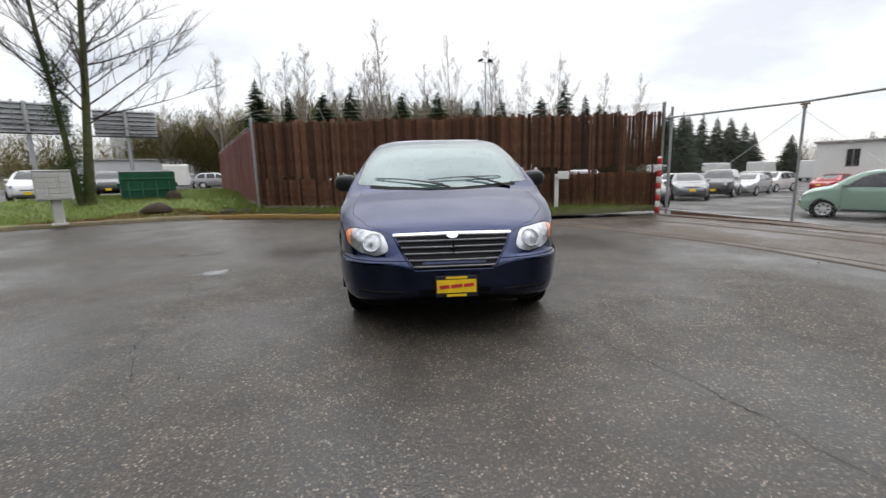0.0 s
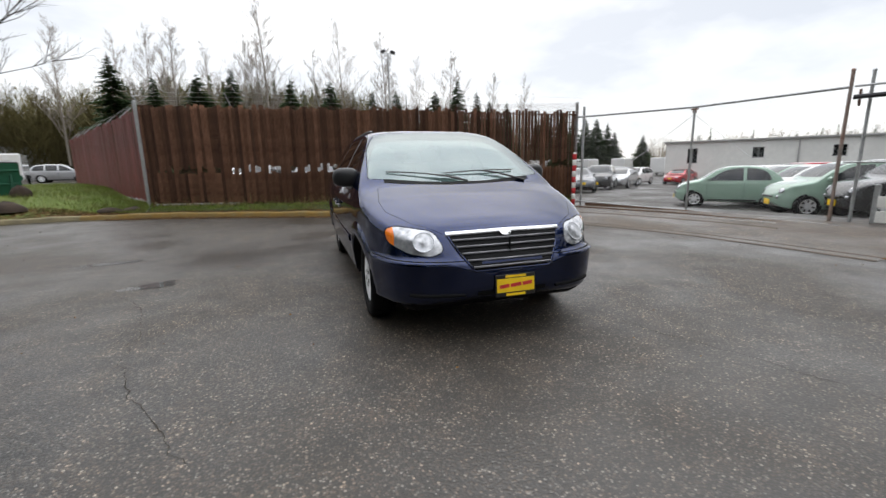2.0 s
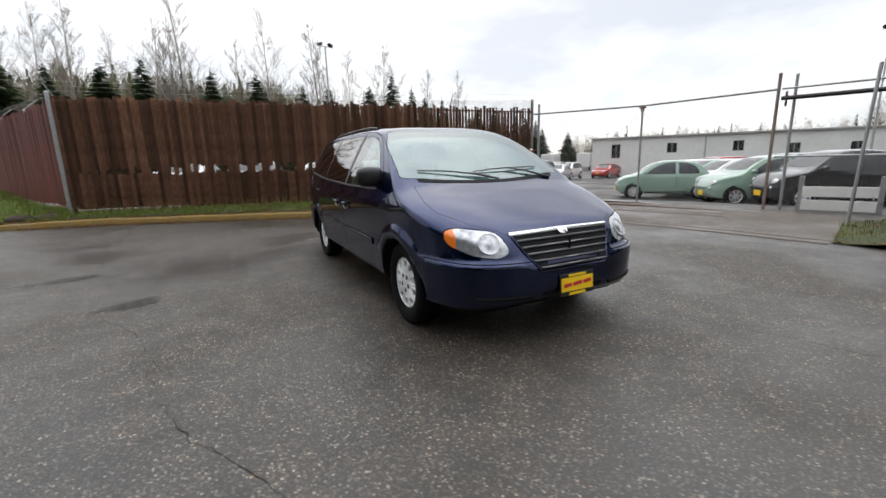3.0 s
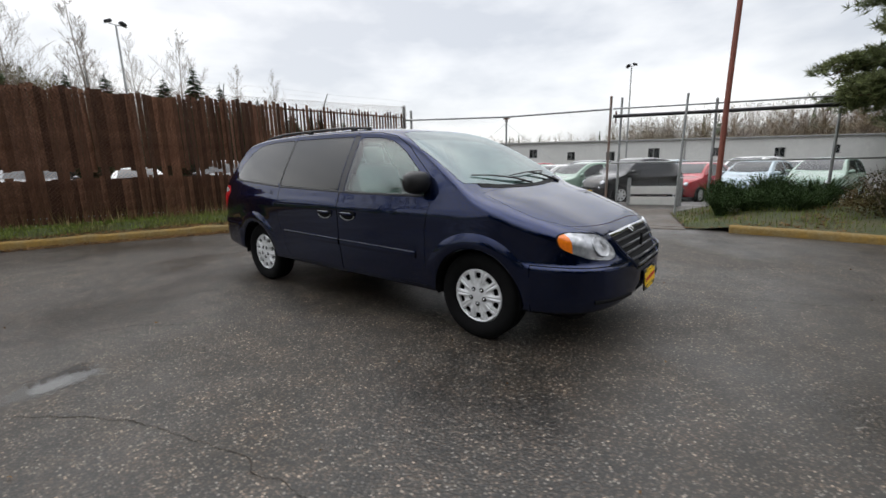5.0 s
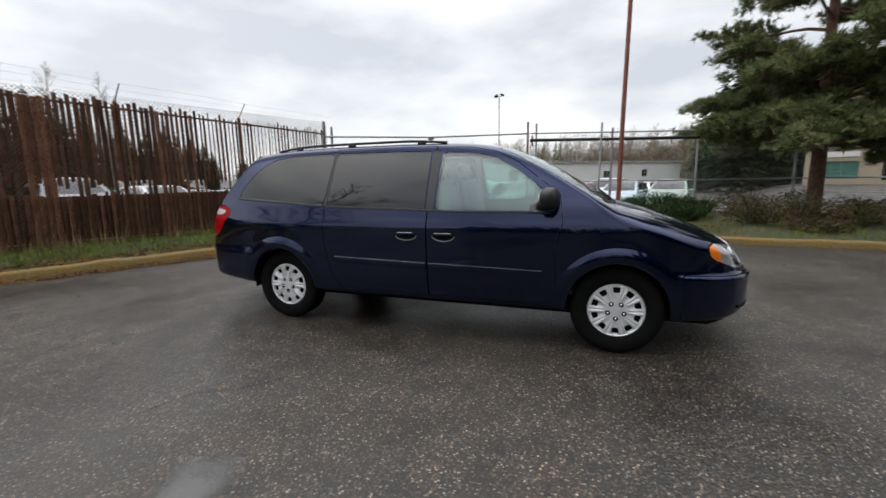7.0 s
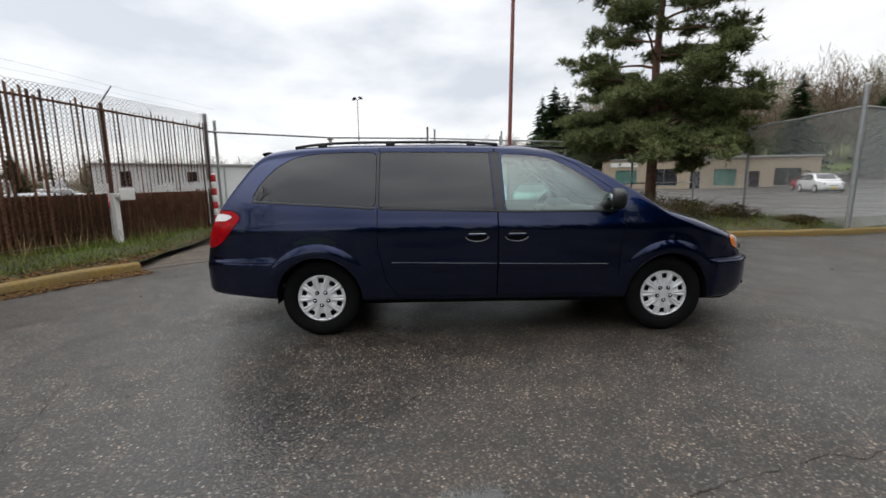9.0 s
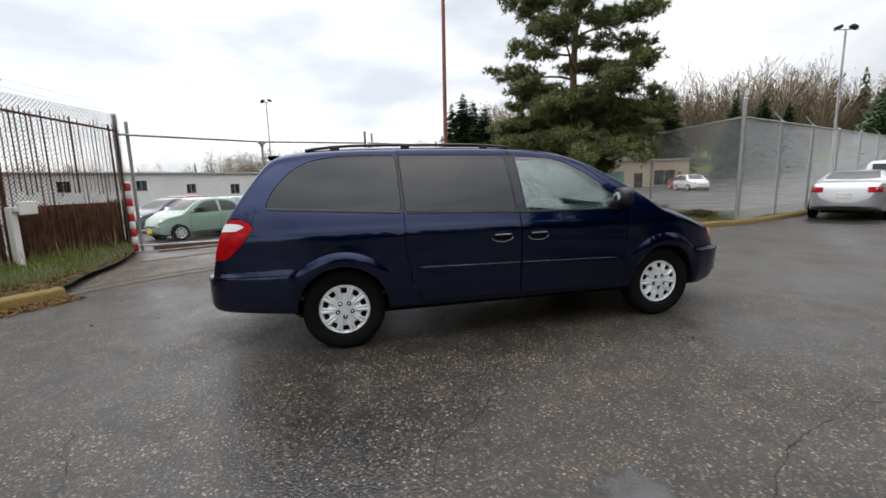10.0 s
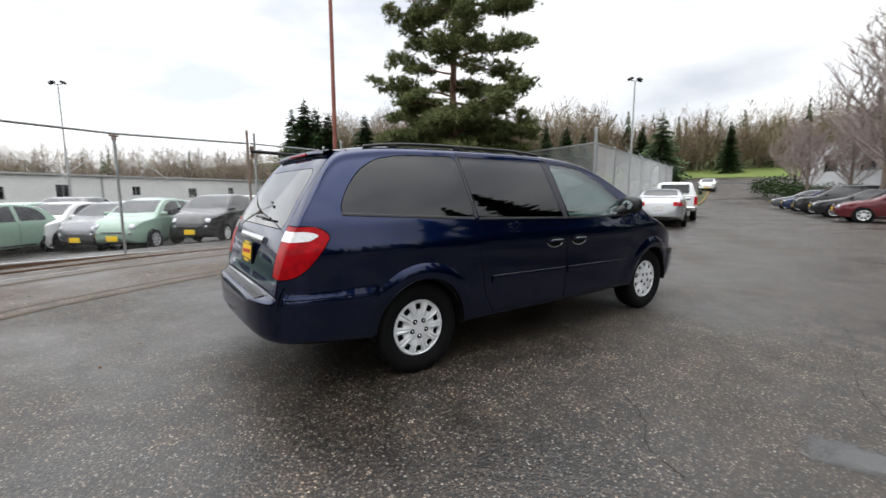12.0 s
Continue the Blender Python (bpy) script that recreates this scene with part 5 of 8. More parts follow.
part("bumper_line", strip([front_at(x, 0.612) for x in np.linspace(-0.80, -0.46, 12)], 0.010, 0.010), VAN_BLUE, van)
part("bumper_line", strip([front_at(x, 0.612) for x in np.linspace(0.46, 0.80, 12)], 0.010, 0.010), VAN_BLUE, van)


def dealer_plate(name, p, turn, tilt):
    """A yellow dealer plate in a black frame; its lettering is drawn as plain bars."""
    m_ = Matrix.Translation(p) @ pose(0, 0, 0, 90 + tilt, 0, turn)
    pl = part(name, Geo().box((0, 0, 0), (0.315, 0.160, 0.012), b=0.004, m=m_), BLACK_PLASTIC, van, "yellow dealer plate in a black frame")
    part("plate_face", Geo().box((0, 0, 0), (0.295, 0.098, 0.004), b=0.001, m=m_ @ pose(0, 0.002, 0.0075)), PLATE_YELLOW, pl)
    part("frame_print", Geo().box((0, 0, 0), (0.16, 0.016, 0.003), m=m_ @ pose(0, 0.066, 0.0070)), PLATE_YELLOW, pl)
    part("frame_print", Geo().box((0, 0, 0), (0.15, 0.018, 0.003), m=m_ @ pose(0, -0.066, 0.0070)), PLATE_YELLOW, pl)
    for x, w in ((-0.09, 0.075), (0.0, 0.085), (0.09, 0.075)):
        part("red_bar", Geo().box((0, 0, 0), (w, 0.026, 0.002), m=m_ @ pose(x, 0.003 + x * 0.06, 0.0100, 0, 0, 5)), RED_PAINT, pl)
    return pl


dealer_plate("number_plate", (0.012, -0.985, 0.432), 0, -4)
rp = rear_at(0.0, 0.88)[0]
dealer_plate("number_plate", (rp.x, rp.y + 0.014, 0.885), 180, -6)
part("rear_bright_bar", strip([rear_at(x, 0.99) for x in np.linspace(-0.36, 0.36, 16)], 0.05, 0.02), CHROME, van, "chrome bar over the rear plate", smooth=50)
part("bumper_pad", Geo().grid([[tuple(top_at(x, y)[0] + Vector((0, 0, 0.004))) for x in np.linspace(-0.62, 0.62, 18)] for y in np.linspace(4.025, 4.085, 4)]), BLACK_PLASTIC, van, "black step pad on the rear bumper")
part("bumper_bright_line", Geo().tube([top_at(x, 4.022)[0] + Vector((0, 0, 0.004)) for x in np.linspace(-0.66, 0.66, 16)], 0.006, 6), CHROME, van)
sp = [top_at(x, 3.50)[0] for x in np.linspace(-0.56, 0.56, 16)]
part("roof_spoiler", Geo().grid([[tuple(p + Vector((0, dy, dz))) for p in sp] for dy, dz in ((-0.06, 0.002), (0.02, 0.014), (0.075, 0.006), (0.08, -0.012), (0.05, -0.03), (0.0, -0.02))]), VAN_BLUE, van, smooth=60)
part("brake_light", Geo().tube([(x, 3.578, top_at(x, 3.50)[0].z - 0.012) for x in np.linspace(-0.2, 0.2, 6)], 0.010, 6), LAMP_RED, van)
# wipers and cowl
ws_pt = lambda x, y, o: tuple(top_at(x, y)[0] + top_at(x, y)[1] * o)
part("cowl", Geo().grid([[ws_pt(x, y + 0.10 * (x / 0.74) ** 2, 0.003) for x in np.linspace(-0.70, 0.70, 24)] for y in np.linspace(0.0, 0.048, 5)]), BLACK_GAP, van, "black plastic cowl below the windscreen", smooth=180)
for sx in (-1, 1):
    for wy in (0.0, 3.03):
        rows = [[(sx * x, wy + r_ * math.cos(a), 0.338 + r_ * math.sin(a)) for r_, x in ((0.15, 0.60), (0.369, 0.60), (0.369, 0.93))] for a in np.linspace(radians(-6), radians(186), 30)]
        part("wheel_liner", Geo().grid(rows), BLACK_GAP, van, "black wheel arch liner", smooth=40)
for x0, x1, ya, yb in ((-0.66, 0.0, 0.215, 0.10), (-0.14, 0.58, 0.165, 0.20)):
    w = part("wiper", Geo().tube([ws_pt(x0 + (x1 - x0) * k / 8, ya + (yb - ya) * k / 8, 0.010 + 0.010 * math.sin(k / 8 * 3.1)) for k in range(9)], 0.006, 6), BLACK_PLASTIC, van, smooth=60)
    part("wiper_arm", Geo().tube([ws_pt(x1 + 0.06, 0.05, 0.008), ws_pt((x1 + x0) / 2 + 0.18, (ya + yb) / 2 - 0.04, 0.022), ws_pt((x0 + x1) / 2, (ya + yb) / 2, 0.022)], [0.010, 0.008, 0.006], 6), BLACK_PLASTIC, w, smooth=60)
part("wiper", Geo().tube([tuple(rear_at(x, 1.13)[0] + Vector((0, 0.022, 0.012))) for x in np.linspace(-0.36, 0.05, 8)], 0.009, 6), BLACK_PLASTIC, van, "rear window wiper", smooth=60)
# underside
part("underbody", Geo().box((0, 1.35, 0.30), (1.5, 4.2, 0.14), 0, 0.05), BLACK_GAP, van)
part("exhaust", Geo().tube([(0.45, 3.3, 0.30), (0.45, 3.92, 0.31)], 0.03, 10), DARK_STEEL, van, smooth=60)


def spoked_cover(ri, h, m, n=10, per=16):
    """A pressed wheel cover: n ribbed spokes between as many openings near the rim."""
    radii = [0.0, .10, .17, .20, .34, .42, .52, .60, .64, .66, .74, .82, .855, .875, .91, .935, .97, 1.0]
    cols = n * per

    def up(r, j):
        f = (j % per) / per                                      # 0: middle of an opening
        spoke = 0.5 - 0.5 * math.cos(2 * math.pi * f)
        groove = math.exp(-((f - .5) / .07) ** 2)
        z = h * (.80 + .06 * ss(.45, .17, r)) - 0.006 * ss(.5, .9, r)
        k = ss(.36, .52, r) * (1 - ss(.88, .91, r))
        z += k * (0.013 * spoke - 0.010 * groove - 0.004)
        return z + 0.006 * ss(.90, .935, r) - 0.014 * ss(.96, 1.0, r)

    def is_open(i, j):
        wide = 3 if radii[i] < .65 else 4
        return .63 < radii[i] < .85 and min(j % per, per - 1 - j % per) < wide

    g = Geo()
    at = lambda i, j, dz=0.0: tuple(m @ Vector((ri * radii[i] * math.cos(2 * math.pi * j / cols), ri * radii[i] * math.sin(2 * math.pi * j / cols), up(radii[i], j) + dz)))
    vs = [at(i, j) for i in range(len(radii)) for j in range(cols)]
    fs = []
    for i in range(len(radii) - 1):
        for j in range(cols):
            if not is_open(i, j):
                fs.append((i * cols + j, (i + 1) * cols + j, (i + 1) * cols + (j + 1) % cols, i * cols + (j + 1) % cols))
    g.add(vs, fs)
    for i in range(len(radii) - 1):
        for j in range(cols):
            if is_open(i, j):
                for (a, b), (di, dj) in ((((i, j), (i, j + 1)), (-1, 0)), (((i + 1, j), (i + 1, j + 1)), (1, 0)), (((i, j), (i + 1, j)), (0, -1)), (((i, j + 1), (i + 1, j + 1)), (0, 1))):
                    if not is_open(i + di, (j + dj) % cols):
                        g.add([at(*a), at(*b), at(*b, -.016), at(*a, -.016)], [(0, 1, 2, 3)])
    return g


def wheel(parent, x, y, r, w, sx, spokes=9, cover=0.63, name="wheel", spoke_mat=None, z=None):
    """A tyre on a dark rim with a spoked cover; sx tells which side faces out."""
    m_ = pose(x, y, r if z is None else z, 0, 90 * sx, 0)
    h = w / 2
    wh = part(name, Geo().lathe([(0.05, -h * .6), (r * cover * 1.02, -h * .8), (r * cover * 1.02, h * .45), (r * 0.2, h * 0.42), (0.001, h * 0.42)], 32, m_), BLACK_GAP, parent, smooth=40)
    ri, b = r * cover, 0.022
    part("tyre", Geo().lathe([(ri, -h * .82), (ri + .02, -h * .95), (r - .055, -h), (r - .014, -h * .92), (r, -h * .70), (r, -h * .25), (r - .006, -h * .22), (r - .006, -h * .18), (r, -h * .15), (r, h * .15), (r - .006, h * .18), (r - .006, h * .22), (r, h * .25), (r, h * .70), (r - .014, h * .92), (r - .055, h),
                              (ri + .035, h * .97), (ri + .02, h * .9), (ri + .004, h * .86), (ri, h * .8)], 48, m_, False), TYRE, wh, smooth=50)
    if spokes == 10:
        part("wheel_cover", spoked_cover(ri, h, m_), spoke_mat or SILVER, wh, "silver ten-spoke wheel cover", smooth=32)
        return wh, m_, ri, h
    c = Geo().lathe([(ri * 0.985, h * .70), (ri * 1.0, h * .84), (ri * 0.96, h * .86), (ri * 0.90, h * .78), (ri * 0.885, h * .70)], 48, m_)
    c.lathe([(ri * 0.42, h * .60), (ri * 0.40, h * .76), (ri * 0.33, h * .80), (ri * 0.16, h * .80), (ri * 0.14, h * .86), (0.001, h * .88)], 32, m_)
    c.lathe([(ri * 0.92, h * .66), (ri * 0.90, h * .70), (ri * 0.36, h * .70), (0.001, h * .70)], 36, m_)
    # black quads on the closed cover paint the shade of its openings
    slots = Geo()
    for k in range(spokes):
        a = 2 * math.pi * (k + 0.5) / spokes
        q = lambda rr, da: tuple(m_ @ Vector((rr * math.cos(a + da), rr * math.sin(a + da), h * .715)))
        slots.add([q(ri * .50, -.10), q(ri * .88, -.20), q(ri * .88, .20), q(ri * .50, .10)], [(0, 1, 2, 3)])
    part("cover_slot", slots, BLACK_GAP, wh)
    part("wheel_cover", c, spoke_mat or SILVER, wh, "silver spoked wheel cover", smooth=35)
    return wh, m_, ri, h


for sx in (-1, 1):
    for wy in (0.0, 3.03):
        wh, m_, ri, h = wheel(van, sx * 0.81, wy, 0.336, 0.215, sx, 10)
        for k in range(5):
            a = 2 * math.pi * (k + 0.5) / 5
            part("lug_hole", Geo().lathe([(0.019, -0.004), (0.019, 0.002), (0.012, 0.0025), (0.001, 0.0025)], 14, m_ @ pose(ri * 0.285 * math.cos(a), ri * 0.285 * math.sin(a), h * .835)), BLACK_GAP, wh)
            part("lug_nut", Geo().lathe([(0.009, 0.0), (0.009, 0.006), (0.005, 0.009), (0.001, 0.009)], 6, m_ @ pose(ri * 0.285 * math.cos(a), ri * 0.285 * math.sin(a), h * .835)), CHROME, wh)

# cabin
CLOTH = mat("light_grey_seat_cloth", (0.38, 0.38, 0.36), 0.9, vary=0.12, scale=10, bump=0.3, bump_scale=150)
DASH = mat("dark_grey_dash", (0.10, 0.10, 0.105), 0.6, vary=0.15, bump=0.2, bump_scale=150)


def seat(x, y, w, mat_):
    s = part("seat", Geo().box((x, y, 0.72), (w, 0.50, 0.16), 0, 0.05), mat_, van, "light grey cloth seat", smooth=60)
    part("backrest", Geo().box((0, 0, 0), (w, 0.13, 0.62), b=0.05, m=pose(x, y + 0.30, 1.02, -12, 0, 0)), mat_, s, smooth=60)
    for hx in ((0,) if w < 0.7 else (-w / 3, w / 3)):
        part("headrest", Geo().box((0, 0, 0), (0.26, 0.09, 0.17), b=0.04, m=pose(x + hx, y + 0.40, 1.42, -12, 0, 0)), mat_, s, smooth=60)
    part("seat_base", Geo().box((x, y, 0.55), (w * 0.8, 0.42, 0.22), 0, 0.03), DASH, s)


for x in (-0.42, 0.42):
    seat(x, 1.18, 0.54, CLOTH)
    seat(x, 2.08, 0.50, CLOTH)
seat(0, 2.95, 1.25, CLOTH)
dash = part("dashboard", Geo().box((0, 0.52, 0.92), (1.50, 0.42, 0.30), 0, 0.09), DASH, van, "dark grey dashboard", smooth=60)
part("instrument_hood", Geo().box((0.42, 0.60, 1.08), (0.42, 0.22, 0.10), 0, 0.04), DASH, dash, smooth=60)
stw = part("steering_wheel", Geo().tube([tuple(pose(0.42, 0.80, 1.03, -62, 0, 0) @ Vector((0.185 * math.cos(a), 0.185 * math.sin(a), 0))) for a in np.linspace(0, 2 * math.pi, 25)], 0.014, 8), DASH, van, "steering wheel", smooth=60)
part("steering_boss", Geo().box((0, 0, 0), (0.34, 0.07, 0.05), b=0.02, m=pose(0.42, 0.80, 1.03, -62, 0, 0)), DASH, stw)
part("rear_view_mirror", Geo().box((0, 0.88, 1.50), (0.22, 0.03, 0.06), 0, 0.015), BLACK_PLASTIC, van)
part("cabin_floor", Geo().box((0, 2.0, 0.44), (1.66, 3.6, 0.03)), DASH, van)


# ---- trees and planting ----
def rnd(a, b):
    return random.uniform(a, b)


def bare_tree_geo(seed, height, r0, spread=0.35, limbs=26, twigs=9, rise=0.75, first=0.22, lean=0.03, thick=1.0, fine=0.002, lift=0.22, taper=1.0):
    """Trunk and branches of a leafless tree: (trunk, crown)."""
    random.seed(seed)
    trunk, crown = Geo(), Geo()
    pts, p = [], Vector((0, 0, -0.2))
    d = Vector((0, 0, 1))
    n = 9
    for i in range(n + 1):
        pts.append(p.copy())
        d = (d + Vector((rnd(-lean, lean), rnd(-lean, lean), 0))).normalized()
        p += d * height / n
    rad = [r0 * (1.25 if i == 0 else 1) * (1 - 0.93 * i / n) ** taper + 0.012 for i in range(n + 1)]
    trunk.tube(pts, rad, 8)

    def at(f):
        i = min(int(f * n), n - 1)
        return pts[i].lerp(pts[i + 1], f * n - i), rad[i]
    for k in range(limbs):
        f = first + (0.97 - first) * (k + rnd(0, 1)) / limbs
        base, r = at(f)
        a = rnd(0, 2 * math.pi)
        out = Vector((math.cos(a), math.sin(a), 0))
        L = height * spread * (1.12 - f) * rnd(0.7, 1.25) + 0.3
        v = (out + Vector((0, 0, rise * rnd(0.6, 1.4)))).normalized()
        q, line = base.copy(), [base.copy()]
        for s in range(5):
            v = (v + Vector((rnd(-.18, .18), rnd(-.18, .18), rnd(lift - .22, lift)))).normalized()
            q = q + v * L / 5
            line.append(q.copy())
        br = max(0.012, r * 0.42) * thick
        crown.tube(line, [br, br * .8, br * .6, br * .45, br * .3, br * .15], 4, False)
        for t in range(twigs):
            g = rnd(0.2, 1.0) * 4.99
            o = line[int(g)].lerp(line[int(g) + 1], g % 1)
            w = (v + Vector((rnd(-1, 1), rnd(-1, 1), rnd(-.2, .9)))).normalized()
            l2 = L * rnd(0.18, 0.42)
            m1 = o + w * l2 * 0.5 + Vector((rnd(-.05, .05), rnd(-.05, .05), rnd(0, .08))) * l2
            e = m1 + (w + Vector((rnd(-.3, .3), rnd(-.3, .3), rnd(0, .4)))).normalized() * l2 * .5
            crown.tube([o, m1, e], [br * .32 + fine, br * .2 + fine, fine], 3, False)
            for u in range(3):
                o2 = o.lerp(e, rnd(.3, .95))
                e2 = o2 + (w + Vector((rnd(-.9, .9), rnd(-.9, .9), rnd(-.2, .7)))).normalized() * l2 * rnd(.3, .5)
                crown.tube([o2, e2], [br * .12 + fine * .8, fine * .6], 3, False)
    return trunk, crown


def fir_geo(seed, height, radius, tiers=40, per=11):
    """Trunk and drooping boughs of a fir: (trunk, crown)."""
    random.seed(seed)
    trunk, crown = Geo(), Geo()
    trunk.tube([(0, 0, -0.2), (0, 0, height * .5), (0, 0, height)], [height * .016, height * .011, 0.01], 7)
    for i in range(tiers):
        f = (i + rnd(-.3, .3)) / tiers
        z = height * (0.10 + 0.89 * max(f, 0))
        R = radius * (1 - max(f, 0)) ** 0.85 * rnd(.8, 1.12) + 0.12
        z_tier = z
        for k in range(per):
            z = min(height * .99, z_tier + rnd(-1.3, 1.3) * height / tiers)
            a = 2 * math.pi * (k + rnd(-.4, .4)) / per + i * 0.7
            L = R * rnd(.65, 1.15)
            out, side = Vector((math.cos(a), math.sin(a), 0)), Vector((-math.sin(a), math.cos(a), 0))
            b = Vector((0, 0, z))
            up = rnd(-.30, .1)
            for s in range(5):
                g = 0.25 + 0.75 * s / 4
                c = b + out * L * g + Vector((0, 0, up * L * g - 0.10 * L * g * g))
                w = L * (0.30 * (1 - g) + 0.10) + 0.05
                for sd in (-1, 1):
                    e = c + side * sd * w + out * w * rnd(.3, .9) + Vector((0, 0, -w * rnd(0.1, .55)))
                    crown.add([tuple(c - out * w * .55), tuple(c + out * w * .35 + Vector((0, 0, .05 * L))), tuple(e)], [(0, 1, 2)])
                crown.add([tuple(c - out * w * .5 + side * w * .3), tuple(c - out * w * .5 - side * w * .3), tuple(c + out * w * rnd(.6, 1.1) - Vector((0, 0, w * rnd(.1, .6))))], [(0, 1, 2)])
    crown.add([(-.05, 0, height * .97), (.05, 0, height * .97), (0, 0, height * 1.04)], [(0, 1, 2)])
    return trunk, crown


def plant(name, geos, mats, label, category, m, group=""):
    t = thing(name, label, category, group, m=m)
    part("trunk", geos[0], mats[0], t, smooth=60)
    part("crown", geos[1], mats[1], t)
    return t


def turned(x, y, s=1.0, a=0.0, sz=None, sink=0.0):
    return Matrix.Translation((x, y, land(x, y) - sink)) @ pose(0, 0, 0, 0, 0, a) @ Matrix.Diagonal((s, s, sz or s, 1))


def spread_out(protos, spots, heights, base_h, seed):
    """Copies of the first plants over the spots, each scaled to its height."""
    random.seed(seed)
    used = [False] * len(protos)
    for i, ((x, y), top) in enumerate(zip(spots, heights)):
        k = i % len(protos)
        h = top - land(x, y)
        s = h / base_h[k]
        m = turned(x, y, s * rnd(.85, 1.15), rnd(0, 360), s)
        if not used[k]:
            protos[k].matrix_world = m
            used[k] = True
        else:
            c = copy_thing(protos[k], Matrix.Identity(4))
            c.matrix_world = m


BIRCH = [bare_tree_geo(40 + k, 16, 0.12, 0.24 + .05 * k, 44, 11, 1.15, 0.22, thick=0.6, fine=0.0062, taper=1.1) for k in range(3)]
birches = [plant("birch_tree", g, (BARK_PALE, BARK_PALE), "tall slender leafless birch with pale bark", "tree", Matrix.Identity(4), "bare trees behind the fence") for g in BIRCH]
spread_out(birches, [(-24.6, 53), (-19.5, 54.9), (-17.2, 55.6), (-14.7, 56.2), (-11, 57), (-7.2, 57.5), (-4.4, 57.8), (1.2, 57.9), (4.8, 57.7), (10.8, 56.9), (14.6, 56.1), (19, 54.8), (24.5, 52.8), (28.6, 50.8), (-5.6, 60), (-15.9, 60), (11.8, 61), (-35.7, 62)],
           [17.1, 15.8, 17.3, 18.8, 16.1, 17.6, 22.2, 16.2, 19.3, 19, 15.6, 16.6, 13.7, 12.9, 18.5, 17, 17, 12], [16, 16, 16], 1)
FIRS = [fir_geo(60 + k, 10, 2.5 + .4 * k) for k in range(3)]
firs = [plant("fir_tree", g, (BARK, FIR), "dark green conical fir", "tree", Matrix.Identity(4), "firs round the yard") for g in FIRS]
spread_out(firs, [(-18.4, 48.9), (-15.1, 49.9), (-11.2, 50.9), (-7.9, 51.4), (-1.7, 51.9), (2.8, 51.8), (7.8, 51.4), (10.7, 50.8), (15.4, 49.7), (18, 48.9), (20.3, 48), (21.8, 47.4), (23.7, 46.5), (29.6, 43.3),
                  (51.2, 75.8), (53.1, 74.5), (55, 73.2), (56.7, 71.9), (58.4, 70.6), (59.5, 69.8), (63.5, 66.4), (48, 78), (46, 77), (50, 80),
                  (63.6, -15.2), (62.6, -18.4), (62.2, -16.6), (64.2, -17.4), (61.6, -20.0), (59.8, -25.3), (48.1, -42.7), (42.7, -47.9), (40.4, -49.9), (38.4, -51.4), (32.5, -57.4), (30.5, -59.5), (25.5, -70)],
           [12.4, 10.9, 11.4, 12.2, 11.4, 11.4, 10.2, 10.3, 10.3, 11.7, 10.1, 9, 8.7, 7.4, 11, 11, 10.1, 9.9, 8.8, 7.2, 6.3, 11, 10, 12, 14, 14.4, 15.2, 13, 13.4, 13.6, 13.7, 11.6, 11.2, 10.3, 11, 10, 12], [10, 10, 10], 2)
GREENER = mat("lighter_evergreen", (0.06, 0.10, 0.035), 0.8, vary=0.3, scale=1.5, island=0.4)
cyp = plant("cypress_tree", fir_geo(77, 7, 2.4, 30, 11), (BARK, GREENER), "dense bright green evergreen beside the road", "tree", turned(13.6, -27.5, 1.0))

# woods on the hills: too many trees to count
def woods(name, strips, material, label, seed, evergreen=False, dens=1.0):
    """strips: (x0, y0, x1, y1, top0, top1, count, depth)"""
    random.seed(seed)
    g = Geo()
    for x0, y0, x1, y1, h0, h1, n, depth in strips:
        L = math.hypot(x1 - x0, y1 - y0)
        nx, ny = -(y1 - y0) / L, (x1 - x0) / L
        for i in range(int(n * dens)):
            f = rnd(0, 1)
            o = rnd(0, depth)
            x, y = x0 + (x1 - x0) * f + nx * o, y0 + (y1 - y0) * f + ny * o
            b = land(x, y) - 0.5
            top = (h0 + (h1 - h0) * f) * rnd(.72, 1.06)
            h = max(top - b, 2)
            if evergreen:
                R = h * rnd(.16, .24)
                for t in range(11):
                    z, rr = b + h * (.12 + .86 * t / 11), R * (1 - t / 11.5)
                    for k in range(6):
                        a = rnd(0, 6.28)
                        c, s = math.cos(a), math.sin(a)
                        e = rr * rnd(.7, 1.25)
                        g.add([(x - s * e * .35, y + c * e * .35, z + h * .07), (x + s * e * .35, y - c * e * .35, z + h * .07), (x + c * e, y + s * e, z - h * .03 * rnd(0, 1.6))], [(0, 1, 2)])
            else:
                r = h * 0.006
                g.tube([(x, y, b), (x + rnd(-.4, .4), y + rnd(-.4, .4), b + h * .95)], [r, r * .2], 3, False)
                for k in range(74):
                    z = b + h * rnd(.12, .95)
                    a = rnd(0, 6.28)
                    l = h * rnd(.12, .26) * (1.25 - (z - b) / h)
                    c, s = math.cos(a) * l, math.sin(a) * l
                    e = Vector((x + c, y + s, z + l * rnd(.5, 1.5)))
                    w = l * rnd(.010, .026)
                    g.add([(x, y, z), (e.x - s / l * w, e.y + c / l * w, e.z), (e.x + s / l * w * 2, e.y - c / l * w * 2, e.z + w)], [(0, 1, 2)])
                    f2 = Vector((e.x + rnd(-l, l) * .5, e.y + rnd(-l, l) * .5, e.z + rnd(-.1, .5) * l))
                    g.add([(x + c * .5, y + s * .5, z + l * .5), tuple(f2), (f2.x + w, f2.y + w, f2.z - w)], [(0, 1, 2)])
    ob = part(name, g, material)
    return tagged(ob, label, "woodland", kind="stuff")


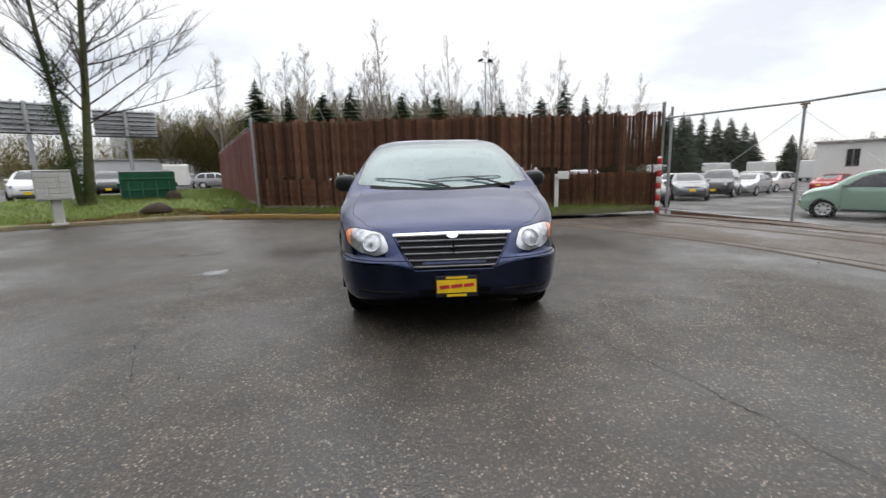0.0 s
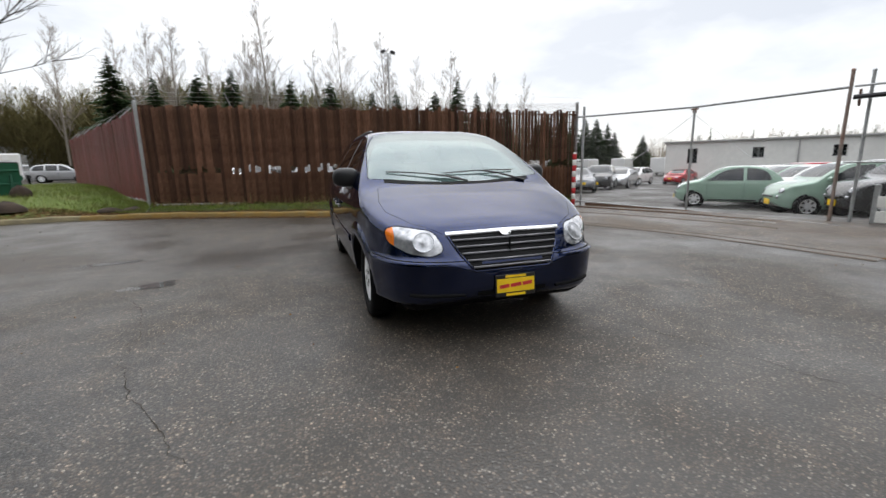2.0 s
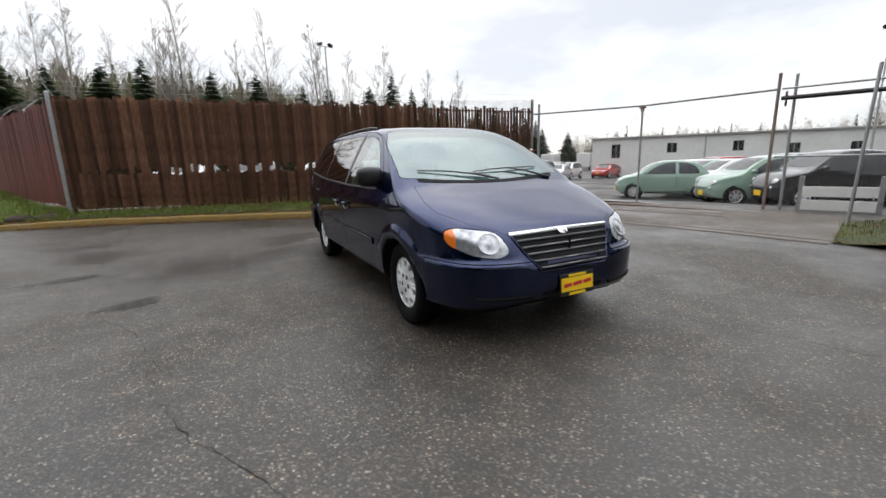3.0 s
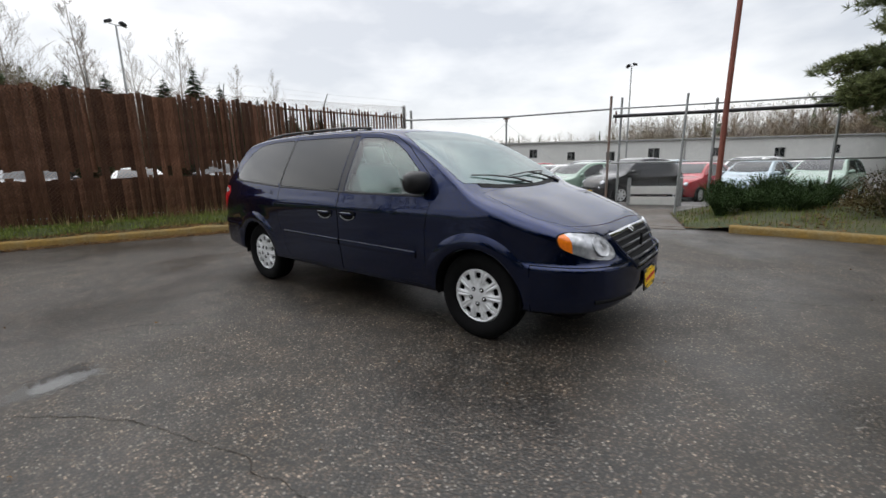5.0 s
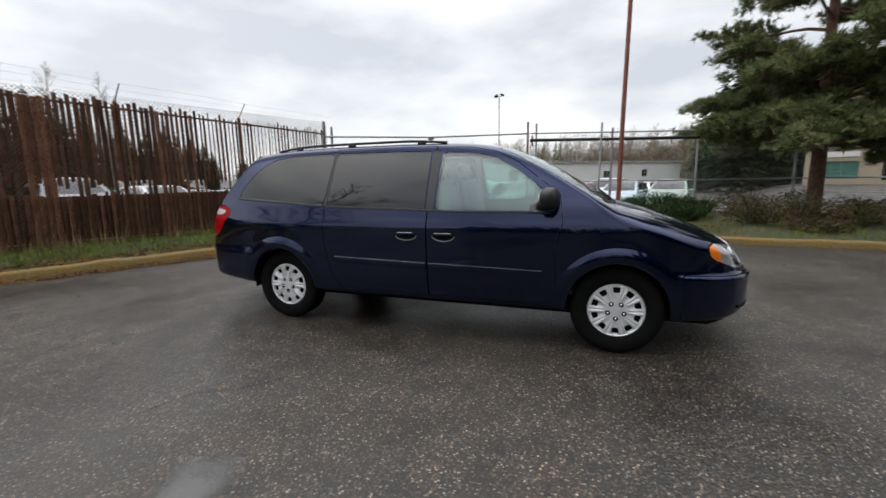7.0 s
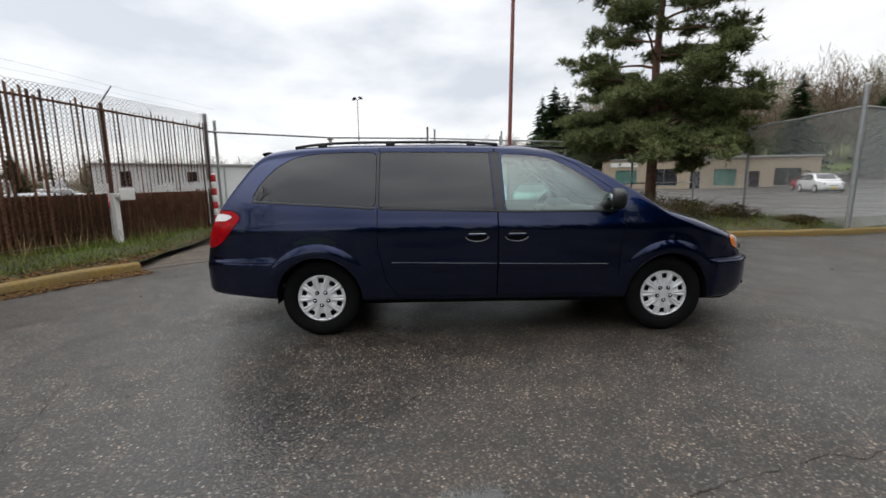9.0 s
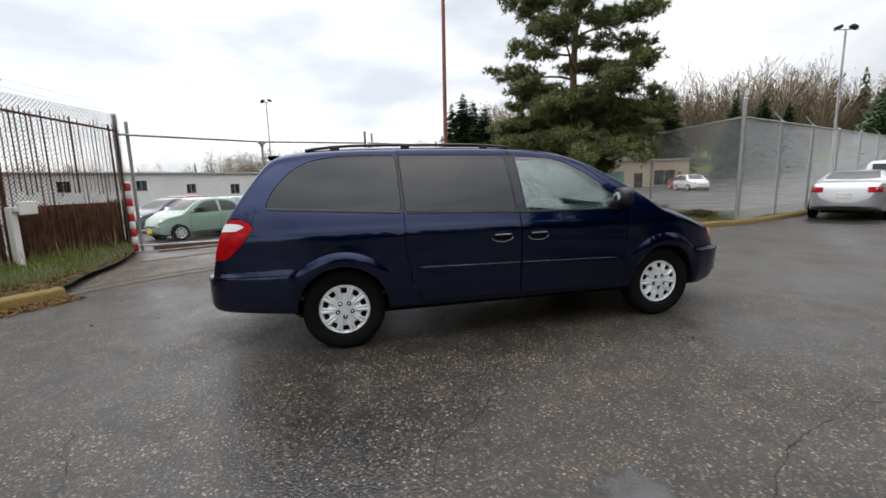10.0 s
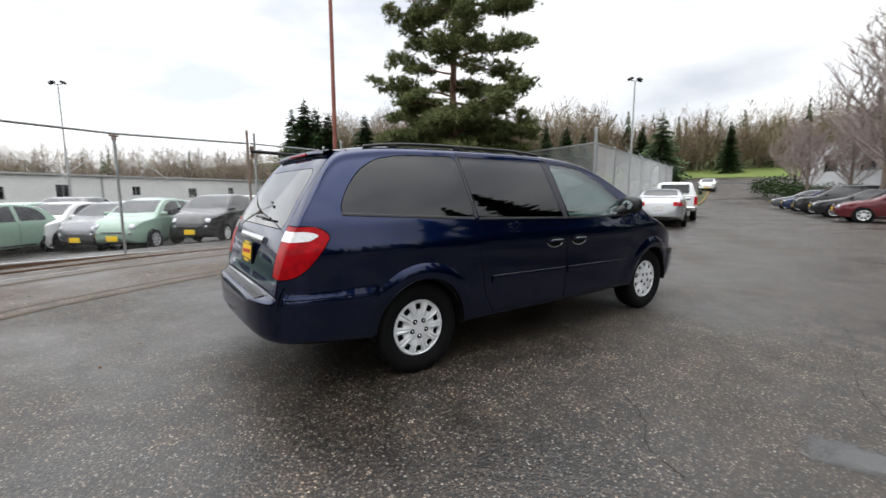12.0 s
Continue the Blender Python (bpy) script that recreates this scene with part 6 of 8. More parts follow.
BARE_GREEN = mat("mossy_bare_woods", (0.16, 0.14, 0.065), 0.95, vary=0.3, scale=0.2, island=0.35, spec=0.1)
BARE_PINK = mat("reddish_bare_woods", (0.17, 0.105, 0.085), 0.95, vary=0.3, scale=0.2, island=0.35)
woods("bare_woods", [(-42, 62, -16, 62, 11, 13.2, 420, 16), (-16, 62, 10, 61, 13, 12, 420, 12), (10, 61, 34, 58, 10.5, 8.5, 220, 12), (-75, 40, -42, 62, 9, 9.5, 110, 20)], BARE_GREEN, "leafless mossy woods on the hillside", 11)
woods("bare_woods", [(64, 66, 100, 30, 6, 7.5, 170, 18), (95, 30, 95, -30, 9.5, 12.5, 300, 20), (90, -25, 40, -60, 18, 17, 460, 14), (46, -62, -6, -92, 14.5, 16, 520, 16)], BARE_WOOD, "leafless brown woods on the far hill", 12)
woods("evergreen_woods", [(-24, 66, 8, 64, 14, 13.2, 150, 10), (12, 64, 34, 60, 11, 8, 26, 10), (68, 66, 100, 30, 7, 7.5, 20, 12), (98, 24, 94, -34, 9, 11, 9, 14), (88, -30, 40, -62, 14, 15.5, 44, 12), (46, -64, -4, -94, 15.5, 16.5, 60, 14)], HAZED_GREEN, "far evergreen woods on the hill", 13, True)
# Out of view; added to dim what the asphalt and the van mirror.
woods("evergreen_woods", [(-27, -22, -29, 8, 12, 11, 80, -8), (-6, -32, -27, -22, 12, 12, 64, -8), (6, -74, -34, -34, 11, 9, 46, 10)], HAZED_GREEN, "unseen evergreen belt, added to darken low reflections", 14, True)
woods("bare_woods", [(-32, 8, -36, 16, 8, 7, 40, 8)], BARE_PINK, "leafless reddish trees across the road", 15)
CHERRY = bare_tree_geo(91, 8, 0.15, 0.50, 44, 16, 0.9, 0.2, fine=0.006)
cherry = plant("cherry_tree", CHERRY, (BARK, mat("reddish_twigs", (0.25, 0.20, 0.18), 0.9, vary=0.3)), "leafless street tree with reddish twigs", "tree", turned(9.3, -45, 0.95, 20), "street trees")
for x, y, s, a in ((1.6, -27.5, 1.25, 30), (-2.0, -25.0, 1.2, 240), (6.6, -46.5, .95, 100), (3.4, -44.5, 1.2, 200), (0.6, -42, 1.3, 300), (12.4, -53, 1.0, 50), (-2.5, -38, 1.1, 10), (-1.2, -47, 1.2, 130), (4.5, -53, 1.2, 70), (9.0, -58, 1.2, 260)):
    copy_thing(cherry, Matrix.Identity(4)).matrix_world = turned(x, y, s, a)


def leaf_cloud(g, c, r, n, size, flat=0.6, seed=0, out=0.0):
    """Small leaves strewn through an uneven ellipsoid, thicker towards its skin."""
    for i in range(n):
        v = Vector((random.gauss(0, 1), random.gauss(0, 1), random.gauss(0, 1))).normalized()
        k = rnd(0.35, 1.0) ** 0.5 * (1 + 0.3 * noise.noise(v * 2.1 + Vector(c)))
        p = Vector((c[0] + v.x * r[0] * k, c[1] + v.y * r[1] * k, c[2] + v.z * r[2] * k))
        a = Vector((rnd(-1, 1), rnd(-1, 1), rnd(-flat, flat))).normalized() * size * rnd(.6, 1.4)
        b = Vector((rnd(-1, 1), rnd(-1, 1), rnd(-flat, flat))).normalized() * size * rnd(.35, .7)
        g.add([tuple(p), tuple(p + a * .6 + b * .5), tuple(p + a), tuple(p + a * .5 - b * .5)], [(0, 1, 2, 3)])
    return g


# the pine by the court
random.seed(501)
pine = thing("pine_tree", "tall irregular pine with dense low boughs and an open top", "tree", m=Matrix.Translation((9.58, -5.19, land(9.58, -5.19))))
pt = [Vector((0.0, 0, -0.1)), Vector((-0.05, 0.02, 1.5)), Vector((0.02, 0, 3.2)), Vector((0.06, 0.05, 5.0)), Vector((0.0, 0, 7.0)), Vector((-0.08, 0.05, 9.0)), Vector((-0.05, 0, 10.6))]
part("trunk", Geo().tube(pt, [0.19, 0.16, 0.14, 0.115, 0.09, 0.055, 0.02], 12), BARK_RED, pine, smooth=60)
needles = Geo()


def tuft(c, d, size, n=13):
    d = d.normalized()
    for k in range(n):
        v = (d * rnd(.1, 1.0) + Vector((rnd(-1, 1), rnd(-1, 1), rnd(-.6, .9)))).normalized()
        s = v.orthogonal().normalized() * size * 0.075
        t = c + v * size * rnd(.7, 1.2)
        needles.add([tuple(c - s), tuple(c + s), tuple(t)], [(0, 1, 2)])


def limb(z, ang, length, rise, droop, clumps, r):
    i = min(range(len(pt) - 1), key=lambda j: abs((pt[j].z + pt[j + 1].z) / 2 - z))
    b = pt[i].lerp(pt[i + 1], max(0, min(1, (z - pt[i].z) / (pt[i + 1].z - pt[i].z))))
    out = Vector((math.cos(ang), math.sin(ang), 0))
    limbs, line = Geo(), []
    for k in range(7):
        f = k / 6
        line.append(b + out * length * f + Vector((rnd(-.08, .08), rnd(-.08, .08), rise * length * f - droop * length * f * f + rnd(-.05, .05))))
    limbs.tube(line, [r * (1 - .8 * k / 6) for k in range(7)], 6, False)
    for c in range(clumps):
        f = rnd(.38, 1.0)
        j = min(int(f * 6), 5)
        o = line[j].lerp(line[j + 1], f * 6 - j)
        side = out.cross(Vector((0, 0, 1)))
        e = o + side * rnd(-.62, .62) * (1.25 - f * .6) * min(1.0, length / 2.2) + out * rnd(-.1, .35) + Vector((0, 0, rnd(-.12, .28)))
        limbs.tube([o, e], [r * .22 + .004, .004], 3, False)
        R = rnd(.16, .31)
        for t in range(int(38 * R / .28)):
            v = Vector((random.gauss(0, .55), random.gauss(0, .55), random.gauss(0, .26)))
            tuft(e + v * R, v + Vector((0, 0, .5)), rnd(.12, .20))
    part("limb", limbs, BARK_RED, pine)


for k in range(30):
    limb(rnd(2.0, 4.6), 2 * math.pi * (k * 0.382 + rnd(-.05, .05)), rnd(2.4, 3.9) * (1.0 if k % 3 else .7), rnd(.02, .3), rnd(.1, .32), 15, 0.055)
for k in range(14):
    limb(rnd(2.2, 3.9), 2 * math.pi * (k * 0.618 + rnd(-.08, .08)), rnd(1.3, 2.9), rnd(.05, .35), rnd(.1, .3), 14, 0.04)
for k in range(6):
    limb(4.3 + .9 * k, 2 * math.pi * (k * 0.618 + .2), rnd(2.0, 3.0), rnd(.05, .3), rnd(.05, .25), 13, 0.04)
for z, a, L in ((4.8, 0.9, 2.6), (5.0, 2.4, 2.9), (5.3, 5.6, 2.6), (5.6, 0.4, 2.6), (5.9, 4.5, 2.4), (6.1, 3.6, 2.9), (6.3, 1.5, 2.6), (6.6, 2.3, 2.7), (6.9, 5.2, 2.8), (7.2, 2.6, 2.7), (7.5, 0.1, 2.4), (7.6, 1.2, 2.2), (7.9, 4.2, 2.5), (8.3, 1.4, 2.2), (8.6, 5.9, 2.2), (8.9, 3.0, 2.1), (9.3, 0.8, 1.8), (9.5, 4.6, 1.7), (9.9, 2.2, 1.3), (10.2, 5.4, 1.1), (10.4, 3.6, .8)):
    limb(z, a, L * 1.0, rnd(.15, .55), rnd(.05, .3), int(6 + 4 * L), 0.045)
part("crown", needles, PINE, pine, "green needles in uneven clumps")

# a tall fir across the court, which the van's windows mirror
far_fir = plant("fir_tree", fir_geo(71, 12, 2.6, 46, 12), (BARK, FIR), "tall dark fir across the court", "tree", turned(-11.5, -13.0, 1.45, 30), "firs round the yard")
copy_thing(far_fir, Matrix.Identity(4)).matrix_world = turned(-18.5, -9.5, 1.35, 100)
copy_thing(far_fir, Matrix.Identity(4)).matrix_world = turned(-15.0, -11.4, 1.5, 190)

# grass hillside at the head of the road
rows = []
for i in range(60):
    a = math.radians(-100 + 62 * i / 59)
    row = []
    for k in range(14):
        r = 74 + 3 * noise.noise(Vector((i * .3, 0, 5))) + (110 * (k / 13) ** 1.5)
        x, y = -3.5 + r * math.cos(a), 4.6 + r * math.sin(a)
        row.append((x, y, land(x, y) + 0.12 * min(k, 1) + 0.02))
    rows.append(row)
tagged(part("hillside", Geo().grid(rows), VERGE, smooth=180), "grass hillside at the head of the road", "grass bank", kind="structure")

# shrubs along the east kerb
def shrub(x, y, rx, ry, h, material, label, seed, n=900, size=0.06, stems=18):
    random.seed(seed)
    t = thing("shrub", label, "shrub", "shrubs on the verge", m=Matrix.Translation((x, y, land(x, y) + 0.12)))
    st, lv = Geo(), Geo()
    for k in range(stems):
        a, f = rnd(0, 6.28), rnd(.2, 1)
        st.tube([(rnd(-.1, .1), rnd(-.1, .1), -.05), (math.cos(a) * rx * f * .5, math.sin(a) * ry * f * .5, h * .5), (math.cos(a) * rx * f, math.sin(a) * ry * f, h * rnd(.7, 1.05))], [.012, .008, .003], 4, False)
    for k in range(7):
        a, f = rnd(0, 6.28), rnd(.1, .65)
        leaf_cloud(lv, (math.cos(a) * rx * f, math.sin(a) * ry * f, h * rnd(.35, .7)), (rx * rnd(.35, .6), ry * rnd(.35, .6), h * rnd(.25, .42)), n // 7, size, 1.0)
    part("stem", st, material if material is SHRUB else BARK, t)
    part("foliage", lv, material, t)
    return t


for i, (x, y, rx, ry, h) in enumerate(((7.2, -0.75, .5, .45, .45), (7.8, -0.7, .65, .5, .68), (7.6, -1.2, .6, .55, .55), (8.4, -1.5, .75, .65, .8), (8.9, -2.4, .75, .75, .72), (7.8, -2.0, .6, .55, .5))):
    shrub(x, y, rx, ry, h, SHRUB, "dark green broom shrub on the verge", 300 + i, 3600, 0.05, 130)
for i, (x, y, rx, ry, h) in enumerate(((7.4, -3.3, 1.0, .8, .75), (8.0, -4.4, 1.1, .9, .85), (7.2, -5.2, 1.0, .8, .6), (8.6, -5.9, 1.1, .8, .7), (7.6, -6.7, .9, .7, .5), (9.4, -3.6, .9, .9, .9), (6.4, -7.6, .8, .5, .25), (6.6, -4.1, .7, .6, .28))):
    shrub(x, y, rx, ry, h, BRAMBLE, "low tangle of brown-green brambles", 320 + i, 2300, 0.06, 40)

# grass, litter and moss, past counting
def strewn(name, material, label, region, n, make, seed):
    random.seed(seed)
    g = Geo()
    for i in range(n):
        x, y, z = region()
        make(g, x, y, z)
    return tagged(part(name, g, material), label, name, kind="stuff")


def blade(h):
    def f(g, x, y, z):
        a, l = rnd(0, 6.28), h * rnd(.5, 1.5)
        c, s = math.cos(a), math.sin(a)
        w = 0.006 + 0.004 * h
        g.add([(x - s * w, y + c * w, z - .01), (x + s * w, y - c * w, z - .01), (x + c * l * rnd(.1, .6), y + s * l * rnd(.1, .6), z + l)], [(0, 1, 2)])
    return f


def flat_leaf(size):
    def f(g, x, y, z):
        a, l = rnd(0, 6.28), size * rnd(.5, 1.4)
        c, s = math.cos(a) * l, math.sin(a) * l
        g.add([(x - c, y - s, z + rnd(0.002, .012)), (x + s * .5, y - c * .5, z + rnd(0.002, .02)), (x + c, y + s, z + rnd(0.002, .015)), (x - s * .5, y + c * .5, z + rnd(0.002, .02))], [(0, 1, 2, 3)])
    return f


def in_verge(outer, inner, lift, rise, lo=0.0, hi=1.0, u0=0.0, u1=1.0):
    def f():
        u = rnd(u0, u1) * (len(outer) - 1)
        i = min(int(u), len(outer) - 2)
        k = rnd(lo, hi)
        ax, ay = outer[i][0] + (outer[i + 1][0] - outer[i][0]) * (u - i), outer[i][1] + (outer[i + 1][1] - outer[i][1]) * (u - i)
        bx, by = inner[i][0] + (inner[i + 1][0] - inner[i][0]) * (u - i), inner[i][1] + (inner[i + 1][1] - inner[i][1]) * (u - i)
        x, y = ax + (bx - ax) * k, ay + (by - ay) * k
        return x, y, land(x, y) + (lift(y) + rise * ss(-0.5, -1.6, y) * ss(0, .6, k) if callable(lift) else lift + rise * ss(0, .6, k))
    return f


strewn("grass", GRASS, "short green grass on the verge", in_verge(out_e, in_e, .11, .1, .18, .95), 15000, blade(.06), 21)
strewn("grass", GRASS, "taller grass tufts along the fence", in_verge(out_e, in_e, .11, .1, .75, .99), 4000, blade(.11), 22)
strewn("dry_grass", DRYGRASS, "dry straw-coloured weeds below the fence", in_verge(out_e, in_e, .11, .1, .7, .97), 900, blade(.32), 23)
strewn("grass", GRASS, "green lawn grass on the bank", in_verge(out_w, in_w, .11, .15, .04, .98, .35, 1), 26000, blade(.10), 24)
strewn("leaf_litter", LITTER, "brown fallen leaves along the kerb", in_verge(out_e, in_e, .115, .06, .0, .8), 9000, flat_leaf(.035), 25)
strewn("leaf_litter", LITTER, "brown fallen leaves along the kerb", in_verge(out_w, in_w, .115, .04, .0, .09, .4, 1), 5200, flat_leaf(.045), 26)
strewn("grass", GRASS, "grass among the shrubs", in_verge(out_s, in_s, south_lift, .12, .04, .9, 0, .5), 4500, blade(.12), 27)
strewn("leaf_litter", LITTER, "brown leaves among the shrubs", in_verge(out_s, in_s, south_lift, .12, .0, .95, 0, .5), 7000, flat_leaf(.035), 28)
off_kerb = offset_line(kn, -0.02)
off_kerb2 = offset_line(kn, -0.55)
strewn("leaf_litter", LITTER, "wet leaves in the gutter", in_verge(off_kerb, off_kerb2, .002, 0, 0, .7, .45, 1), 6000, flat_leaf(.024), 29)
strewn("leaf_litter", LITTER, "scattered bits of leaf on the asphalt", lambda: (rnd(-7, 5), rnd(-5, 8), 0.002), 160, flat_leaf(.014), 30)


def moss_lump(x, y, r, h, material, label, category, seed):
    g = Geo()
    random.seed(seed)
    rows = []
    for i in range(7):
        f = i / 6
        rows.append([(x + math.cos(a) * r * math.cos(f * 1.55) * (1 + .25 * noise.noise(Vector((math.cos(a) * 2, math.sin(a) * 2, f * 2 + seed)))), y + math.sin(a) * r * .7 * math.cos(f * 1.55) * (1 + .25 * noise.noise(Vector((math.cos(a) * 2, math.sin(a) * 2, f + seed)))),
                      land(x, y) + .15 + h * math.sin(f * 1.55) * (1 + .3 * noise.noise(Vector((math.cos(a) * 3, math.sin(a) * 3, seed))))) for a in np.linspace(0, 2 * math.pi, 19)])
    return tagged(part(category, g.grid(rows), material, smooth=180), label, category)


EARTH = mat("dark_earth", (0.045, 0.03, 0.02), 0.95, vary=0.4, scale=6, fine=.4, fine_scale=40, bump=1.0, bump_scale=25)
moss_lump(-9.0, 10.9, 0.5, 0.26, EARTH, "heap of dark earth and leaves", "earth_heap", 5)
moss_lump(-6.6, 10.8, 0.30, 0.12, EARTH, "small dark clump in the grass", "earth_heap", 6)
moss_lump(-6.0, 10.75, 0.30, 0.12, EARTH, "small dark clump in the grass", "earth_heap", 7)
moss_lump(-10.2, 14.2, 0.32, 0.36, EARTH, "dark stump beside the bin", "stump", 8)

# the big leafless tree with ivy beside the bin
ox, oy = -12.37, 12.64
old = thing("old_tree", "large leafless tree with mossy trunk and ivy", "tree", m=Matrix.Translation((ox, oy, land(ox, oy) + .15)))
tg, cg = bare_tree_geo(7, 17.0, 0.155, 0.22, 60, 12, 0.8, 0.17, 0.014, 0.62, 0.0034, 0.16, 1.25)
TWIGS = mat("dark_twigs", (0.045, 0.035, 0.028), 0.95, vary=0.3, scale=4)
M1 = pose(0, 0, 0, -3.5, 5, 0)
part("trunk", tg, BARK_MOSS, old, smooth=60).matrix_local = M1
part("crown", cg, TWIGS, old).matrix_local = M1
tg, cg = bare_tree_geo(8, 16.0, 0.10, 0.22, 50, 12, 0.8, 0.22, 0.014, 0.75, 0.0034, 0.16, 1.2)
M2 = pose(-0.20, -0.12, 0, 0, -3, 40)
o2 = part("second_trunk", tg, BARK_MOSS, old, smooth=60)
o2.matrix_local = M2
o3 = part("second_crown", cg, TWIGS, old)
o3.matrix_local = M2
random.seed(88)
iv = Geo()
for k in range(34):
    z = rnd(.4, 5.4)
    leaf_cloud(iv, (-0.35 + rnd(-.35, .25) * (1.2 - z / 6), -.2 + rnd(-.3, .3), z), (.42 * (1.25 - z / 6), .42, .4), 240, .07, 1.0)
part("ivy", iv, IVY, old, "dark green ivy over the second trunk")

for i, (x, y, rx, ry, h) in enumerate(((14.6, -52.5, 2.6, 1.6, 2.2), (11.8, -50.6, 2.2, 1.5, 1.9), (8.6, -52.4, 2.4, 1.5, 1.7))):
    shrub(x, y, rx, ry, h, SHRUB, "broad dark green bush across the road", 360 + i, 1400, 0.28, 16)


# ---- buildings and street furniture ----
def wall_building(name, label, a, b, depth, z0, z1, material, trim, openings, inward=1):
    """A low building with a front from a to b; openings: (along, width, low, high, material)."""
    t = thing(name, label, "building")
    A, B = Vector((*a, 0)), Vector((*b, 0))
    D = B - A
    L, D = D.length, D.normalized()
    N = Vector((-D.y, D.x, 0)) * inward
    ang = math.degrees(math.atan2(D.y, D.x))
    fr = Matrix.Translation(A) @ pose(0, 0, 0, 0, 0, ang)
    cuts = sorted(openings)
    pieces = []
    th = 0.25 * inward
    x = 0.0
    for s, w, lo, hi, _ in cuts:
        pieces.append(Geo().box((0, 0, 0), (s - w / 2 - x, abs(th), z1 - z0), m=fr @ pose((x + s - w / 2) / 2, th / 2, (z0 + z1) / 2)))
        pieces.append(Geo().box((0, 0, 0), (w, abs(th), z1 - hi), m=fr @ pose(s, th / 2, (hi + z1) / 2)))
        if lo > z0:
            pieces.append(Geo().box((0, 0, 0), (w, abs(th), lo - z0), m=fr @ pose(s, th / 2, (lo + z0) / 2)))
        x = s + w / 2
    pieces.append(Geo().box((0, 0, 0), (L - x, abs(th), z1 - z0), m=fr @ pose((x + L) / 2, th / 2, (z0 + z1) / 2)))
    for g in pieces:
        part("wall", g, material, t)
    for sx in (0.12, L - 0.12):
        part("wall", Geo().box((0, 0, 0), (0.24, depth, z1 - z0), m=fr @ pose(sx, inward * (depth / 2 + .25), (z0 + z1) / 2)), material, t)
    part("wall", Geo().box((0, 0, 0), (L, 0.24, z1 - z0), m=fr @ pose(L / 2, inward * depth, (z0 + z1) / 2)), material, t)
    part("roof", Geo().box((0, 0, 0), (L + .4, depth + .5, 0.18), b=.03, m=fr @ pose(L / 2, inward * depth / 2, z1 + .09)), trim, t)
    for s, w, lo, hi, om in openings:
        wd = part("window" if lo > z0 + .3 else "door", Geo().box((0, 0, 0), (w, .06, hi - lo), m=fr @ pose(s, th * .8, (lo + hi) / 2)), om, t)
        if lo > z0 + .3:
            part("frame", Geo().box((0, 0, 0), (w + .1, .12, .07), m=fr @ pose(s, th * .2, lo - .02)).box((0, 0, 0), (.05, .08, hi - lo), m=fr @ pose(s, th * .5, (lo + hi) / 2)), trim, wd)
    return t, fr


ROOF_GREY = mat("grey_roof_edge", (0.30, 0.30, 0.29), 0.8, vary=0.2)
GREEN_TRIM = mat("faded_green_panel", (0.05, 0.16, 0.12), 0.6, vary=0.2, scale=2)
wb, wbm = wall_building("warehouse", "long low white warehouse with a row of small windows", (35.9, 33.2), (66.0, -11.0), 14, -1.6, 3.05, WHITE_WALL, ROOF_GREY,
                        [(2.5, .9, 1.0, 2.45, DARK_GLASS), (8.0, .9, 1.45, 2.4, DARK_GLASS), (13.8, .9, 1.45, 2.4, DARK_GLASS), (18.2, .9, 1.1, 2.0, DARK_GLASS), (22.7, 1.0, .9, 1.95, DARK_GLASS), (27.6, 1.3, .8, 2.2, DARK_GLASS), (34.5, .9, 1.2, 2.1, DARK_GLASS), (41.5, 1.2, .9, 1.95, DARK_GLASS), (47.5, .9, 1.2, 2.1, DARK_GLASS)])
part("downpipe", Geo().box((0, 0, 0), (.12, .12, 4.4), m=wbm @ pose(11, -.08, .7)).box((0, 0, 0), (.12, .12, 4.4), m=wbm @ pose(31, -.08, .7)), ROOF_GREY, wb)
tb, tbm = wall_building("tan_building", "low tan stucco building with green-framed openings", (53.5, -21.0), (44.0, -42.5), 12, -0.3, 3.7, TAN_WALL, ROOF_GREY,
                        [(3.0, 2.6, .6, 2.4, GREEN_TRIM), (7.5, 3.0, .4, 2.5, DARK_GLASS), (11.0, 1.1, -.3, 2.1, DARK_GLASS), (14.2, 2.4, .4, 2.4, GREEN_TRIM), (17.2, 1.1, -.3, 2.1, DARK_GLASS), (20.5, 2.6, .4, 2.4, DARK_GLASS)])
part("fascia_sign", Geo().box((0, 0, 0), (3.4, .1, .55), b=.02, m=tbm @ pose(2.6, -.06, 3.1)), WHITE_PAINT, tb)
FARWALL = mat("pale_grey_wall", (0.55, 0.56, 0.57), 0.8, vary=0.1, scale=.4)
wall_building("far_shop", "low pale building across the car park", (-45, 56), (-31, 64), 9, -.2, 4.2, FARWALL, ROOF_GREY, [(3, 1.5, .2, 2.4, DARK_GLASS), (8, 2.4, .8, 2.4, DARK_GLASS), (12.6, 1.5, .8, 2.4, DARK_GLASS)])
wall_building("far_offices", "long pale office block on the hillside", (-52, 74), (-27, 86), 9, 2, 9.2, FARWALL, ROOF_GREY, [(3 + 3.4 * k, 2.4, 5.2, 6.6, DARK_GLASS) for k in range(7)])


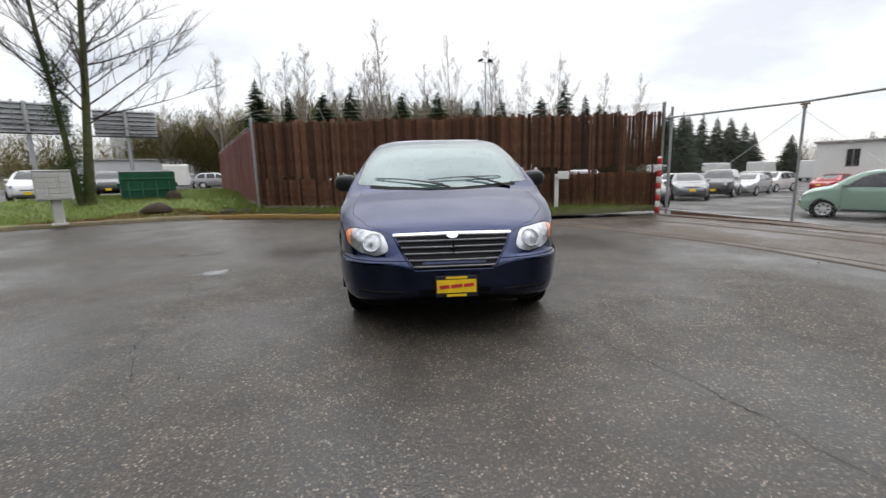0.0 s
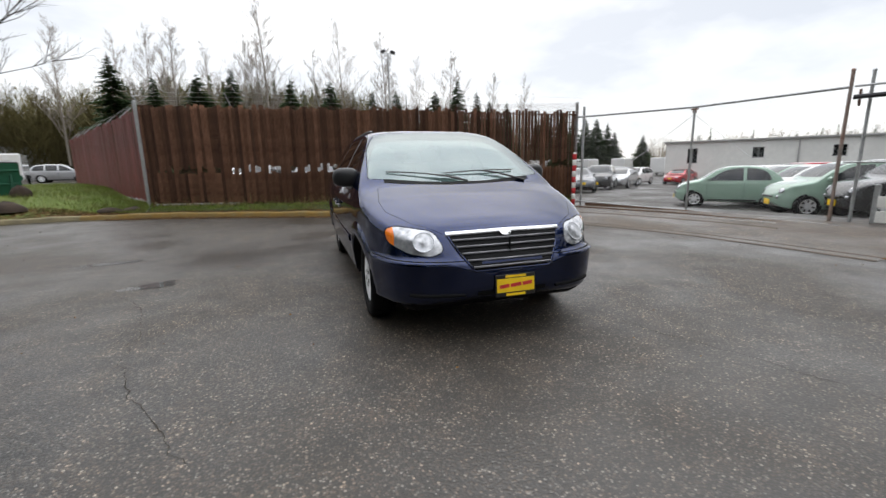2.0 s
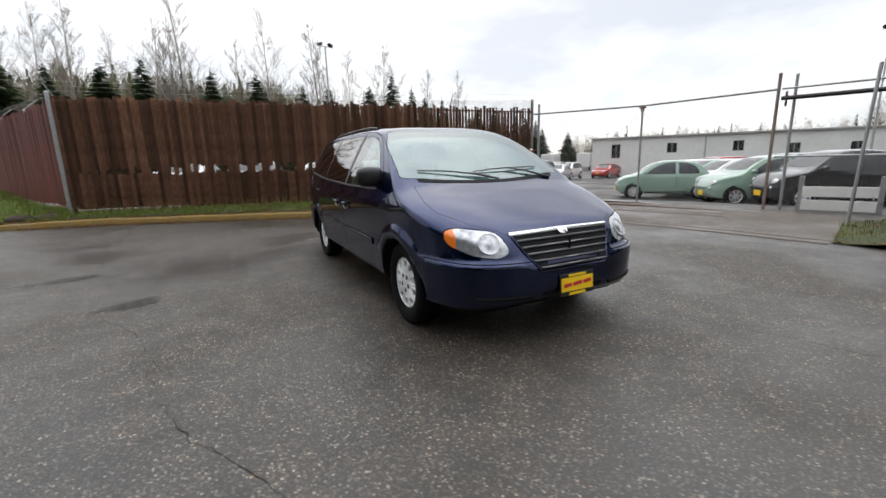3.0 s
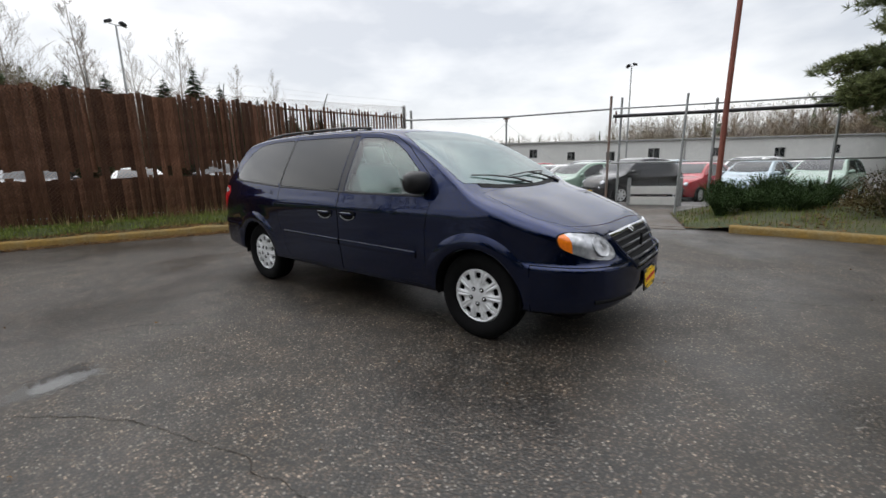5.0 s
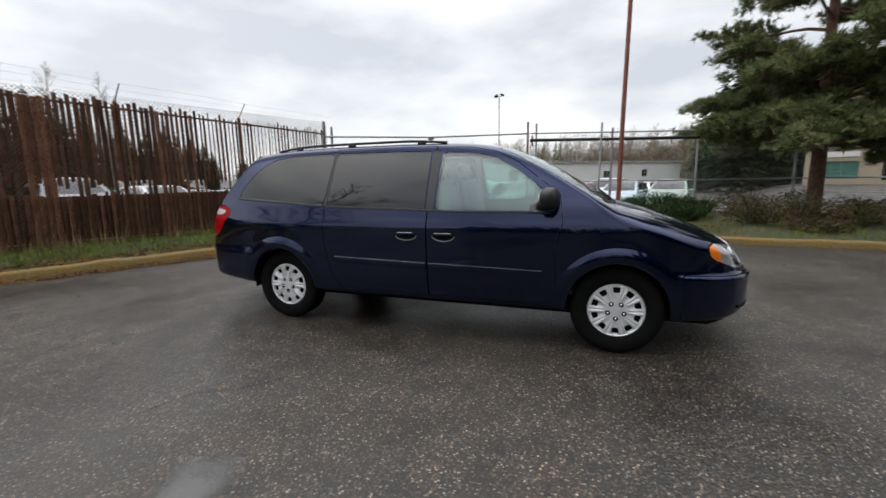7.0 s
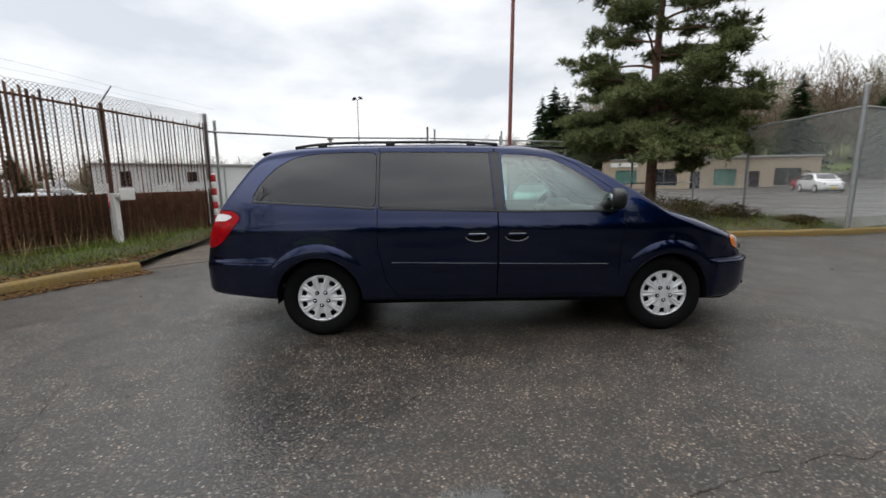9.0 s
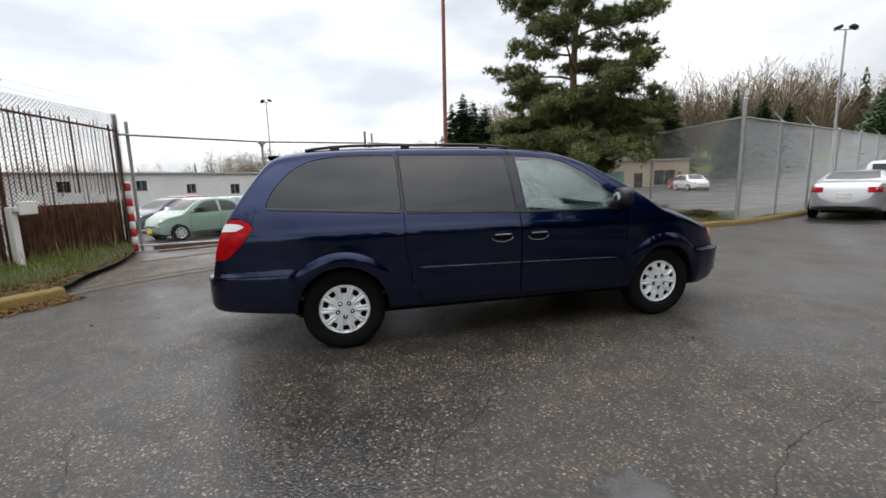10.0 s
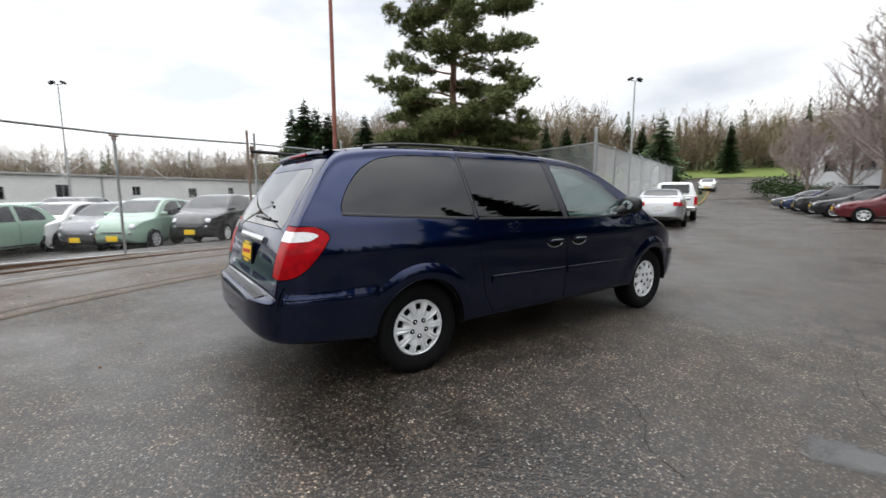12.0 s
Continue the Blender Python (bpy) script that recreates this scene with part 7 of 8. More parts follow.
def billboard(a, b, z0, z1, label):
    t = thing("billboard", label, "billboard", "billboards")
    A, B = Vector((*a, 0)), Vector((*b, 0))
    D = (B - A)
    L, D = D.length, D.normalized()
    ang = math.degrees(math.atan2(D.y, D.x))
    fr = Matrix.Translation(A) @ pose(0, 0, 0, 0, 0, ang)
    part("panel", Geo().box((0, 0, 0), (L, .12, z1 - z0), b=.03, m=fr @ pose(L / 2, 0, (z0 + z1) / 2)), FARWALL, t)
    for k in range(6):
        part("rib", Geo().box((0, 0, 0), (L, .12, .08), m=fr @ pose(L / 2, -.16, z0 + (z1 - z0) * (k + .5) / 6)), DARK_STEEL, t)
    for k in range(7):
        part("strut", Geo().box((0, 0, 0), (.08, .1, z1 - z0 + .3), m=fr @ pose(L * (k + .5) / 7, -.26, (z0 + z1) / 2)), GALV, t)
    part("catwalk", Geo().box((0, 0, 0), (L + .6, .7, .1), m=fr @ pose(L / 2, -.5, z0 - .15)).tube([fr @ Vector((-.3, -.8, z0 + .75)), fr @ Vector((L + .3, -.8, z0 + .75))], .03, 6), DARK_STEEL, t)
    part("column", Geo().tube([fr @ Vector((L / 2, -.4, land(*a) - .3)), fr @ Vector((L / 2, -.4, z1))], .19, 12), GALV, t, smooth=60)
    for k in range(4):
        part("lamp_arm", Geo().tube([fr @ Vector((L * (k + .5) / 4, -.3, z1)), fr @ Vector((L * (k + .5) / 4, .7, z1 + .35))], .03, 5), DARK_STEEL, t)
    return t


billboard((-39.6, 38.6), (-34.8, 42.6), 6.2, 9.0, "back of a weathered grey billboard on a steel column")
billboard((-33.2, 43.6), (-28.6, 46.5), 6.1, 8.7, "back of a grey billboard with dark ribs")

wall_building("far_house", "low white house behind the street trees", (2.0, -58.0), (14.0, -62.0), 7, 0.0, 6.6, FARWALL, ROOF_GREY, [(2.5, 1.4, 3.6, 5.0, DARK_GLASS), (6.5, 1.4, 3.6, 5.0, DARK_GLASS), (10, 1.4, 3.6, 5.0, DARK_GLASS)], -1)

# cluster mailbox
mb = thing("mailbox", "pale grey cluster mailbox on a pedestal behind the kerb", "mailbox", m=pose(-10.35, 8.62, land(-10.35, 8.62) + 0.1, 0, 0, 36))
MAIL = mat("pale_grey_enamel", (0.50, 0.50, 0.46), 0.5, vary=0.1, scale=4, fine=.1)
part("pedestal", Geo().box((0, 0, .35), (.24, .24, .72), 0, .02).box((0, 0, .03), (.36, .36, .06), 0, .01), MAIL, mb)
part("cabinet", Geo().box((0, 0, 1.10), (.80, .46, .80), 0, .025), MAIL, mb)
part("roof_cap", Geo().box((0, 0, 1.515), (.84, .50, .04), 0, .015), MAIL, mb)
for r in range(5):
    for c in range(3):
        d = part("compartment_door", Geo().box((-.25 + .25 * c, -.238, .82 + .145 * r), (.235, .02, .13), 0, .005), MAIL, mb)
        part("lock", Geo().lathe([(.010, 0), (.010, .006), (.001, .007)], 8, pose(-.17 + .25 * c, -.248, .82 + .145 * r, 90, 0, 0)), CHROME, d)

# green bin
BIN = mat("green_bin_paint", (0.012, 0.10, 0.055), 0.5, vary=0.2, scale=3, fine=.2, bump=.1)
du = thing("dumpster", "dark green steel waste bin with a black lid", "dumpster", m=pose(-11.7, 15.1, land(-11.7, 15.1) + .02, 0, 0, 35))
part("body", Geo().prism([(-.62, .12), (.62, .12), (.75, 1.25), (-.75, 1.25)], -.95, .95, Matrix(((0, 0, 1, 0), (1, 0, 0, 0), (0, 1, 0, 0), (0, 0, 0, 1)))), BIN, du)
for x in (-.7, -.24, .24, .7):
    part("rib", Geo().box((0, 0, 0), (.07, .06, 1.1), b=.01, m=pose(x, -.70, .68, -6.5, 0, 0)), BIN, du)
for z in (.55, 1.0):
    part("rib", Geo().box((0, 0, 0), (1.9, .05, .07), b=.01, m=pose(0, -.68 - .05 * (z - .55) / .45, z, 0, 0, 0)), BIN, du)
part("fork_sleeve", Geo().box((-1.0, 0, .75), (.12, .8, .16), 0, .015), BIN, du)
part("fork_sleeve", Geo().box((1.0, 0, .75), (.12, .8, .16), 0, .015), BIN, du)
for x in (-.48, .48):
    part("lid", Geo().box((0, 0, 0), (.93, 1.5, .05), b=.015, m=pose(x, 0, 1.30, 3, 0, 0)), BLACK_PLASTIC, du)

# ---- parked cars ----
class CarKind:
    def __init__(self, length, front, base, r, tyre, shell, side, screen, rear, lamps, tails, zplate, cover=0.66, doors=(), mirror=None):
        self.length, self.front, self.base, self.r, self.tyre, self.shell = length, front, base, r, tyre, shell
        self.side, self.screen, self.rear, self.lamps, self.tails, self.zplate, self.cover, self.doors, self.mirror = side, screen, rear, lamps, tails, zplate, cover, doors, mirror


def car_kind(top, bottom, plan, lean, nose, base, r, side, screen, rear, lamps, tails, zplate, drop=None, tyre=.19, mirror=(0.45, 1.0), doors=(), cover=.66):
    sh = Shell(top, bottom, plan, lean, drop or [(top[0][0], .05), (top[0][0] + .2, .09), (0.2, .09), (0.6, .06), (1.5, .07), (top[-1][0] - .3, .06), (top[-1][0], .04)], nose, [(0, r), (base, r)], .018, .55, (r + .06, r + .14))
    return CarKind(0, top[0][0], base, r, tyre, sh, side, screen, rear, lamps, tails, zplate, cover, doors, mirror)


HATCH = car_kind(
    [(-.66, .45), (-.64, .62), (-.58, .74), (-.4, .86), (-.1, .94), (.15, 1.0), (.5, 1.24), (.8, 1.40), (1.15, 1.475), (1.6, 1.48), (2.05, 1.42), (2.35, 1.29), (2.55, 1.10), (2.68, .92), (2.8, .78), (2.86, .6), (2.88, .45)],
    [(-.66, .36), (-.5, .24), (0, .2), (2.3, .2), (2.7, .28), (2.88, .38)],
    [(-.66, .1), (-.65, .3), (-.6, .47), (-.5, .6), (-.3, .72), (0, .78), (.8, .812), (1.8, .812), (2.3, .79), (2.6, .72), (2.78, .6), (2.86, .4), (2.88, .1)],
    [(.2, .95), (.45, .99), (.7, 1.0), (.88, .985), (1.0, .93), (1.2, .83), (1.4, .71), (1.5, .65)], [(.3, .02), (.5, 0), (.75, .06), (1.0, 0)], 2.3, .29,
    [([(.42, .98), (.62, 1.13), (.85, 1.28), (1.15, 1.37), (1.48, 1.39)], .955), ([(1.54, 1.39), (1.9, 1.35), (2.15, 1.24), (2.28, 1.05)], .965)], (.24, .82, .62, .52), (2.12, 2.52, .48, .52), [(.50, .70, .085), (.46, .52, .045)], [(.58, .86, .06, .16)], .47, mirror=(.42, 1.0), doors=(.38, 1.50))
SUV = car_kind(
    [(-.92, .5), (-.90, .72), (-.84, .88), (-.6, .98), (-.1, 1.04), (.15, 1.09), (.6, 1.40), (.9, 1.58), (1.3, 1.66), (2.2, 1.67), (2.9, 1.62), (3.2, 1.52), (3.45, 1.25), (3.58, 1.0), (3.64, .8), (3.68, .5)],
    [(-.92, .42), (-.7, .28), (0, .25), (2.7, .25), (3.4, .33), (3.68, .45)],
    [(-.92, .1), (-.91, .4), (-.86, .6), (-.7, .78), (-.4, .88), (0, .92), (1, .935), (2.6, .93), (3.2, .89), (3.5, .8), (3.64, .6), (3.68, .1)],
    [(.25, .95), (.5, .99), (.9, 1.0), (1.05, .975), (1.3, .88), (1.5, .78), (1.65, .68)], [(.3, .03), (.5, 0), (.9, .07), (1.1, 0)], 2.7, .355,
    [([(.46, 1.07), (.72, 1.27), (.98, 1.45), (1.3, 1.55), (1.42, 1.56)], 1.06), ([(1.48, 1.56), (2.0, 1.575), (2.35, 1.565)], 1.07), ([(2.42, 1.56), (2.9, 1.51), (3.15, 1.40), (3.28, 1.2)], 1.09)], (.26, .98, .70, .58), (3.0, 3.42, .62, .6), [(.62, .80, .09)], [(.70, .98, .08, .26)], .6, mirror=(.5, 1.12), doors=(.42, 1.45, 2.4), cover=.68)
SEDAN = car_kind(
    [(-.92, .45), (-.90, .62), (-.82, .74), (-.5, .86), (0, .94), (.3, 1.0), (.75, 1.24), (1.1, 1.38), (1.5, 1.44), (2.0, 1.43), (2.4, 1.385), (2.85, 1.22), (3.08, 1.12), (3.4, 1.10), (3.62, 1.06), (3.72, .86), (3.77, .5)],
    [(-.92, .38), (-.7, .24), (0, .2), (2.7, .2), (3.4, .28), (3.77, .42)],
    [(-.92, .1), (-.91, .38), (-.86, .56), (-.7, .72), (-.4, .83), (0, .87), (1, .89), (2.6, .885), (3.2, .85), (3.55, .78), (3.7, .65), (3.76, .45), (3.77, .1)],
    [(.2, .95), (.45, .99), (.75, 1.0), (.9, .985), (1.0, .95), (1.2, .83), (1.4, .66)], [(.3, .03), (.5, 0), (.8, .07), (1.0, 0)], 2.7, .32,
    [([(.62, 1.0), (.9, 1.18), (1.15, 1.30), (1.5, 1.345), (1.62, 1.345)], .97), ([(1.68, 1.345), (2.1, 1.33), (2.4, 1.25), (2.75, 1.02)], .985)], (.38, 1.1, .62, .52), (2.36, 2.95, .52, .60), [(.60, .68, .085)], [(.64, .88, .17, .15)], .72, mirror=(.58, 1.0), doors=(.5, 1.65, 2.6), cover=.68)
car_cache = {}


def build_car(kind, name, label, paint, seed=0, plate_front=True):
    """One parked car with its panes, lamps, wheels, mirrors and plates, nose towards -y, front axle at the origin."""
    sh = kind.shell
    y0, y1 = sh.top[0][0], sh.top[-1][0]
    st = [y0 + (y1 - y0) * (0.5 - 0.5 * math.cos(math.pi * i / 46)) for i in range(47)]
    g = sh.mesh(st, 14, 8)
    me = g.mesh("body", paint, 45)
    bvh = BVHTree.FromPolygons([v.co.copy() for v in me.vertices], [tuple(p.vertices) for p in me.polygons])
    t = thing(name, label, "car", "parked cars")
    body = part("body", me, None, t)

    def ray(o, d):
        h = bvh.ray_cast(Vector(o), Vector(d))
        return (h[0], h[1]) if h[0] is not None else (Vector(o) + Vector(d), -Vector(d))
    for s in (-1, 1):
        for tab, zl in kind.side:
            rows = []
            for y in np.linspace(tab[0][0] + .02, tab[-1][0] - .02, 9):
                zu = lerp_table(tab, y)
                rows.append([tuple((lambda h: h[0] + h[1] * .004)(ray((s * 2, y, zl + (zu - zl) * k / 3), (-s, 0, 0)))) for k in range(4)])
            part("window", Geo().grid(rows), DARK_GLASS, t, smooth=180)
        for yd in kind.doors:
            part("door_gap", Geo().tube([(lambda h: h[0] + h[1] * .001)(ray((s * 2, yd, z), (-s, 0, 0))) for z in np.linspace(.32, kind.side[0][1] + .02, 7)], .005, 4, False), BLACK_GAP, t)
        part("sill", Geo().tube([(lambda h: h[0])(ray((s * 2, y, .27), (-s, 0, 0))) for y in np.linspace(kind.r + .12, kind.base - kind.r - .12, 6)], .03, 5), BLACK_PLASTIC, t)
        for wy in (0.0, kind.base):
            # flat black disc on the uncut body paints the arch's shade
            part("wheel_arch", Geo().lathe([(kind.r + .05, -.03), (kind.r + .05, .008), (kind.r - .02, .012), (.001, .012)], 24, pose(s * (abs(ray((s * 2, wy, kind.r + .06), (-s, 0, 0))[0].x) + .004), wy, kind.r, 0, 90 * s, 0), False), BLACK_GAP, t)
            wheel(t, s * (abs(ray((s * 2, wy, kind.r + .06), (-s, 0, 0))[0].x) - kind.tyre / 2 + .046), wy, kind.r, kind.tyre, s, 7, kind.cover)
        for lx, lz, lr in kind.lamps:
            h = ray((s * lx, -3, lz), (0, 1, 0))
            m_ = Matrix.Translation(h[0] + h[1] * .002) @ h[1].to_track_quat("Z", "Y").to_matrix().to_4x4()
            part("headlamp", Geo().lathe([(lr, -.01), (lr, .006), (lr * .8, .016), (.001, .022)], 16, m_), LAMP_CLEAR, t, smooth=60)
        for lx, lz, lw, lh in kind.tails:
            rows = [[tuple((lambda h: h[0] + h[1] * .006)(ray((s * (lx - lw + 2 * lw * i / 5), y1 + 2, lz - lh / 2 + lh * k / 4), (0, -1, 0)))) for i in range(6)] for k in range(5)]
            part("tail_lamp", Geo().grid(rows), LAMP_RED, t, smooth=180)
        my, mz = kind.mirror
        mx = abs(ray((s * 2, my, mz - .03), (-s, 0, 0))[0].x)
        part("door_mirror", Geo().lathe([(.001, -.085), (.05, -.07), (.062, 0), (.05, .07), (.001, .085)], 12, pose(s * (mx + .09), my, mz + .03, 0, 90, 0)).tube([(s * (mx - .02), my, mz), (s * (mx + .05), my, mz + .02)], .02, 6), paint, t, smooth=60)
    for nm, (ya, yb, wa, wb_) in (("windscreen", kind.screen), ("rear_window", kind.rear)):
        rows = []
        for k in range(7):
            y = ya + (yb - ya) * k / 6
            w = wa + (wb_ - wa) * k / 6
            rows.append([tuple((lambda h: h[0] + h[1] * .005)(ray((x, y + (.06 if nm == "windscreen" else -.06) * (x / w) ** 2, 3), (0, 0, -1)))) for x in np.linspace(-w, w, 9)])
        part(nm, Geo().grid(rows), DARK_GLASS, t, smooth=180)
    h = ray((0, -3, kind.zplate * .78), (0, 1, 0))[0]
    if plate_front:
        part("number_plate", Geo().box((h.x, h.y - .012, h.z), (.31, .02, .15), 0, .004), PLATE_YELLOW, t)
    part("grille", Geo().tube([ray((x, -3, kind.zplate * .78 + .16), (0, 1, 0))[0] - Vector((0, .002, 0)) for x in np.linspace(-.3, .3, 7)], .03, 5), BLACK_PLASTIC, t)
    h = ray((0, y1 + 2, kind.zplate), (0, -1, 0))[0]
    part("rear_plate", Geo().box((h.x, h.y + .012, h.z), (.31, .02, .15), 0, .004), WHITE_PAINT, t)
    part("underside", Geo().box((0, kind.base / 2, .26), (1.2, kind.base + .9, .14), 0, .03), BLACK_GAP, t)
    return t


def paint_of(name, c, metal=0.2):
    return bpy.data.materials.get(name) or paint_mat(name, c, .2, .25, metal)


MINT = paint_of("mint_green_paint", (0.27, 0.39, 0.31), 0)
WHITE_CAR = paint_of("white_car_paint", (0.75, 0.75, 0.74), 0)
BLACK_CAR = paint_of("black_car_paint", (0.010, 0.010, 0.012), 0)
GREY_CAR = paint_of("grey_car_paint", (0.12, 0.125, 0.135), .5)
RED_CAR = paint_of("red_car_paint", (0.40, 0.012, 0.02), .1)
MAROON_CAR = paint_of("maroon_car_paint", (0.12, 0.012, 0.018), .3)
BLUE_PALE = paint_of("pale_blue_car_paint", (0.40, 0.50, 0.56), .2)
SILVER_CAR = paint_of("silver_car_paint", (0.50, 0.51, 0.52), .6)
NAVY_CAR = paint_of("navy_car_paint", (0.015, 0.025, 0.08), .3)
NAMES = {"mint_green_paint": "mint green", "white_car_paint": "white", "black_car_paint": "black", "grey_car_paint": "dark grey", "red_car_paint": "red", "pale_blue_car_paint": "pale blue", "silver_car_paint": "silver", "navy_car_paint": "navy blue", "maroon_car_paint": "maroon"}
KIND_NAME = {"HATCH": ("hatchback", "small rounded hatchback"), "SUV": ("suv", "tall estate-bodied car"), "SEDAN": ("sedan", "four-door saloon")}


KINDS = {"HATCH": HATCH, "SUV": SUV, "SEDAN": SEDAN}


def park(kind_name, paint, x, y, nose, where, z=None):
    """Parks a car with the middle of its front axle at x, y, nose pointing nose degrees in the plan."""
    kind = KINDS[kind_name]
    key = (kind_name, paint.name)
    nm, lab = KIND_NAME[kind_name]
    if key not in car_cache:
        ob = car_cache[key] = build_car(kind, nm, "", paint)
    else:
        ob = copy_thing(car_cache[key], Matrix.Identity(4))
    tagged(ob, f"{NAMES[paint.name]} {lab} {where}", "car", "parked cars")
    ob.matrix_world = pose(x, y, land(x, y) if z is None else z, 0, 0, nose + 90)
    return ob


YARD = "parked in the fenced yard"
park("HATCH", MINT, 13.0, 9.1, 134, YARD)
row = [("HATCH", BLACK_CAR, 11.7, 3.1), ("HATCH", MINT, 12.1, 4.95), ("HATCH", GREY_CAR, 13.7, 5.9), ("HATCH", WHITE_CAR, 14.6, 7.3), ("HATCH", MINT, 15.6, 8.6), ("HATCH", WHITE_CAR, 16.6, 10.2), ("HATCH", GREY_CAR, 17.6, 11.7)]
for k, p, x, y in row:
    park(k, p, x, y, 146, YARD)
for k, p, x, y in (("HATCH", RED_CAR, 15.2, 1.4), ("HATCH", BLUE_PALE, 15.0, -0.6), ("HATCH", MINT, 15.4, -2.5), ("HATCH", BLACK_CAR, 16.6, 3.4), ("HATCH", WHITE_CAR, 17.3, 5.2), ("SUV", GREY_CAR, 19.0, 7.4), ("SEDAN", GREY_CAR, 19.6, 2.4), ("SUV", WHITE_CAR, 20.6, 0.0), ("SEDAN", BLACK_CAR, 21.5, 10.2), ("SUV", RED_CAR, 22.5, 12.6), ("SUV", BLUE_PALE, 24.0, 4.5), ("SEDAN", WHITE_CAR, 25, -2)):
    park(k, p, x, y, 162, YARD)
park("SEDAN", GREY_CAR, 14.4, 18.2, 245, YARD)
park("SUV", BLACK_CAR, 18.0, 21.2, 225, YARD)
park("SEDAN", SILVER_CAR, 21.5, 23.5, 215, YARD)
park("SUV", WHITE_CAR, 29.0, 30.5, 205, YARD)
park("SEDAN", RED_CAR, 33.5, 29.6, 200, YARD)
park("SUV", GREY_CAR, 25.5, 28.5, 210, YARD)
for i, (x, y) in enumerate(((-3.6, 16.8), (-0.9, 16.2), (1.7, 15.6), (4.4, 15.0), (7.2, 14.6), (9.8, 14.2))):
    park(("SUV", "SUV", "SEDAN")[i % 3], (SILVER_CAR, GREY_CAR, SILVER_CAR, GREY_CAR, SILVER_CAR, BLACK_CAR)[i], x, y, 255, "parked behind the slatted fence")
for k, p, x, y, a in (("SUV", SILVER_CAR, 20.5, 30.0, 235), ("SEDAN", BLACK_CAR, 23.0, 34.5, 235), ("SEDAN", WHITE_CAR, 26.2, 36.5, 235), ("SUV", GREY_CAR, 29.4, 38.5, 235), ("SEDAN", SILVER_CAR, 32.4, 40.4, 235), ("SUV", WHITE_CAR, 24.0, 41.0, 235), ("SEDAN", GREY_CAR, 27.6, 43.4, 235), ("SUV", SILVER_CAR, 31.0, 45.8, 235), ("SEDAN", WHITE_CAR, 34.5, 48.0, 235), ("SEDAN", BLACK_CAR, 36.0, 42.5, 235), ("SUV", BLACK_CAR, 39.0, 44.5, 235)):
    park(k, p, x, y, a, "in the back rows")
for k, p, x, y, a in (("SEDAN", WHITE_CAR, 33.0, -33.0, 160), ("SEDAN", RED_CAR, 35.2, -34.2, 160), ("SUV", WHITE_CAR, 31.0, -31.4, 160)):
    park(k, p, x, y, a, "by the tan building")
park("SEDAN", SILVER_CAR, 6.35, -14.3, -65, "parked by the kerb")
for k, p, x, y, a in (("SEDAN", MAROON_CAR, 1.2, -20.8, 20), ("SEDAN", BLACK_CAR, 2.9, -24.4, 20), ("SUV", BLACK_CAR, 4.6, -28.0, 20), ("SEDAN", NAVY_CAR, 6.2, -31.5, 20), ("SEDAN", GREY_CAR, 7.9, -35.0, 20), ("SUV", WHITE_CAR, 22.0, -55.0, 110)):
    park(k, p, x, y, a, "parked across the road")
for k, p, x, y, a in (("SUV", WHITE_CAR, -20.2, 19.6, -60), ("SEDAN", SILVER_CAR, -22.0, 16.0, -60), ("SUV", BLACK_CAR, -20.4, 25.6, -60), ("SEDAN", NAVY_CAR, -20.0, 28.5, -60), ("SEDAN", WHITE_CAR, -29.5, 46, 10), ("SUV", SILVER_CAR, -21.0, 46, 10), ("SEDAN", WHITE_CAR, -33, 41, 10)):
    park(k, p, x, y, a, "in the car park across the lawn")

# white pickup beside the fence
pu = thing("pickup_truck", "white pickup truck parked by the kerb", "car", "parked cars", m=pose(8.3, -19.4, land(8.3, -19.4), 0, 0, 24))
PICK = Shell([(-1.0, .55), (-.98, .85), (-.9, 1.02), (-.3, 1.10), (.3, 1.14), (.75, 1.5), (1.0, 1.74), (1.3, 1.80), (2.2, 1.80), (2.42, 1.74), (2.5, 1.2), (2.52, .6)],
             [(-1, .5), (-.8, .4), (2.52, .4)], [(-1, .3), (-.98, .7), (-.85, .85), (-.4, .95), (2.45, .97), (2.52, .9)],
             [(.3, .97), (.9, 1), (1.15, .97), (1.5, .84), (1.8, .72)], [(.3, 0), (2, 0)], [(0, .38)], [(0, .38)], .02)
PICK.drop_t = [(-1, .08), (2.5, .08)]
PICK.nose = [(.3, 0), (2, 0)]
part("cab", PICK.mesh([-1 + 3.52 * i / 44 for i in range(45)], 14, 8), WHITE_CAR, pu, smooth=40)
bed = Geo()
bed.box((-.93, 3.55, .88), (.07, 2.1, .56), 0, .015).box((.93, 3.55, .88), (.07, 2.1, .56), 0, .015).box((0, 3.5, .63), (1.85, 2.1, .06), 0, .01).box((0, 2.56, .88), (1.85, .06, .56), 0, .01)
part("bed", bed, WHITE_CAR, pu)
part("tailgate", Geo().box((0, 4.6, .88), (1.72, .07, .56), 0, .02), WHITE_CAR, pu)
part("bumper", Geo().box((0, 4.72, .56), (1.9, .16, .2), 0, .04), CHROME, pu)
part("rear_window", Geo().box((0, 0, 0), (1.25, .02, .42), b=.008, m=pose(0, 2.475, 1.47, 12, 0, 0)), DARK_GLASS, pu)
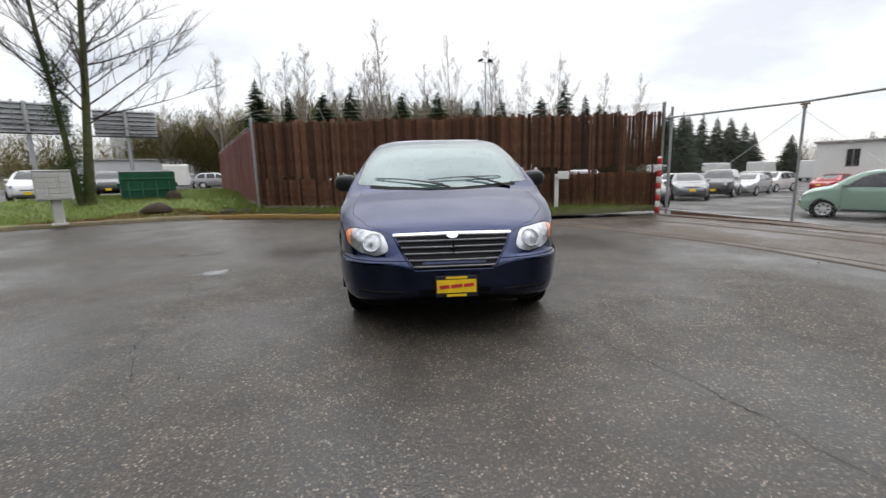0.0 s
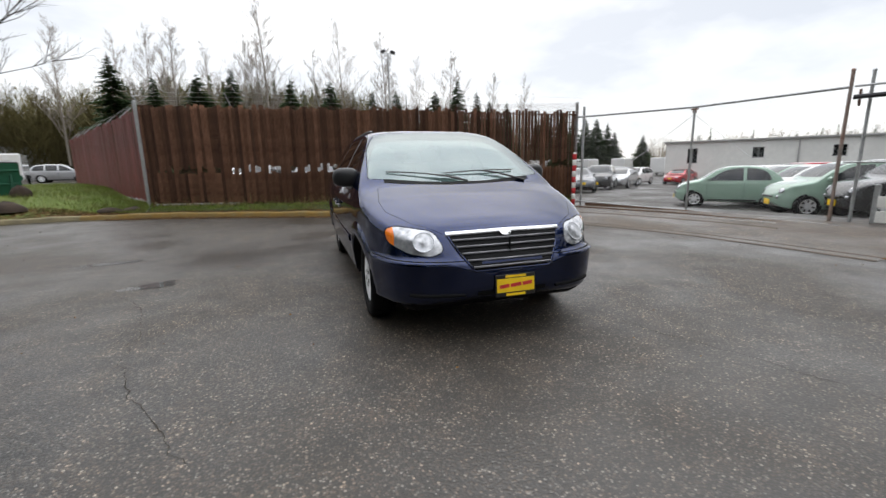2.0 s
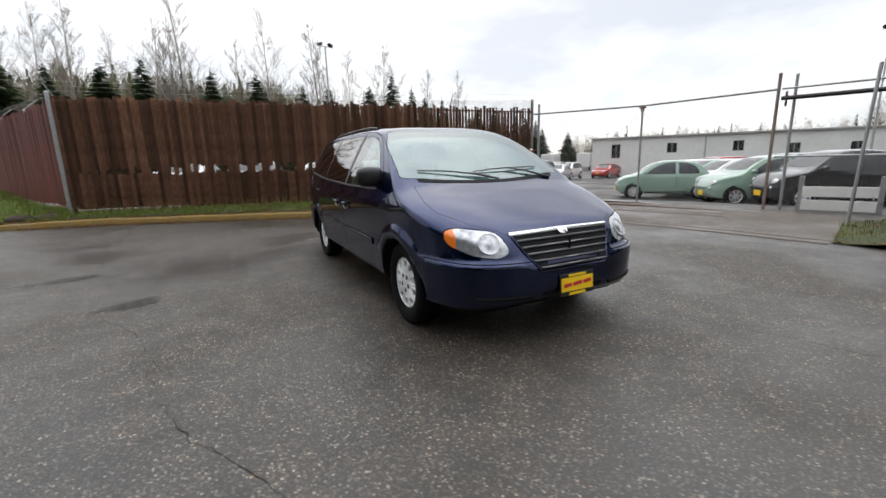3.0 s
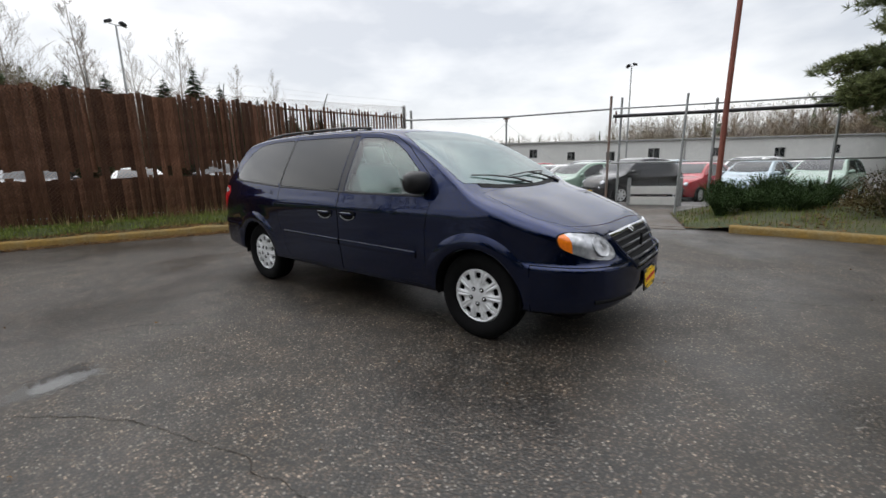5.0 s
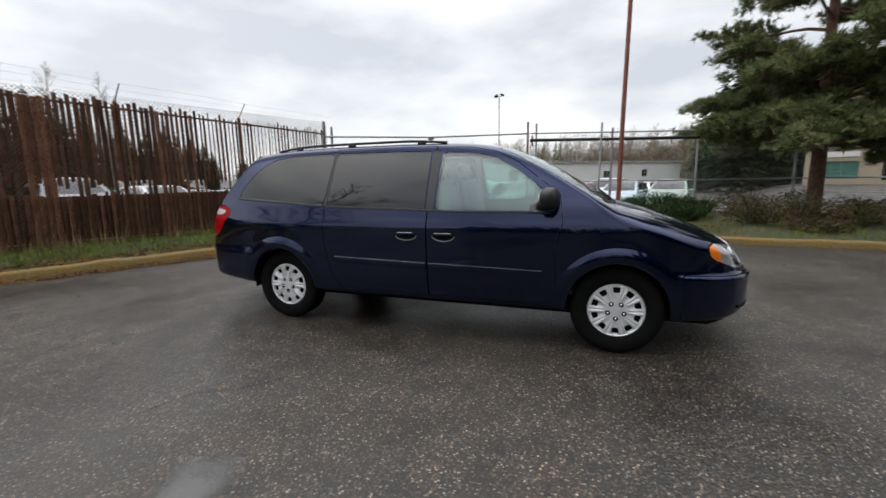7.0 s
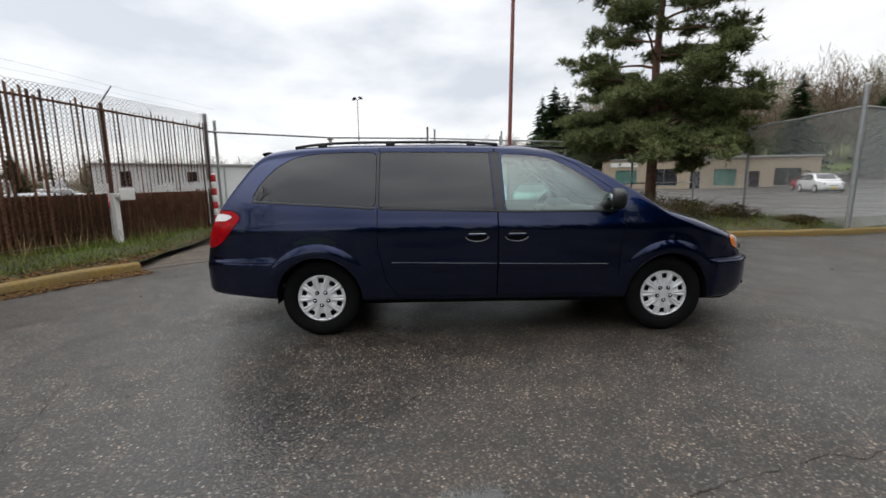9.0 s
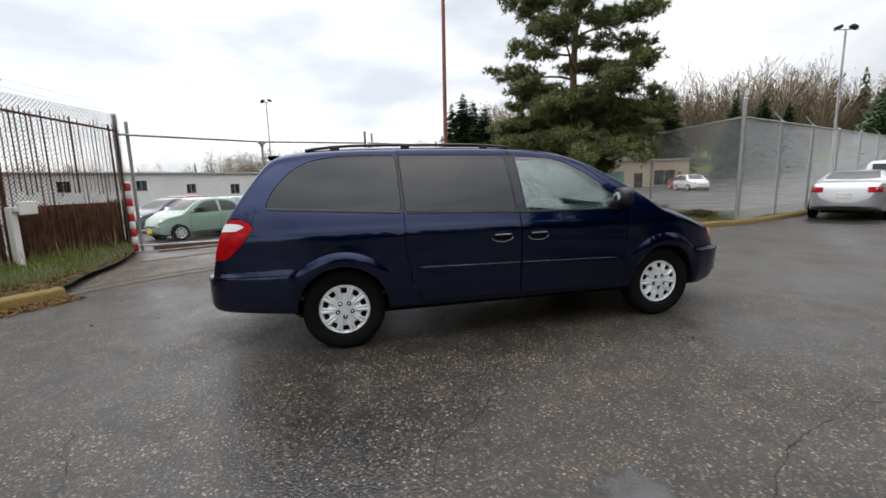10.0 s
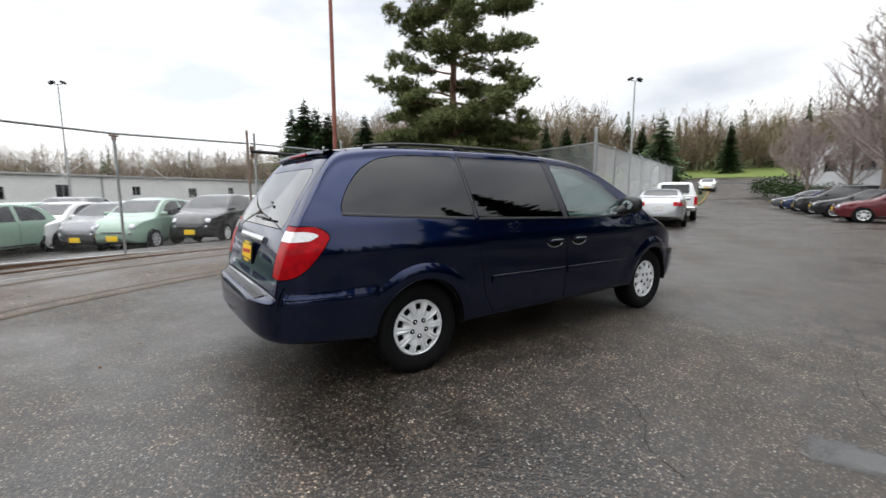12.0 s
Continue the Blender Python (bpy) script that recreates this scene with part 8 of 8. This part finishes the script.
for s in (-1, 1):
    part("tail_lamp", Geo().box((s * .93, 4.61, .92), (.12, .06, .36), 0, .015), LAMP_RED, pu)
    part("side_window", Geo().box((0, 0, 0), (.02, 1.2, .40), b=.008, m=pose(s * .815, 1.65, 1.43, 0, -s * 19, 0)), DARK_GLASS, pu)
    part("door_mirror", Geo().box((s * 1.1, .75, 1.28), (.18, .1, .24), 0, .04), BLACK_PLASTIC, pu)
    for wy in (0.0, 3.55):
        wheel(pu, s * .86, wy, .38, .24, s, 7, .6)
part("rear_plate", Geo().box((0, 4.645, .80), (.31, .012, .15), 0, .003), PLATE_YELLOW, pu)

# white box trailer in the far car park, and a row of pale lorries beyond the yard
tr = thing("box_trailer", "white enclosed cargo trailer on the far car park", "trailer", m=pose(-23.4, 40.0, land(-23.4, 40.0), 0, 0, 20))
part("box", Geo().box((0, 0, 1.4), (2.1, 4.2, 2.0), 0, .06), WHITE_CAR, tr)
part("door", Geo().box((0, -2.11, 1.4), (1.9, .03, 1.85), 0, .01), WHITE_PAINT, tr)
part("step", Geo().box((0, -2.15, .42), (1.9, .12, .1), 0, .01), DARK_STEEL, tr)
for s in (-1, 1):
    part("fender", Geo().box((s * 1.1, .2, .75), (.22, 1.1, .1), 0, .03), DARK_STEEL, tr)
    wheel(tr, s * 1.1, .2, .33, .2, s, 7, .6)
for i, (x, y, l) in enumerate(((36, 62, 6), (40, 60.5, 7), (44.5, 58, 7), (49, 55, 7), (53, 51, 6), (31, 63, 6), (57, 47, 7))):
    v = thing("delivery_van", "white delivery van at the back of the yard", "van", "delivery vans", m=pose(x, y, land(x, y), 0, 0, 125))
    part("box", Geo().box((0, 0, 1.65), (2.1, l * .72, 2.3), 0, .08), WHITE_CAR, v)
    part("cab", Geo().prism([(-.1, .45), (1.35, .45), (1.3, 1.15), (.75, 1.3), (.3, 2.2), (-.1, 2.25)], -1.0, 1.0, Matrix(((0, 0, 1, 0), (-1, 0, 0, -l * .36), (0, 1, 0, 0), (0, 0, 0, 1)))), WHITE_CAR, v)
    part("windscreen", Geo().box((0, 0, 0), (1.7, .03, .85), b=.01, m=pose(0, -l * .36 - .55, 1.78, 26, 0, 0)), DARK_GLASS, v)
    for s in (-1, 1):
        for wy in (-l * .36 - .7, l * .2):
            wheel(v, s * .95, wy, .36, .22, s, 7, .6)
